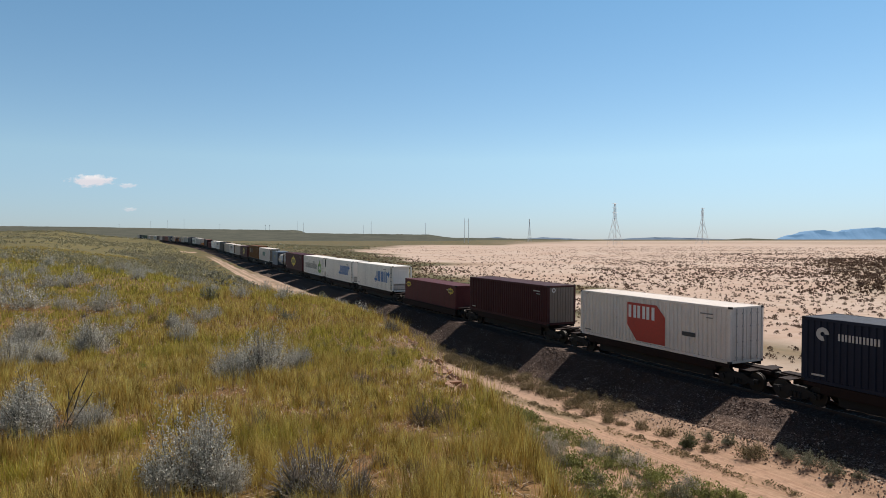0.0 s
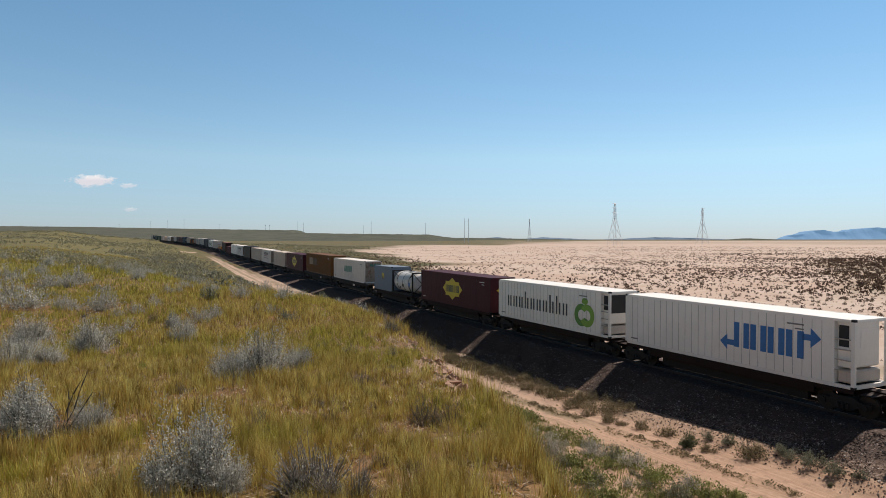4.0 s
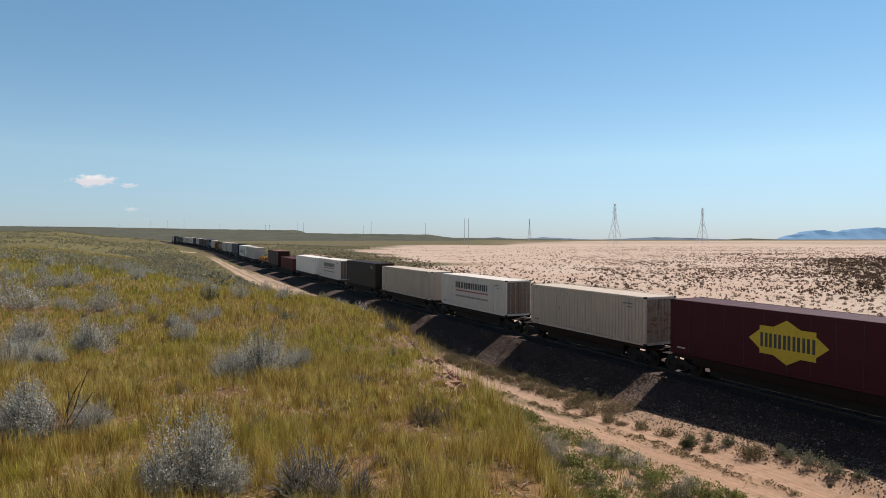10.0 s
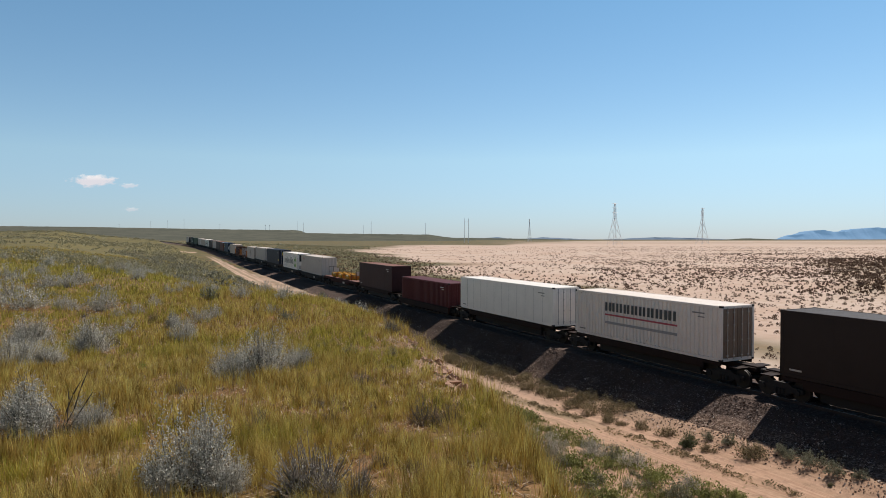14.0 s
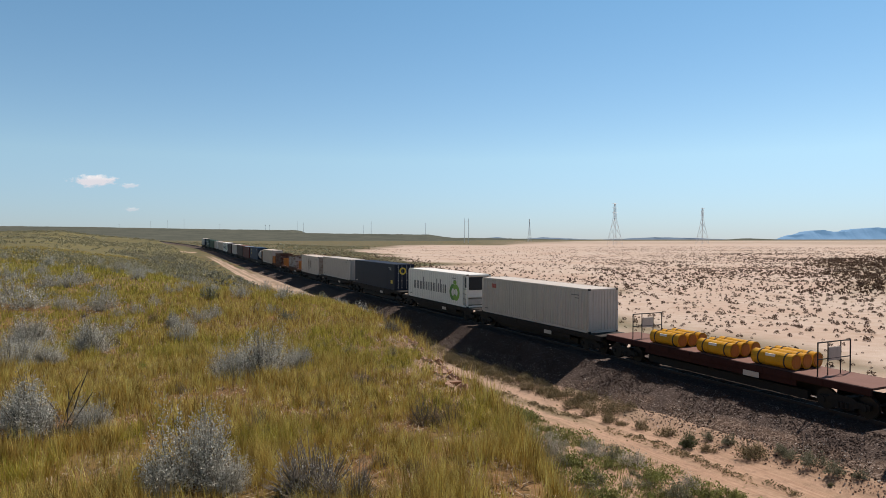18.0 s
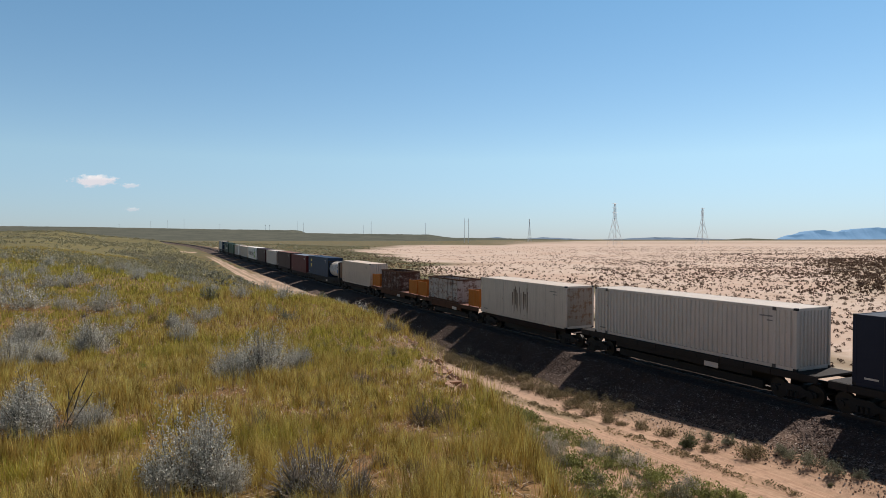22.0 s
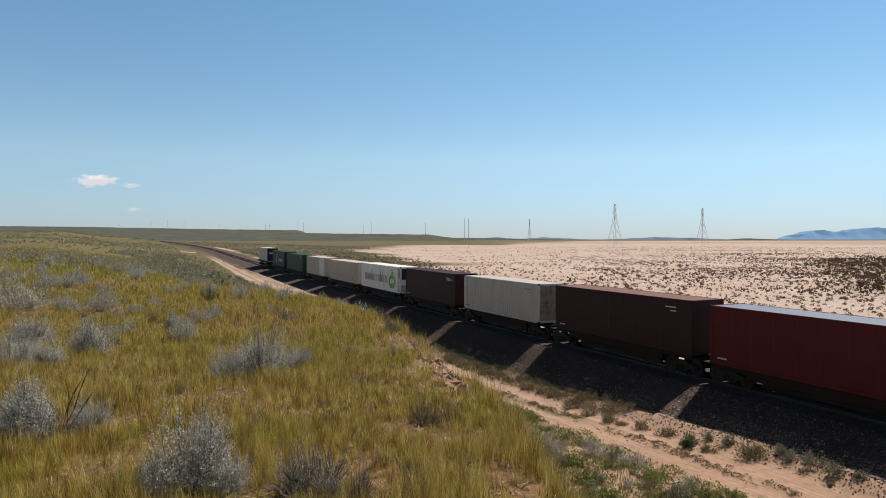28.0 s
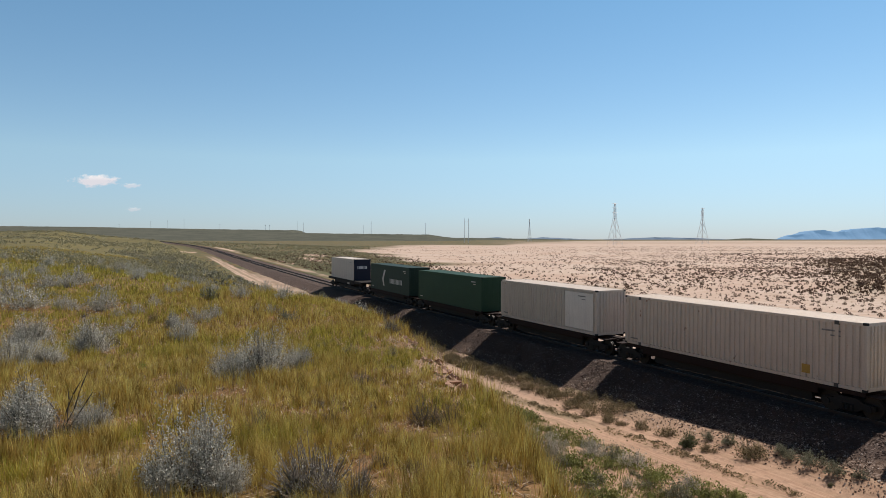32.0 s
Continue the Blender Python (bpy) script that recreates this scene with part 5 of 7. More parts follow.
def rack(near, far, z):
    ob = thing("end_rack", "orange ribbed steel end rack on a flat wagon", "rack", "orange racks on the train")
    hl, w, h = (far - near) * SC / 2, 1.20, 1.50
    side = wall_mesh("side_panel", hl * 2 - 0.06, h - 0.1, m_orange, 0.035, 0.28)
    endp = wall_mesh("end_panel", w * 2 - 0.1, h - 0.1, m_orange, 0.035, 0.28)
    for sg in (-1, 1):
        o = part("side_panel", side, m_orange, ob)
        o.matrix_basis = pose(0, sg * (w - 0.01), 0.05, 0, 0, 0 if sg < 0 else 180)
        o = part("end_panel", endp, m_orange, ob)
        o.matrix_basis = pose(sg * (hl - 0.02), 0, 0.05, 0, 0, sg * 90)
        part("top_rail", box(bmesh.new(), -hl, hl, sg * w - 0.04, sg * w + 0.04, h - 0.08, h, 0.01), m_orange, ob)
        for se in (-1, 1):
            part("post", box(bmesh.new(), se * (hl - 0.04) - 0.05, se * (hl - 0.04) + 0.05, sg * (w - 0.03) - 0.05, sg * (w - 0.03) + 0.05, 0, h, 0.01), m_orange, ob)
    return rides(ob, (near + far) / 2 * SC, z)


tub(417.0, 423.3, "peeling white and rust open steel tub on a flat wagon", 1.425, m_peel)
tub(431.1, 436.9, "dark rusty open steel tub with flaked paint on a flat wagon", 1.425, m_burnt)
for a, b_ in ((412.95, 414.9), (423.9, 426.0), (426.4, 428.5), (437.6, 440.2)):
    rack(a, b_, 1.42)

# ------------------------------------------------ wagons: leading and trailing ends, deck height, kind, load from, to
WAGONS = ((5.2, 20.7, 1.15, "spine", 7.0, 18.8), (20.7, 36.2, 1.15, "spine", 22.55, 34.35), (36.2, 51.2, 1.15, "spine", 38.0, 49.8), (51.2, 66.6, 0.40, "well", 52.6, 64.7),
          (66.6, 82.4, 1.15, "spine", 68.5, 81.4), (82.4, 97.7, 1.15, "spine", 83.4, 97.0), (97.7, 112.5, 1.15, "spine", 98.4, 111.8), (112.5, 128.5, 1.15, "spine", 113.1, 127.3),
          (128.5, 143.5, 1.15, "spine", 129.7, 141.6), (143.5, 160.4, 1.45, "flat", 145.4, 159.6), (160.4, 178.2, 1.42, "flat", 161.1, 176.8), (178.2, 194.3, 1.15, "spine", 179.4, 193.3),
          (194.3, 208.8, 1.15, "spine", 195.2, 207.1), (208.8, 223.6, 1.15, "spine", 210.6, 222.4), (223.6, 240.0, 1.15, "spine", 224.7, 238.8), (240.0, 254.6, 1.15, "spine", 241.1, 253.0),
          (254.6, 269.3, 1.15, "spine", 256.2, 268.0), (269.3, 285.9, 1.15, "spine", 270.5, 284.7), (285.9, 300.3, 0.40, "well", 287.2, 298.7), (300.3, 314.6, 1.15, "spine", 301.9, 313.6),
          (314.6, 331.0, 1.42, "flat", 316, 329), (331.0, 348.0, 1.20, "flat", 332.5, 346.8), (348.0, 364.6, 1.20, "flat", 349.5, 362.8), (364.6, 382.6, 1.40, "flat", 366.9, 381.5),
          (382.6, 399.2, 1.45, "flat", 384.0, 397.6), (399.2, 412.8, 1.15, "spine", 400.8, 412.6), (412.8, 426.2, 1.42, "flat", 413, 426), (426.2, 440.6, 1.42, "flat", 426.4, 440),
          (440.6, 453.9, 1.15, "spine", 441.3, 453.1), (453.9, 474.0, 1.20, "flat", 454.8, 473.2), (474.0, 487.3, 1.00, "spine", 474.8, 486.8), (487.3, 501.1, 1.15, "spine", 487.9, 500.1),
          (501.1, 514.7, 1.15, "spine", 502.2, 513.8), (514.7, 528.2, 1.15, "spine", 515.7, 527.5), (528.2, 543.3, 1.15, "spine", 529.1, 542.6), (543.3, 559.4, 1.15, "spine", 544.0, 558.1),
          (559.4, 574.1, 1.15, "spine", 560.8, 572.5), (574.1, 590.4, 1.10, "spine", 575.7, 589.1), (590.4, 607.3, 1.10, "spine", 591.5, 604.1), (607.3, 623.4, 1.50, "flat", 611.0, 621.8))
for s0, s1, deck, kind, l0, l1 in WAGONS:
    lab = {"spine": "red-brown skeleton container wagon with dark bogies", "well": "red-brown low well wagon with dark bogies", "flat": "grey steel flat wagon with dark bogies"}[kind]
    mat = top_mat = None
    if 314 < s0 < 330:
        lab, mat, top_mat = "dark red flat wagon with a dusty pink open deck", m_oxide, m_deck
    elif 412 < s0 < 440:
        lab, mat, top_mat = "rusty brown flat wagon with a dusty pink open deck", m_rustdeck, m_deck
    wagon(lab, s0 * SC, s1 * SC, deck, kind, l0 * SC, l1 * SC, mat, top_mat)

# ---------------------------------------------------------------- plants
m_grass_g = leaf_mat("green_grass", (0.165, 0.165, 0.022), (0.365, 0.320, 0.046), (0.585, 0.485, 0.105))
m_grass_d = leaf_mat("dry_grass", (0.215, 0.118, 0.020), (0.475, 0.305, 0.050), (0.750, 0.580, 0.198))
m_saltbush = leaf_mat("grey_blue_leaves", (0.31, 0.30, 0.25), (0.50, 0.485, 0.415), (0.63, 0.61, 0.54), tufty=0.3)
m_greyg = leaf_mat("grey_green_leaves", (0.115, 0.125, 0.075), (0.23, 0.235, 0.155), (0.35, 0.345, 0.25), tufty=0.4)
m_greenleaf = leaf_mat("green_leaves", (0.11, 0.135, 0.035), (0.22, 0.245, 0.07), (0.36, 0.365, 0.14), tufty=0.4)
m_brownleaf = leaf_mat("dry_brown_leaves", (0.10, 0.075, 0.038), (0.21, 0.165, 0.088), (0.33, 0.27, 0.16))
m_twig = plain_mat("dead_twig", (0.17, 0.14, 0.11), 0.9)
m_scrub = leaf_mat("plain_scrub", (0.052, 0.028, 0.019), (0.10, 0.058, 0.038), (0.18, 0.115, 0.075), patch=0.15, tufty=0.3)
RG = np.random.default_rng(11)


def blades(px, py, pz, h, w, lean, rg, way=None):
    """Bent tapering blades of grass; returns vertices and faces."""
    n = len(px)
    a = rg.uniform(0, 2 * math.pi, n)
    b_ = rg.uniform(0, 2 * math.pi, n) if way is None else way
    wx, wy = np.cos(a) * w / 2, np.sin(a) * w / 2
    lx, ly = np.cos(b_) * lean * h, np.sin(b_) * lean * h
    v = np.empty((n, 5, 3))
    v[:, 0] = np.stack([px - wx, py - wy, pz - 0.02], -1)
    v[:, 1] = np.stack([px + wx, py + wy, pz - 0.02], -1)
    v[:, 2] = np.stack([px + wx * 0.8 + lx * 0.35, py + wy * 0.8 + ly * 0.35, pz + h * 0.55], -1)
    v[:, 3] = np.stack([px - wx * 0.8 + lx * 0.35, py - wy * 0.8 + ly * 0.35, pz + h * 0.55], -1)
    v[:, 4] = np.stack([px + lx, py + ly, pz + h * (1 - 0.3 * lean * lean)], -1)
    i = np.arange(n) * 5
    q = np.stack([i, i + 1, i + 2, i + 3], -1).tolist()
    t = np.stack([i + 3, i + 2, i + 4], -1).tolist()
    return v.reshape(-1, 3), q + t


def grass_field(rg, count, r0, r1, tuft, h0, h1, w, want, az0=-0.70, az1=0.45):
    """Tussocks over the hill between two distances from the camera's stand; want(x, y, s, n) gives the share kept."""
    r = np.sqrt(rg.uniform(r0 * r0, r1 * r1, count))
    az = rg.uniform(az0, az1, count)
    x, y = r * np.sin(az), r * np.cos(az)
    s, n = along(x, y)
    keep = rg.uniform(0, 1, count) < want(x, y, s, n)
    x, y = x[keep], y[keep]
    k = len(x)
    tall = rg.uniform(h0, h1, k) * (0.30 + 1.1 * vnoise(x / 1.1, y / 1.1, 58)) * (0.7 + 0.5 * vnoise(x / 4.0, y / 4.0, 68))
    sp = rg.uniform(0.022, 0.075, k)[:, None] * (1 if r1 < 20 else (1.4 if r1 < 45 else 2.6))
    off = rg.normal(0, 1, (k, tuft, 2)) * sp[..., None]
    way = (np.arctan2(off[..., 1], off[..., 0]) + rg.normal(0, 0.7, (k, tuft))).ravel()
    out = np.hypot(off[..., 0], off[..., 1]) / sp
    lean = (rg.uniform(0.02, 0.22, (k, tuft)) + 0.16 * out).ravel()
    x, y = (x[:, None] + off[..., 0]).ravel(), (y[:, None] + off[..., 1]).ravel()
    s, n = along(x, y)
    z = ground_z(s, n)
    h = (tall[:, None] * rg.uniform(0.5, 1.1, (k, tuft)) * (1.08 - 0.16 * out)).ravel()
    return blades(x, y, z, np.clip(h, 0.05, None), w * rg.uniform(0.6, 1.3, k * tuft), lean, rg, way)


def on_hill(s, n):
    return hill_share(s, n) * (1 - 0.93 * crest_scar(s, n))


def hill_share(s, n):
    t = np.clip((foot_n(s) - n) / (foot_n(s) - crest_n(s)), 0, 1)
    return np.where(s < 55, sstep(np.where(s < 12, 0.74, 0.90), np.where(s < 12, 0.86, 0.99), t) + 0.16 * sstep(0.3, 0.6, t), sstep(0.05, 0.4, t) * 0.8)


# large shrubs on the hill: x, y, width
HERO = ((-2.76, 7.25, 1.06), (-2.98, 6.94, 0.62), (-2.35, 7.1, 0.50), (-5.56, 8.92, 1.08), (-4.95, 9.18, 0.72), (-6.2, 9.26, 0.55), (-4.27, 12.95, 1.08), (-3.65, 13.3, 1.12), (-3.19, 14.22, 0.80), (-8.85, 16.44, 1.12),
        (-11.42, 18.14, 1.34), (-9.26, 14.02, 0.88), (-8.9, 14.54, 0.78), (-15.36, 23.77, 1.96), (-13.53, 23.88, 0.95), (-12.48, 23.7, 1.54), (-8.52, 20.76, 0.78), (-7.26, 18.32, 0.82), (-10.94, 23.36, 0.82), (-10.88, 24.61, 0.70),
        (-7.95, 22.76, 0.80), (-17.85, 31.43, 1.64), (-18.64, 30.71, 1.47), (-18.12, 32.71, 1.02), (-25.0, 50.9, 1.86), (-23.4, 37.6, 1.37), (-16.35, 34.75, 0.96), (-8.41, 26.9, 1.17), (-17.2, 24.6, 1.3), (-9.9, 15.4, 0.7))
PALE_SPOTS = ((-2.23, 15.44, 0.46), (-1.28, 15.36, 0.40), (-1.59, 19.48, 0.68), (-7.85, 28.35, 0.98), (-21.6, 32.5, 1.55), (-12.2, 31.0, 0.97), (-27.0, 45.1, 1.56), (-11.4, 22.7, 0.59), (-11.9, 28.3, 0.69), (-6.9, 24.0, 0.5), (-19.6, 27.6, 1.2))
BROWN_SPOTS = ((-1.49, 12.08, 0.50), (-0.24, 9.6, 0.68), (0.12, 9.7, 0.45), (-2.65, 9.26, 0.52), (-0.76, 7.76, 0.32), (-9.68, 21.66, 0.56), (-4.78, 8.38, 0.32), (-8.73, 17.34, 0.54), (-0.33, 7.64, 0.30), (-5.2, 8.6, 0.5))
# places on the hill where the grass is greener, and where the soil lies bare: x, y, radius
LUSH = ((-2.04, 16.3, 1.6), (-6.6, 15.6, 0.9), (-4.03, 8.7, 0.45), (-2.3, 8.5, 0.5), (-24, 42, 14), (-5.9, 8.6, 0.6), (-1.0, 14.1, 1.0), (-14.5, 27, 3.0), (-18, 24, 3.0), (-3.3, 18.5, 1.6), (-13, 22, 5), (-19, 31, 8), (-9, 16.5, 2.0), (-14.5, 18, 3))
OPEN = ((-0.6, 6.85, 0.30), (-1.9, 6.85, 0.32), (-4.2, 7.3, 0.28), (-4.6, 9.6, 0.30), (-7.1, 17.9, 0.5), (-1.9, 8.95, 0.25), (-4.5, 8.0, 0.22), (-8.9, 17.2, 0.5), (-0.9, 7.9, 0.2))


def near_any(x, y, places):
    d = np.full(np.shape(x), 9.0)
    for cx, cy, r in places:
        d = np.minimum(d, np.hypot(x - cx, y - cy) / r)
    return d


def green_share(x, y):
    wild = vnoise(x / 5.5, y / 5.5, 51) * 0.55 + vnoise(x / 1.7, y / 1.7, 52) * 0.45
    return np.maximum(0.7 * sstep(0.54, 0.72, wild), sstep(1.3, 0.5, near_any(x, y, LUSH) + (wild - 0.5)))


def bare(x, y):
    wild = vnoise(x / 1.9, y / 1.9, 53) * 0.5 + vnoise(x / 0.55, y / 0.55, 54) * 0.5
    wild = wild + 0.22 * sstep(13, 22, np.hypot(x, y))
    under = sstep(0.42, 0.62, near_any(x, y, HERO))
    return under * (0.12 + 0.88 * sstep(0.28, 0.46, wild)) * (1 - 0.9 * sstep(1.2, 0.6, near_any(x, y, OPEN) + (wild - 0.5) * 1.2))


def dry_want(x, y, s, n):
    return on_hill(s, n) * (1 - 0.85 * green_share(x, y)) * bare(x, y)


def green_want(x, y, s, n):
    return on_hill(s, n) * (0.06 + 0.94 * green_share(x, y)) * bare(x, y)


def sheet(name, fields, mat, label, category):
    vs, fs, o = [], [], 0
    for v, f in fields:
        vs.append(v)
        fs += [[i + o for i in q] for q in f]
        o += len(v)
    return tagged(new(name, mesh_of(name, np.concatenate(vs), fs, mat)), label, category, kind="stuff")


RINGS = ((5200, 4.5, 10, 26, 0.16, 0.50, 0.0054), (8800, 10, 18, 18, 0.17, 0.50, 0.0080), (15000, 18, 32, 10, 0.18, 0.46, 0.014), (20000, 32, 62, 6, 0.24, 0.46, 0.028), (22000, 62, 150, 4, 0.28, 0.50, 0.07))
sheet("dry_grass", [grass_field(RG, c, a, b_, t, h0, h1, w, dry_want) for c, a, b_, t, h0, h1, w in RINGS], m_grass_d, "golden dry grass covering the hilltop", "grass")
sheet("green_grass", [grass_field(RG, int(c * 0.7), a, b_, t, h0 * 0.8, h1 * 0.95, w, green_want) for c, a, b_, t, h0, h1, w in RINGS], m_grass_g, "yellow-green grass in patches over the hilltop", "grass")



def verge_grass(rg, count):
    s = rg.uniform(3, 70, count)
    n = rg.uniform(-14.6, -8.5, count)
    x, y = plan(s, n)
    keep = (vnoise(x / 1.6, y / 1.6, 57) > 0.36) & (n > foot_n(s) - 0.6)
    x, y = np.repeat(x[keep], 6), np.repeat(y[keep], 6)
    x, y = x + rg.normal(0, 0.09, len(x)), y + rg.normal(0, 0.09, len(x))
    s, n = along(x, y)
    return blades(x, y, ground_z(s, n), rg.uniform(0.07, 0.20, len(x)), np.full(len(x), 0.020), rg.uniform(0.1, 0.6, len(x)), rg)


def lip_grass(rg, count):
    """Tall golden tufts along the lip of the bank."""
    s = rg.uniform(2.5, 26, count)
    t = rg.uniform(0.55, 1.0, count)
    n = foot_n(s) + (crest_n(s) - foot_n(s)) * t
    x, y = plan(s, n)
    keep = (vnoise(x / 0.8, y / 0.8, 60) > 0.38) & (rg.uniform(0, 1, count) < np.where(s < 10.5, 1.0, sstep(0.60, 0.9, t) * np.where(s < 17, 0.25, 0.9)))
    x, y = np.repeat(x[keep], 16), np.repeat(y[keep], 16)
    x, y = x + rg.normal(0, 0.06, len(x)), y + rg.normal(0, 0.06, len(x))
    s, n = along(x, y)
    return blades(x, y, ground_z(s, n), rg.uniform(0.3, 0.62, len(x)), np.full(len(x), 0.0075), rg.uniform(0.05, 0.4, len(x)), rg)


# the hilltop round and behind the camera
RG2 = np.random.default_rng(12)
sheet("rear_dry_grass", [grass_field(RG2, 700, 0.2, 4.5, 14, 0.16, 0.5, 0.012, dry_want, -math.pi, math.pi), grass_field(RG2, 4200, 4.5, 16, 10, 0.16, 0.5, 0.018, dry_want, 0.45, 2 * math.pi - 0.70)], m_grass_d, "golden dry grass on the back of the hilltop", "grass")
sheet("lip_grass", [lip_grass(RG, 2600)], m_grass_d, "tall golden grass tufts on the lip of the bank", "grass")
sheet("verge_grass", [verge_grass(RG, 9000)], leaf_mat("fresh_grass", (0.13, 0.155, 0.04), (0.225, 0.245, 0.07), (0.37, 0.355, 0.13)), "fresh green grass on the verge below the bank", "grass")


def bush_points(rg, sprigs, per, rad, high):
    """An uneven bush of several lobes: sprigs root, fork and tip, and leaf places along them."""
    k = 7
    az = rg.uniform(0, 2 * math.pi, k)
    away = rg.uniform(0.25, 0.62, k) * rad
    away[0] = 0.08 * rad
    mid = np.stack([away * np.cos(az), away * np.sin(az), np.zeros(k)], -1)
    wide = rg.uniform(0.34, 0.54, k) * rad
    tall = rg.uniform(0.48, 0.95, k) * high
    pick = rg.choice(k, sprigs, p=wide ** 2 / (wide ** 2).sum())
    a, up = rg.uniform(0, 2 * math.pi, sprigs), rg.uniform(-0.02, 1.0, sprigs)
    flat = np.sqrt(1 - np.clip(up, 0, 1) ** 2)
    d = np.stack([flat * np.cos(a) * wide[pick], flat * np.sin(a) * wide[pick], (0.10 + 0.9 * np.clip(up, 0, 1)) * tall[pick]], -1)
    reach = np.where(rg.uniform(0, 1, sprigs) < 0.3, rg.uniform(0.4, 0.8, sprigs), rg.uniform(0.8, 1.18, sprigs))[:, None]
    tip = mid[pick] + d * reach
    fork = mid[pick] * 0.8 + d * reach * 0.45 + rg.normal(0, 0.04 * rad, (sprigs, 3)) * (1, 1, 0.3)
    fork[:, 2] = np.clip(fork[:, 2], 0.01, None)
    root = mid[pick] * 0.35 * (1, 1, 0)
    u = rg.uniform(0.15, 1.04, (sprigs, per, 1))
    p = fork[:, None] + (tip - fork)[:, None] * u + rg.normal(0, 1, (sprigs, per, 3)) * rad * 0.032
    p = p.reshape(-1, 3)
    p[:, 2] = np.clip(p[:, 2], 0.01, None)
    return root, fork, tip, p


def leaf_faces(rg, p, size):
    n = len(p)
    d = rg.normal(0, 1, (n, 3)) + np.array([0, 0, 0.9])
    d /= np.linalg.norm(d, axis=1)[:, None]
    e = np.cross(d, rg.normal(0, 1, (n, 3)))
    e /= np.linalg.norm(e, axis=1)[:, None] + 1e-9
    ln = size * rg.uniform(0.7, 1.6, n)[:, None]
    wd = size * rg.uniform(0.25, 0.45, n)[:, None]
    v = np.stack([p - d * ln * 0.5, p + e * wd, p + d * ln * 0.6, p - e * wd], 1)
    return v.reshape(-1, 3), np.arange(n * 4).reshape(n, 4)


def stick_mesh(name, a, b_, r, mat):
    """Thin three-sided twigs from a to b."""
    n = len(a)
    d = b_ - a
    d /= np.linalg.norm(d, axis=1)[:, None] + 1e-9
    e = np.cross(d, np.array([0.3, 0.7, 0.2]))
    e /= np.linalg.norm(e, axis=1)[:, None] + 1e-9
    f = np.cross(d, e)
    vs = []
    for base, rr in ((a, r), (b_, r * 0.35)):
        for k in range(3):
            an = k * 2 * math.pi / 3
            vs.append(base + (e * math.cos(an) + f * math.sin(an)) * rr)
    v = np.stack(vs, 1).reshape(-1, 3)
    i = np.arange(n) * 6
    fs = np.concatenate([np.stack([i + k, i + (k + 1) % 3, i + 3 + (k + 1) % 3, i + 3 + k], -1) for k in range(3)])
    return mesh_of(name, v, fs, mat)


def shrub(seed, rad, high, sprigs, per, size, mat, label, bare_share=0.0, stem=1.0):
    """One shrub: stems and foliage under an empty at its base."""
    rg = np.random.default_rng(seed)
    ob = thing("shrub", label, "shrub")
    root, fork, tip, p = bush_points(rg, sprigs, per, rad, high)
    thin = 3 if size > 0.02 or bare_share == 0 else 1
    part("branchwork", stick_mesh("branchwork", np.concatenate([root[::6], fork[::thin]]), np.concatenate([fork[::6], tip[::thin]]), (0.0022 + rad * 0.0028) * stem, m_twig), m_twig, ob, "thin grey-brown stems")
    keep = rg.uniform(0, 1, len(p)) > bare_share
    v, f = leaf_faces(rg, p[keep], size)
    part("foliage", mesh_of("foliage", v, f, mat), mat, ob)
    return ob


def put(ob, x, y, k=1.0, turn=0.0, sink=0.03):
    m = pose(x, y, ground_at(x, y) - sink, 0, 0, turn)
    ob.matrix_basis = m @ Matrix.Diagonal((k, k, k, 1))
    return ob


def put_copy(src, x, y, k, turn, label="", sink=0.03):
    o = copy_thing(src, pose(x, y, ground_at(x, y) - sink, 0, 0, turn))
    o.scale = (k, k, k)
    if label:
        tagged(o, label)
    return o


GREY = "grey-blue saltbush shrub among dry grass"
src = [shrub(100 + k, 0.5, (0.84, 0.90, 0.74, 0.82)[k], 740, 15, 0.0172, m_saltbush, GREY) for k in range(4)]
lo_blue = [shrub(150 + k, 0.5, 0.70, 210, 9, 0.024, m_saltbush, GREY) for k in range(3)]
SPENT = set()
rnd = random.Random(4)


def scatter(src, x, y, k, label="", group="", sink=0.03):
    o = src[rnd.randrange(len(src))]
    if o.name in SPENT:
        o = put_copy(o, x, y, k, rnd.uniform(0, 360), label, sink)
    else:
        SPENT.add(o.name)
        put(o, x, y, k, rnd.uniform(0, 360), sink)
        if label:
            tagged(o, label)
    if group:
        tagged(o, group=group)
    return o


for x, y, w in HERO:
    scatter(src if y < 22 else lo_blue, x, y, w * 1.22, group="saltbush shrubs")
tw = [shrub(131 + k, 0.5, 0.66, 420, 9, 0.0155, m_saltbush, "dark twiggy half-bare shrub in dry grass", 0.55, 1.5) for k in range(2)]
scatter(tw, -1.28, 6.95, 1.15, "dark twiggy grey shrub over bare red soil")
scatter(tw, -1.0, 6.8, 0.75, "dark twiggy grey shrub over bare red soil")
scatter(tw, -2.67, 25.6, 1.25, "pale twiggy shrub on the crest of the bank")
for x, y, w in PALE_SPOTS:
    scatter(tw if y < 20 else lo_blue, x, y, w * 1.25, "pale grey shrub among the grass", "pale hilltop shrubs")
brown = [shrub(141 + k, 0.5, 0.62, 260, 8, 0.015, m_brownleaf, "dry brown twiggy shrub in the grass", 0.3, 1.3) for k in range(2)]
for x, y, w in BROWN_SPOTS:
    scatter(brown, x, y, w * 1.15, "", "dry hilltop shrubs")
weed = shrub(145, 0.5, 0.55, 240, 14, 0.026, leaf_mat("bright_green_leaves", (0.11, 0.17, 0.02), (0.20, 0.29, 0.03), (0.34, 0.42, 0.07), tufty=0.3), "bright green weed growing at the hill's edge")
put(weed, -0.07, 6.92, 0.42, 30)
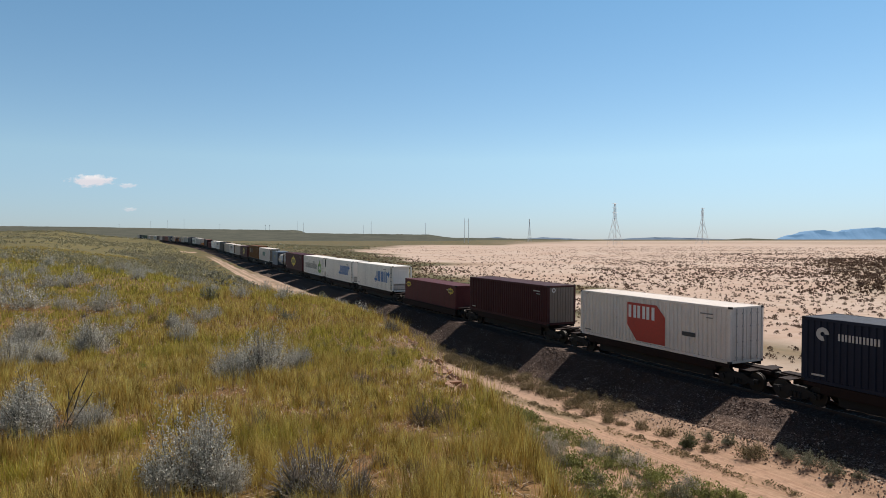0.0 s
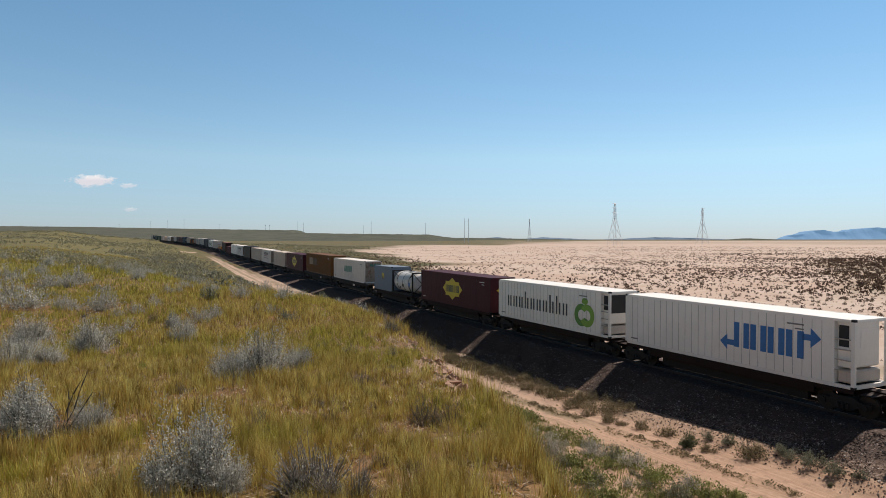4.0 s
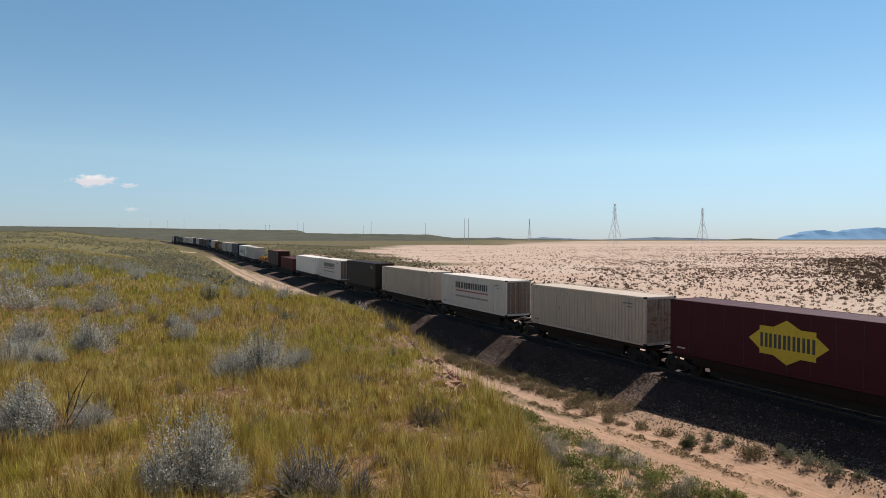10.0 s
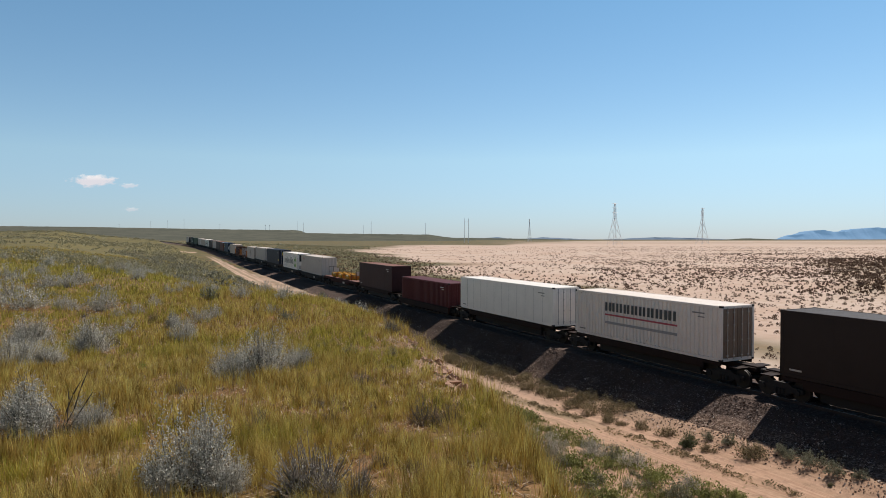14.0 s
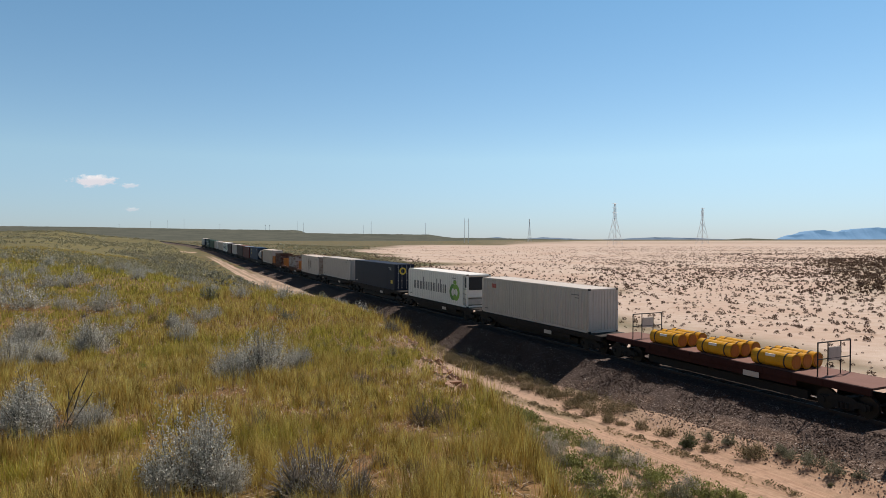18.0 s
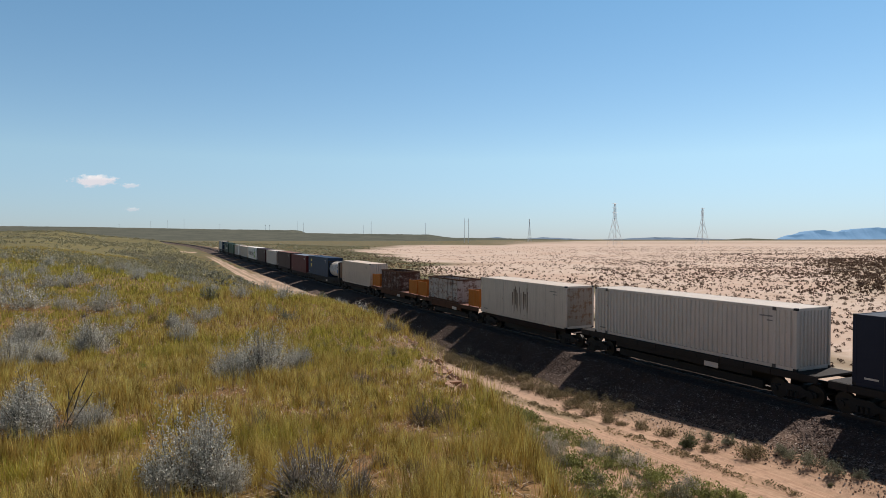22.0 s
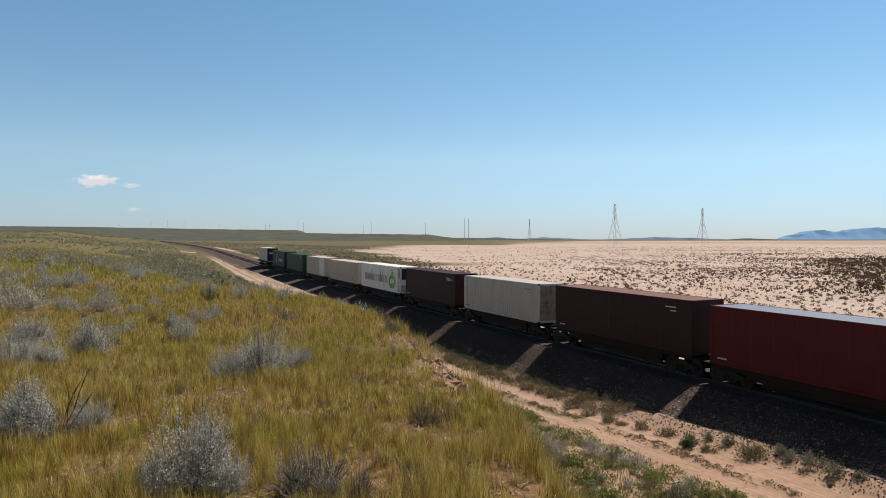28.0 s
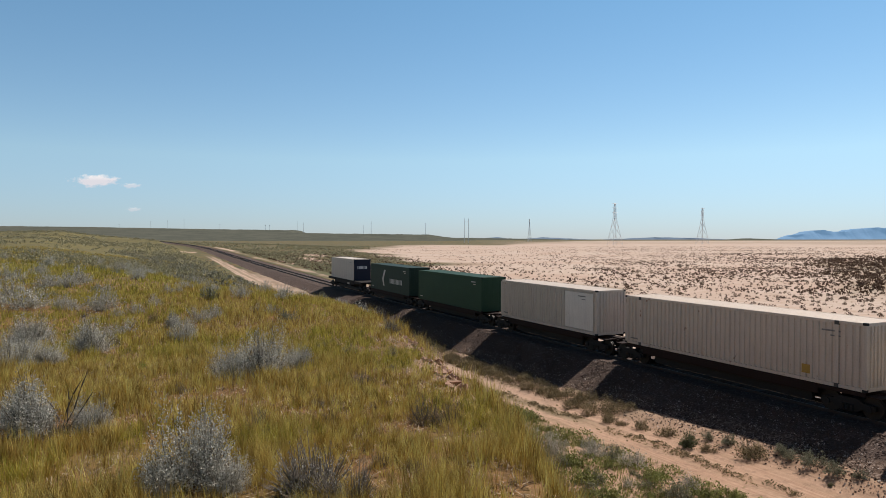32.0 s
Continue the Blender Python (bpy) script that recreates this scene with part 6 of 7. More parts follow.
put_copy(weed, -6.28, 13.6, 0.36, 200, "bright green weed among golden grass")

# dead dark branches standing out of a grey shrub
snag = thing("dead_branch", "bare dark dead branches rising from a grey shrub", "branch")
for k, (lx, lz, bow) in enumerate(((0.34, 0.86, 0.05), (0.26, 0.74, -0.03), (0.40, 0.56, 0.06), (-0.20, 0.50, 0.04), (0.08, 0.62, 0.05))):
    pts = np.array([(0.02 * k, 0, 0), (lx * 0.35 + bow, 0.03, lz * 0.4), (lx * 0.7 + bow * 0.6, 0.02 * k, lz * 0.75), (lx, 0.05, lz)])
    part("branch", stick_mesh("branch", pts[:-1], pts[1:], 0.011, plain_mat("charred_twig", (0.045, 0.035, 0.03), 0.9)), m_twig, snag)
put(snag, -5.28, 8.95, 1.0, 10)

small = random.Random(8)
made = 0
while made < 34:
    r, az = 6 + 22 * small.random(), small.uniform(-0.62, 0.05)
    x, y = r * math.sin(az), r * math.cos(az)
    s, n = along(x, y)
    if n < crest_n(s) - 0.5 and min(math.hypot(x - h[0], y - h[1]) for h in HERO) > 0.7:
        scatter(tw if made % 3 else brown, x, y, small.uniform(0.18, 0.42), "small grey shrub among dry grass" if made % 3 else "small dry brown shrub in the grass", "small hilltop shrubs")
        made += 1

# middling shrubs: the hillside, the verge and the toe of the embankment
lo_grey = [shrub(160 + k, 0.5, 0.50, 150, 8, 0.032, m_greyg, "grey-green low shrub on the hillside") for k in range(3)]
lo_green = [shrub(170 + k, 0.5, 0.42, 150, 8, 0.034, m_greenleaf, "bright green low shrub beside the dirt track") for k in range(2)]
lo_brown = [shrub(180 + k, 0.5, 0.48, 160, 8, 0.032, m_brownleaf, "dry brown shrub at the foot of the embankment", 0.05, 1.0) for k in range(3)]
lo_dark = shrub(190, 0.5, 0.62, 260, 10, 0.032, leaf_mat("dark_green_leaves", (0.05, 0.065, 0.03), (0.10, 0.12, 0.06), (0.17, 0.19, 0.10), tufty=0.3), "dark green bush at the foot of the embankment")


def spot(s, n):
    x, y = plan(s, n)
    return float(x), float(y)


count = 0
while count < 140:
    r, az = 20 + 85 * rnd.random() ** 0.75, rnd.uniform(-0.64, -0.06)
    x, y = r * math.sin(az), r * math.cos(az)
    s, n = along(x, y)
    if n > foot_n(s) - 1.5 or (s < 40 and n > crest_n(s) + 0.3):
        continue
    if vnoise(np.float64(x / 11), np.float64(y / 11), 61) < 0.45 and n < crest_n(s) - 5:
        continue
    scatter(lo_blue if rnd.random() < 0.6 else lo_grey, x, y, rnd.uniform(0.6, 1.5), group="hillside shrubs")
    count += 1
# the verge below the bank: x, y, width
VERGE_GREY = ((2.54, 31.7, 1.0), (2.92, 30.2, 1.05), (3.41, 22.5, 1.1), (4.09, 21.7, 1.25), (3.76, 24.5, 1.0), (3.78, 28.6, 1.24), (4.38, 26.7, 1.3), (4.25, 24.9, 1.21), (6.09, 26.05, 1.4), (6.96, 26.5, 1.0),
              (7.42, 25.2, 1.35), (5.59, 23.1, 0.96), (7.98, 21.7, 1.24), (8.67, 22.7, 0.98), (3.29, 28.8, 0.9), (4.9, 21.95, 0.9), (6.6, 25.6, 0.8), (7.1, 22.6, 0.7))
VERGE_GREEN = ((4.22, 32.7, 1.5), (5.99, 27.95, 1.07), (4.94, 24.9, 1.21), (5.04, 23.3, 1.5), (6.28, 24.65, 0.98), (7.4, 23.7, 1.23), (5.66, 21.55, 1.5), (6.98, 21.75, 0.91), (8.93, 22.15, 1.19), (2.93, 38.3, 1.3),
               (2.31, 40.3, 1.26), (5.12, 29.2, 1.0), (3.7, 35.1, 1.34), (8.2, 24.05, 0.75), (9.71, 22.0, 1.1), (4.6, 30.6, 0.9))
for x, y, w in VERGE_GREY:
    scatter(lo_blue if rnd.random() < 0.45 else lo_grey, x, y, w * 1.3, "grey-green low shrub on the verge beside the dirt track", "verge shrubs")
for x, y, w in VERGE_GREEN:
    scatter(lo_green, x, y, w * 1.3, "", "verge shrubs")
for k in range(64):
    s = 9 + 46 * rnd.random() ** 1.5
    x, y = spot(s, rnd.uniform(float(foot_n(s)) + 0.3, -8.9))
    pick = rnd.random()
    scatter(lo_green if pick < 0.35 else (lo_grey if pick < 0.75 else lo_blue), x, y, rnd.uniform(0.4, 0.8), "small shrub on the verge beside the dirt track", "verge shrubs")
for k in range(38):
    x, y = spot(rnd.uniform(28, 47), rnd.uniform(-5.4, -4.0))
    scatter(lo_brown, x, y, rnd.uniform(0.8, 1.5), "", "embankment shrubs")
for x, y, w in ((8.09, 32.3, 1.34), (8.75, 31.6, 0.95), (9.54, 30.8, 1.3), (10.11, 29.6, 1.4), (11.23, 27.3, 1.1), (12.49, 26.2, 1.7), (12.7, 26.4, 1.3), (7.55, 33.85, 1.2), (7.0, 35.6, 1.36), (8.3, 32.6, 1.0)):
    scatter(lo_brown, x, y, w, "", "embankment shrubs")
for x, y, w in ((12.14, 27.5, 1.1), (13.58, 25.5, 1.2), (13.95, 24.4, 1.3), (14.31, 23.75, 1.25), (14.8, 23.05, 0.9), (13.57, 26.1, 0.95), (14.1, 24.9, 0.9), (11.7, 28.4, 0.9)):
    scatter(lo_grey, x, y, w, "grey-green low shrub at the foot of the embankment", "embankment shrubs", -0.02)
put(lo_dark, 10.56, 28.1, 1.35, 40)
put_copy(lo_dark, 13.82, 23.1, 0.34, 10, "small dark tuft beside the dirt track")
for s, n, k in ((52, -4.4, 1.3), (60, -4.2, 1.1), (86, -4.6, 2.0), (12.6, -3.6, 0.9), (11.2, -4.2, 0.9)):
    x, y = spot(s, n)
    scatter(lo_brown, x, y, k, "", "embankment shrubs")


def clumps(name, xs, ys, ks, leaves, size, mat, label, category, flat=0.55):
    """Many small bushes joined: each a dome of leaf-like faces."""
    rg = np.random.default_rng(77)
    n = len(xs)
    s, nn = along(xs, ys)
    z = ground_z(s, nn)
    az, u = rg.uniform(0, 2 * math.pi, (n, leaves)), rg.uniform(0, 1, (n, leaves))
    el = np.arcsin(rg.uniform(0, 1, (n, leaves)))
    rr = (0.4 + 0.6 * np.sqrt(u)) * ks[:, None] * 0.5
    p = np.stack([xs[:, None] + rr * np.cos(el) * np.cos(az), ys[:, None] + rr * np.cos(el) * np.sin(az), z[:, None] + rr * np.sin(el) * 2 * flat + 0.02], -1).reshape(-1, 3)
    v, f = leaf_faces(rg, p, 1.0)
    k = np.repeat(np.repeat(ks, leaves), 4)[:, None]
    v = np.repeat(p, 4, 0) + (v - np.repeat(p, 4, 0)) * k * size
    return tagged(new(name, mesh_of(name, v, f, mat)), label, category, kind="stuff")


# scrub over the sand plain
n0 = 110000
r = np.sqrt(RG.uniform(45 ** 2, 760 ** 2, n0))
az = RG.uniform(-0.30, 0.66, n0)
x, y = r * np.sin(az), r * np.cos(az)
s, n = along(x, y)
dens = np.interp(r, [45, 90, 200, 260, 340, 760], [0.7, 1.3, 1.1, 0.5, 0.2, 0.05])
dens = dens * (0.25 + 0.75 * sstep(0.30, 0.55, vnoise(x / 16, y / 16, 71)))
dens = dens * (0.22 + 0.78 * sstep(0.05, 0.36, az)) + 1.6 * sstep(0.40, 0.54, az + (vnoise(x / 60, y / 25, 72) - 0.5) * 0.25) * sstep(330, 200, r) * (r > 70)
dens = dens + 0.18 * sstep(0.34, 0.5, az) * sstep(290, 340, r) * sstep(480, 420, r) * sstep(0.40, 0.55, vnoise(x / 300, y / 40, 73))
murk = sstep(0.545, 0.615, x / y + (vnoise(x / 30, y / 30, 35) - 0.5) * 0.10) * sstep(95, 130, y) * sstep(330, 230, y)
dens = (dens + 1.5 * murk) * sstep(10, 16, n)
dens = np.maximum(dens, 0.8 * (n > 11) * sstep(12, -6, x - sand_edge(y)) * sstep(420, 200, r))
keep = RG.uniform(0, 1, n0) < dens * np.where(r < 130, 1.5, 1.15)
grow = 1 + 0.15 * sstep(0.44, 0.54, az + (vnoise(x / 60, y / 25, 72) - 0.5) * 0.2) * (r > 70) * (r < 210) + 0.5 * sstep(0.36, 0.48, az) * sstep(300, 340, r) * sstep(470, 420, r)
grow = grow + 0.45 * murk
near = keep & (r < 130)
far = keep & (r >= 130)
clumps("plain_scrub", x[near], y[near], (0.18 + 0.50 * RG.uniform(0, 1, near.sum()) ** 1.5) * grow[near], 48, 0.19, m_scrub, "dark low bushes dotted over the pale sand plain", "scrub")
clumps("far_plain_scrub", x[far], y[far], RG.uniform(0.30, 0.82, far.sum()) * grow[far], 8, 0.42, m_scrub, "dark low bushes dotted far over the sand plain", "scrub")
# scrub over the far hillside and the green flats
n0 = 26000
r = 58 + 640 * RG.uniform(0, 1, n0) ** 1.25
az = RG.uniform(-0.66, 0.05, n0)
x, y = r * np.sin(az), r * np.cos(az)
s, n = along(x, y)
keep = ((n < foot_n(s) - 1) | (n > 12)) & ((n < 0) | (x < sand_edge(y) - 4)) & (RG.uniform(0, 1, n0) < np.where(n < 0, 0.05 + 0.42 * (1 + 0.6 * sstep(170, 300, r)) * sstep(0.44, 0.66, vnoise(x / 14, y / 14, 75)), 0.10 + 0.6 * sstep(0.35, 0.65, vnoise(x / 22, y / 40, 76))))
m_hillside = leaf_mat("hillside_leaves", (0.21, 0.19, 0.095), (0.33, 0.30, 0.17), (0.44, 0.405, 0.27), tufty=0.3)
close = keep & (r < 165)
clumps("near_hillside_scrub", x[close], y[close], RG.uniform(0.45, 1.2, close.sum()), 40, 0.14, m_hillside, "grey-green scrub over the hillside", "scrub")
keep = keep & ~close
clumps("hillside_scrub", x[keep], y[keep], RG.uniform(0.5, 1.25, keep.sum()) * (1 + r[keep] / 600), 12, 0.28, m_hillside, "grey-green scrub over the far hillside", "scrub")
n0 = 900
s = 40 + 190 * RG.uniform(0, 1, n0) ** 1.2
n = foot_n(s) + 1.2 + (crest_n(s) - 6 - foot_n(s)) * RG.uniform(0, 1, n0)
x, y = plan(s, n)
clumps("slope_scrub", x, y, 0.4 + 1.3 * RG.uniform(0, 1, n0) ** 2, 44, 0.145, leaf_mat("slope_leaves", (0.14, 0.13, 0.08), (0.27, 0.25, 0.165), (0.43, 0.41, 0.31), tufty=0.3), "dark green scrub on the slope above the dirt track", "scrub")
n0 = 520
s = RG.uniform(5, 64, n0)
n = RG.uniform(-14.4, -8.7, n0)
keep = n > foot_n(s) - 0.8
x, y = plan(s[keep], n[keep])
clumps("verge_scrub", x, y, RG.uniform(0.35, 1.05, len(x)), 80, 0.09, m_greenleaf, "green low scrub crowding the verge below the bank", "scrub", 0.45)
n0 = 430
s = 26 + 40 * RG.uniform(0, 1, n0) ** 1.2
x, y = plan(s, RG.uniform(-0.85, 0.85, n0) - 4.7)
clumps("embankment_scrub", x, y, RG.uniform(0.4, 1.05, n0), 105, 0.065, m_brownleaf, "dry brown scrub along the foot of the embankment", "scrub", 0.5)
# tufts on the crown of the dirt track and the verge
n0 = 5500
s = RG.uniform(4, 90, n0)
n = np.where(RG.uniform(0, 1, n0) < 0.45, road_mid(s) + RG.normal(0, 0.24, n0), RG.uniform(-13.8, -8.6, n0))
x, y = plan(s, n)
keep = vnoise(x / 0.9, y / 0.9, 81) > 0.42
clumps("verge_tufts", x[keep], y[keep], RG.uniform(0.05, 0.17, keep.sum()), 9, 0.30, leaf_mat("track_tuft", (0.15, 0.115, 0.05), (0.27, 0.215, 0.10), (0.40, 0.32, 0.17)), "small green tufts on the verge and between the wheel tracks", "grass", 0.4)


# dry tufts along the crown of the dirt track
n0 = 420
s = RG.uniform(9, 75, n0)
n = road_mid(s) + 0.15 + RG.normal(0, 0.16, n0)
x, y = plan(s, n)
keep = vnoise(s / 1.6, s * 0, 82) > 0.42
clumps("crown_tufts", x[keep], y[keep], RG.uniform(0.16, 0.50, keep.sum()), 46, 0.13, m_brownleaf, "dry brown tufts along the crown of the dirt track", "grass", 0.3)

# litter of dead stalks and twigs on the bare ground of the hilltop
n0 = 30000
r = np.sqrt(RG.uniform(4.5 ** 2, 24 ** 2, n0))
az = RG.uniform(-0.66, 0.22, n0)
x, y = r * np.sin(az), r * np.cos(az)
s, n = along(x, y)
keep = (n < crest_n(s)) & (vnoise(x / 1.2, y / 1.2, 59) > 0.15)
x, y = x[keep], y[keep]
z = ground_z(s[keep], n[keep])
a = RG.uniform(0, 6.28, len(x))
ln, wd = RG.uniform(0.03, 0.18, len(x)), RG.uniform(0.004, 0.011, len(x))
ux, uy = np.cos(a), np.sin(a)
lift = RG.uniform(0.0, 0.06, len(x))
v = np.stack([np.stack([x - ux * ln / 2 - uy * wd, y - uy * ln / 2 + ux * wd, z + 0.012], -1), np.stack([x - ux * ln / 2 + uy * wd, y - uy * ln / 2 - ux * wd, z + 0.012], -1),
              np.stack([x + ux * ln / 2 + uy * wd * 0.5, y + uy * ln / 2 - ux * wd * 0.5, z + 0.02 + lift], -1), np.stack([x + ux * ln / 2 - uy * wd * 0.5, y + uy * ln / 2 + ux * wd * 0.5, z + 0.02 + lift], -1)], 1)
tagged(new("ground_litter", mesh_of("ground_litter", v.reshape(-1, 3), np.arange(len(x) * 4).reshape(-1, 4), leaf_mat("dead_stalk", (0.09, 0.06, 0.04), (0.28, 0.20, 0.12), (0.55, 0.46, 0.33), patch=0.1))),
       "dead stalks and twigs strewn over bare soil", "litter", kind="stuff")


# loose stones on the embankment and the bank
def stones(name, xs, ys, zs, sizes, mat, label):
    rg = np.random.default_rng(91)
    n = len(xs)
    o = np.array([(1, 0, 0), (-1, 0, 0), (0, 1, 0), (0, -1, 0), (0, 0, 1), (0, 0, -1)], float)
    v = o[None] * sizes[:, None, None] * rg.uniform(0.5, 1.2, (n, 6, 1)) + rg.normal(0, 0.25, (n, 6, 3)) * sizes[:, None, None]
    a = rg.uniform(0, 6.28, n)
    ca, sa_ = np.cos(a)[:, None], np.sin(a)[:, None]
    vx, vy = v[..., 0] * ca - v[..., 1] * sa_, v[..., 0] * sa_ + v[..., 1] * ca
    v = np.stack([vx + xs[:, None], vy + ys[:, None], v[..., 2] * 0.8 + zs[:, None]], -1).reshape(-1, 3)
    f = np.array([(0, 2, 4), (2, 1, 4), (1, 3, 4), (3, 0, 4), (2, 0, 5), (1, 2, 5), (3, 1, 5), (0, 3, 5)])
    f = (f[None] + (np.arange(n) * 6)[:, None, None]).reshape(-1, 3)
    return tagged(new(name, mesh_of(name, v, f, mat)), label, "stones", kind="stuff")


m_lstone, nt, b = material("ballast_stone")
r1 = island(nt)
nt.links.new(mixed(nt, noise_of(nt, world_pos(nt), 30, 3, 0.6), ramp(nt, r1, (0.0, (0.071, 0.052, 0.045)), (0.5, (0.105, 0.076, 0.065)), (0.85, (0.151, 0.113, 0.097)), (1.0, (0.58, 0.51, 0.47))), (0.097, 0.069, 0.058)), b.inputs["Base Color"])
b.inputs["Roughness"].default_value = 0.9
b.inputs["Specular IOR Level"].default_value = 0.1
m_spill, nt, b = material("spilled_stone")
nt.links.new(ramp(nt, island(nt), (0.0, (0.05, 0.034, 0.026)), (0.5, (0.17, 0.12, 0.092)), (0.8, (0.32, 0.25, 0.205)), (1.0, (0.60, 0.53, 0.48))), b.inputs["Base Color"])
b.inputs["Roughness"].default_value = 0.95
b.inputs["Specular IOR Level"].default_value = 0.1
n0 = 40000
s = 4 + 76 * RG.uniform(0, 1, n0) ** 1.4
n = RG.uniform(-5.2, -0.75, n0)
x, y = plan(s, n)
slope = (-1.0 - n) / (-1.0 - TOE_N + 0.25)
z = grade(s) + np.where(n > -1.0, -0.175, -0.175 + (toe_z(s) - 0.06 + 0.175) * slope)
z = np.where(n < TOE_N - 0.15, ground_z(s, n), z)
keep = RG.uniform(0, 1, n0) < np.interp(n, [-5.2, -4.4, -3.6, -2.9], [0.10, 0.32, 0.8, 1.0])
low = keep & (n < -2.6 + (vnoise(x / 0.9, y / 0.9, 34) - 0.5))
high = keep & ~low
stones("ballast_stones", x[high], y[high], z[high] + 0.03, RG.uniform(0.022, 0.058, high.sum()), m_lstone, "loose dark reddish crushed stones on the embankment")
stones("spilled_stones", x[low], y[low], z[low] + 0.02, RG.uniform(0.018, 0.055, low.sum()), m_spill, "brown and grey stones spilled at the embankment's foot")
n0 = 2200
s = RG.uniform(4, 40, n0)
t = RG.uniform(0.0, 1.0, n0)
n = foot_n(s) + (crest_n(s) - foot_n(s)) * t
x, y = plan(s, n)
stones("bank_stones", x, y, ground_z(s, n) + 0.02, RG.uniform(0.03, 0.13, n0) ** 1.1, plain_mat("bank_stone", (0.42, 0.27, 0.17), 0.9, 0, 0.4, 6), "crumbled reddish rock on the cut bank")

# broken rock along the lip of the bank
n0 = 520
s = RG.uniform(10.3, 17.5, n0)
t = RG.uniform(0.72, 1.06, n0)
n = foot_n(s) + (crest_n(s) - foot_n(s)) * t
x, y = plan(s, n)
stones("lip_rocks", x, y, ground_z(s, n) + 0.03, 0.025 + 0.11 * RG.uniform(0, 1, n0) ** 2.2, plain_mat("lip_rock", (0.42, 0.25, 0.17), 0.9, 0, 0.45, 5), "broken pinkish rock along the lip of the bank")

# ---------------------------------------------------------------- power line pylons
m_pylon = plain_mat("pylon_steel", (0.60, 0.60, 0.61), 0.6, 0.3, 0.15, 2)


def pylon(x, y, high, base, th=0.3, label="grey steel lattice pylon standing on the plain"):
    ob = thing("pylon", label, "pylon", "pylons")
    lev = [(0.0, base), (0.22, base * 0.72), (0.42, base * 0.47), (0.60, base * 0.26), (0.76, base * 0.17), (0.90, base * 0.14), (1.0, base * 0.09)]
    for sx in (-1, 1):
        for sy in (-1, 1):
            bm = bmesh.new()
            for (a, wa), (b_, wb) in zip(lev, lev[1:]):
                cyl(bm, (sx * wa / 2, sy * wa / 2, a * high), (sx * wb / 2, sy * wb / 2, b_ * high), th * 0.6, 4)
            part("leg", bm, m_pylon, ob)
    for (a, wa), (b_, wb) in zip(lev, lev[1:]):
        for sg in (-1, 1):
            for q in (-1, 1):
                part("brace", cyl(bmesh.new(), (sg * wa / 2, q * wa / 2, a * high), (sg * wb / 2, -q * wb / 2, b_ * high), th * 0.4, 4), m_pylon, ob)
                part("brace", cyl(bmesh.new(), (q * wa / 2, sg * wa / 2, a * high), (-q * wb / 2, sg * wb / 2, b_ * high), th * 0.4, 4), m_pylon, ob)
            part("girt", cyl(bmesh.new(), (-wb / 2, sg * wb / 2, b_ * high), (wb / 2, sg * wb / 2, b_ * high), th * 0.4, 4), m_pylon, ob)
    for fz in (0.78, 0.89, 0.99):
        part("crossarm", cyl(cyl(bmesh.new(), (-base * 0.28, 0, fz * high), (base * 0.28, 0, fz * high), th * 0.7, 4), (-base * 0.28, 0, fz * high), (0, 0, fz * high + 1.6), th * 0.4, 4), m_pylon, ob)
    ob.matrix_basis = pose(x, y, ground_at(x, y) - 0.3, 0, 0, 20)
    return ob


def pole_pair(x, y, z, high, gap=9.0, single=False):
    ob = thing("power_pole", "tall thin power pole far across the scrub plain" if single else "pair of tall power poles far across the scrub plain", "power pole", "power poles")
    for sx in ((0,) if single else (-1, 1)):
        part("pole", cyl(bmesh.new(), (sx * gap / 2, 0, 0), (sx * gap / 2, 0, high), 0.6 if single else 0.5, 8, 0.35), m_pylon, ob)
    for fz in (0.96, 0.84) if single else (0.86,):
        part("crossarm", cyl(bmesh.new(), (-gap * 0.5, 0, high * fz), (gap * 0.5, 0, high * fz), 0.3, 6), m_pylon, ob)
    ob.matrix_basis = pose(x, y, z)
    return ob


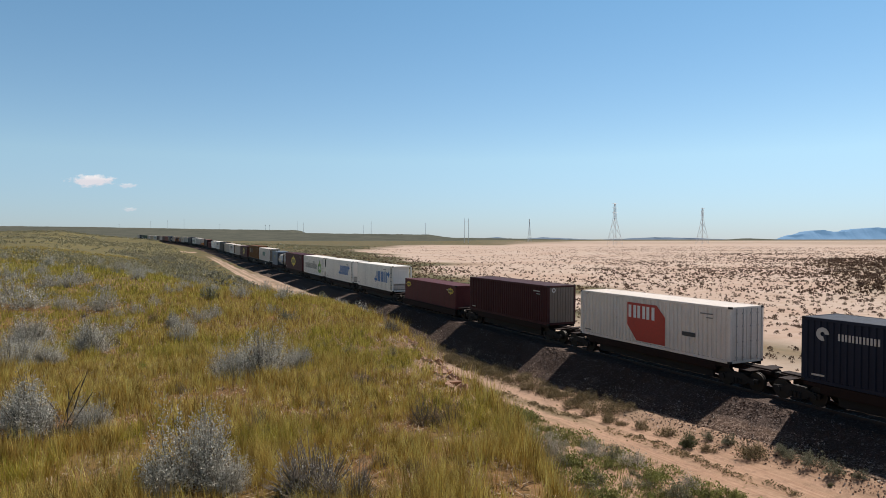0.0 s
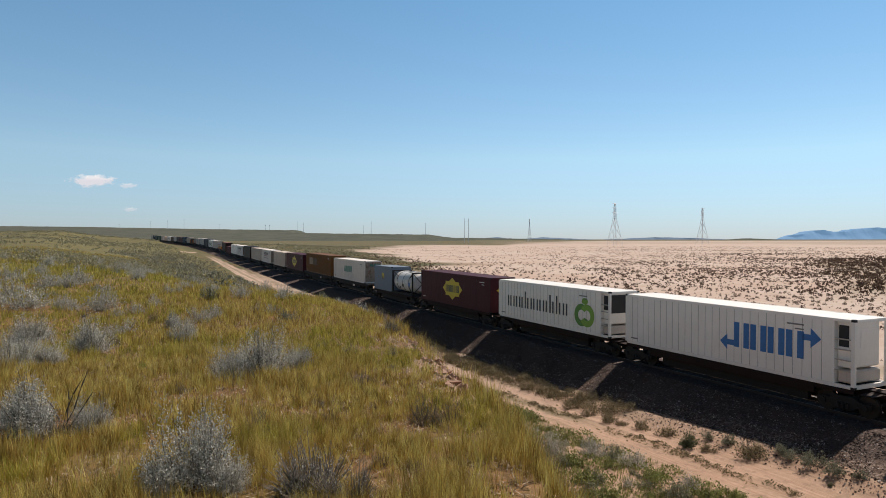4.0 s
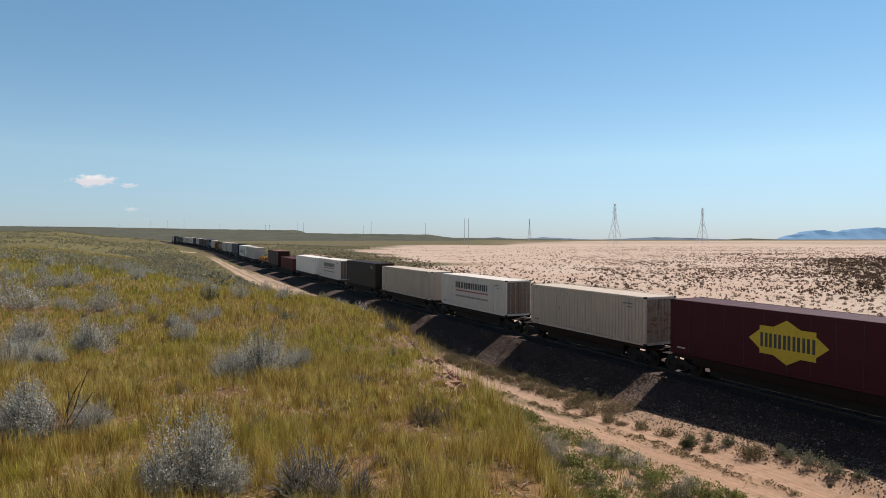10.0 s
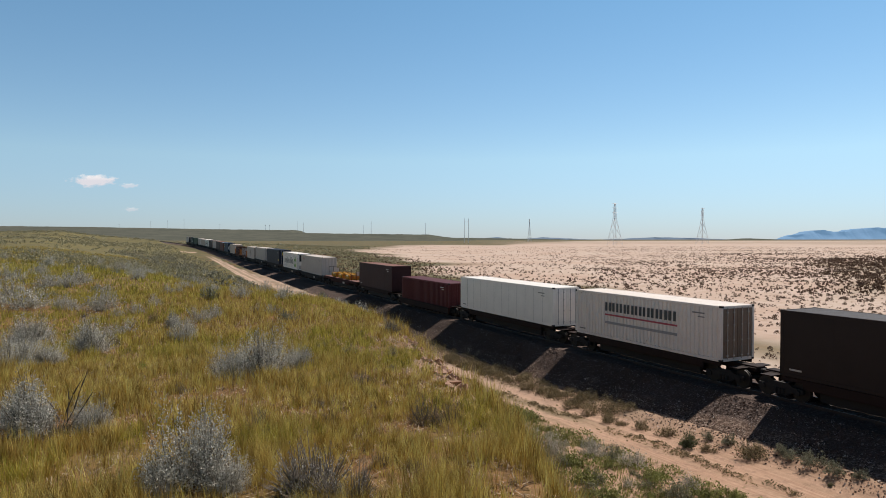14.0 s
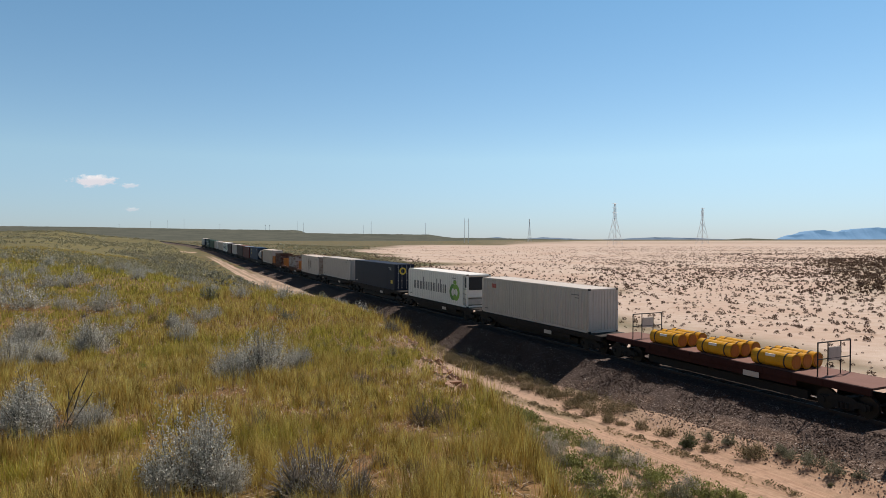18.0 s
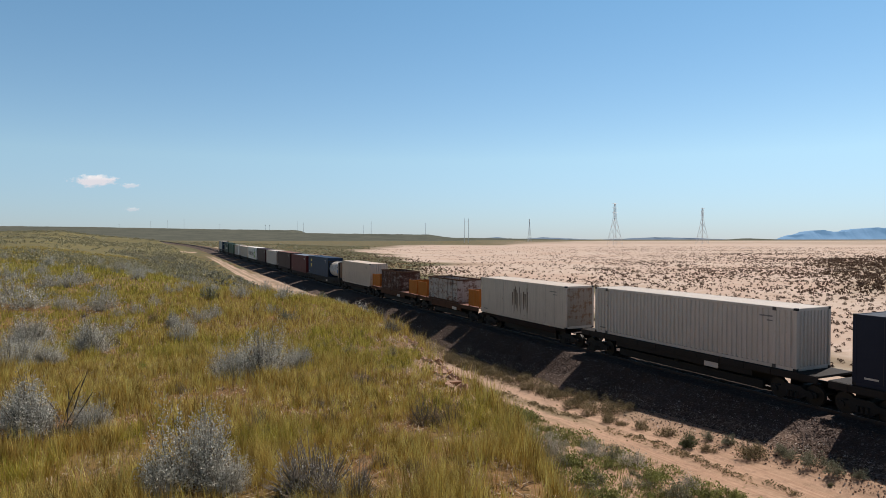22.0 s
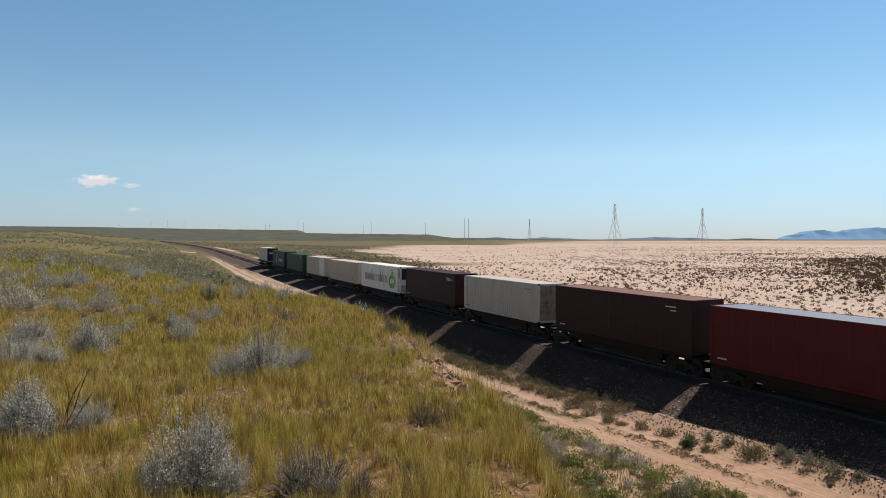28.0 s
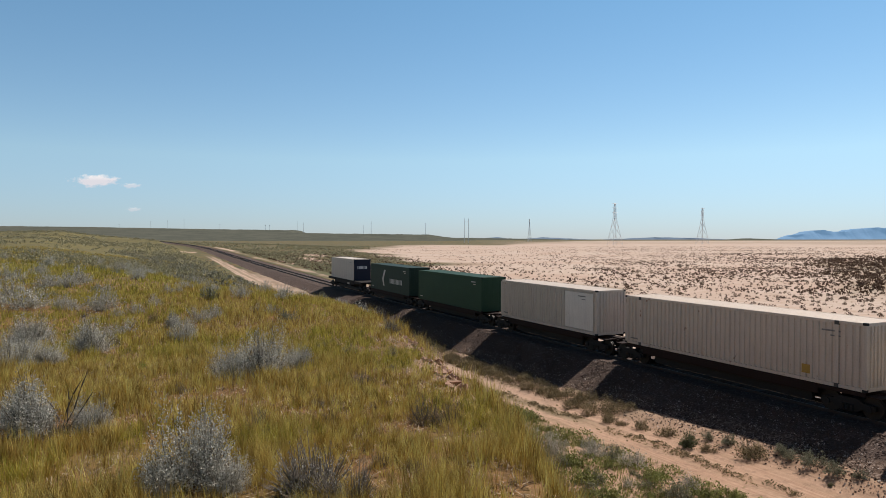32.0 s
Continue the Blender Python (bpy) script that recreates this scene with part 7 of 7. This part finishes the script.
for px, top, d, base in ((1088, 360, 860, 15.0), (1243, 368, 960, 13.5), (937, 388, 1700, 9.0)):
    x, y = (px - 784) / 1153 * d, d
    pylon(x, y, CAM_H + (423.8 - top) / 1153 * d - ground_at(x, y), base, min(0.27 * d / 900, 0.30))
for px, top, d, foot in ((825.5, 387, 1300, 0), (657, 392, 2480, 414.6), (643, 398, 2480, 414.4), (753, 395, 2480, 416), (537, 394, 2480, 413.4), (527, 392.5, 3280, 410), (477, 398, 3280, 407.6), (470, 398, 3280, 407.4),
                         (389, 397, 3280, 406.6), (326, 388, 3280, 405.6), (297, 390.5, 3280, 405), (267, 391, 3280, 404.4), (211, 397, 3280, 403.4)):
    x, y = (px - 784) / 1153 * d, d
    foot_z = CAM_H + (423.8 - foot) / 1153 * d if foot else ground_at(x, y) - 0.5
    pole_pair(x, y, foot_z, CAM_H + (423.8 - top) / 1153 * d - foot_z, 6.0 if foot else 8.5, bool(foot))

# ---------------------------------------------------------------- sleepers
bm = box(bmesh.new(), -0.12, 0.12, -1.25, 1.25, -0.11, 0.11, 0.02)
sl = bpy.data.meshes.new("sleeper")
bm.to_mesh(sl)
bm.free()
sl.materials.append(m_sleeper)
for k in range(230):
    s = -8 + k * 0.68
    x, y = plan(s, HALF_W)
    o = new("sleeper", sl)
    o.parent = line_ob
    o.matrix_basis = pose(float(x), float(y), float(grade(s)) - 0.275, 0, 0, math.degrees(float(heading(s))) + 90)
s = -8 + 230 * 0.68 + np.arange(900) * 0.68
x, y = plan(s, HALF_W)
th = heading(s)
cs, sn_ = np.cos(th), np.sin(th)
corner = []
for du in (-0.12, 0.12):
    for dv in (-1.25, 1.25):
        for dz in (-0.38, -0.165):
            corner.append(np.stack([x - sn_ * du + cs * dv, y + cs * du + sn_ * dv, grade(s) + dz], -1))
v = np.stack(corner, 1).reshape(-1, 3)
q = np.array([(0, 1, 3, 2), (4, 6, 7, 5), (0, 4, 5, 1), (2, 3, 7, 6), (1, 5, 7, 3)])
f = (q[None] + (np.arange(900) * 8)[:, None, None]).reshape(-1, 4)
tagged(part("far_sleepers", mesh_of("far_sleepers", v, f, m_sleeper), m_sleeper, line_ob), kind="stuff")


# ---------------------------------------------------------------- what moves
def train_pose(s, z, across, turn=0.0):
    """On the line at s, facing the way the train runs (towards smaller s)."""
    x, y = plan(s, HALF_W + across)
    return pose(float(x), float(y), float(grade(s)) + z, 0, math.degrees(math.atan(float(steepness(s)))), math.degrees(float(heading(s))) - 90 + turn)


def motions():
    times = [i * 2.0 for i in range(17)]
    for ob, s0, z, across, turn in RIDERS:
        walk(ob, [(t, train_pose(s0 - gone(t), z, across, turn)) for t in times])
    for c, x, y, z in CLOUDS:
        sc = c.scale.copy()
        walk(c, [(t, pose(x + (t - 16) * 0.9, y, z)) for t in (0.0, 32.0)])
        c.scale = sc


motions()
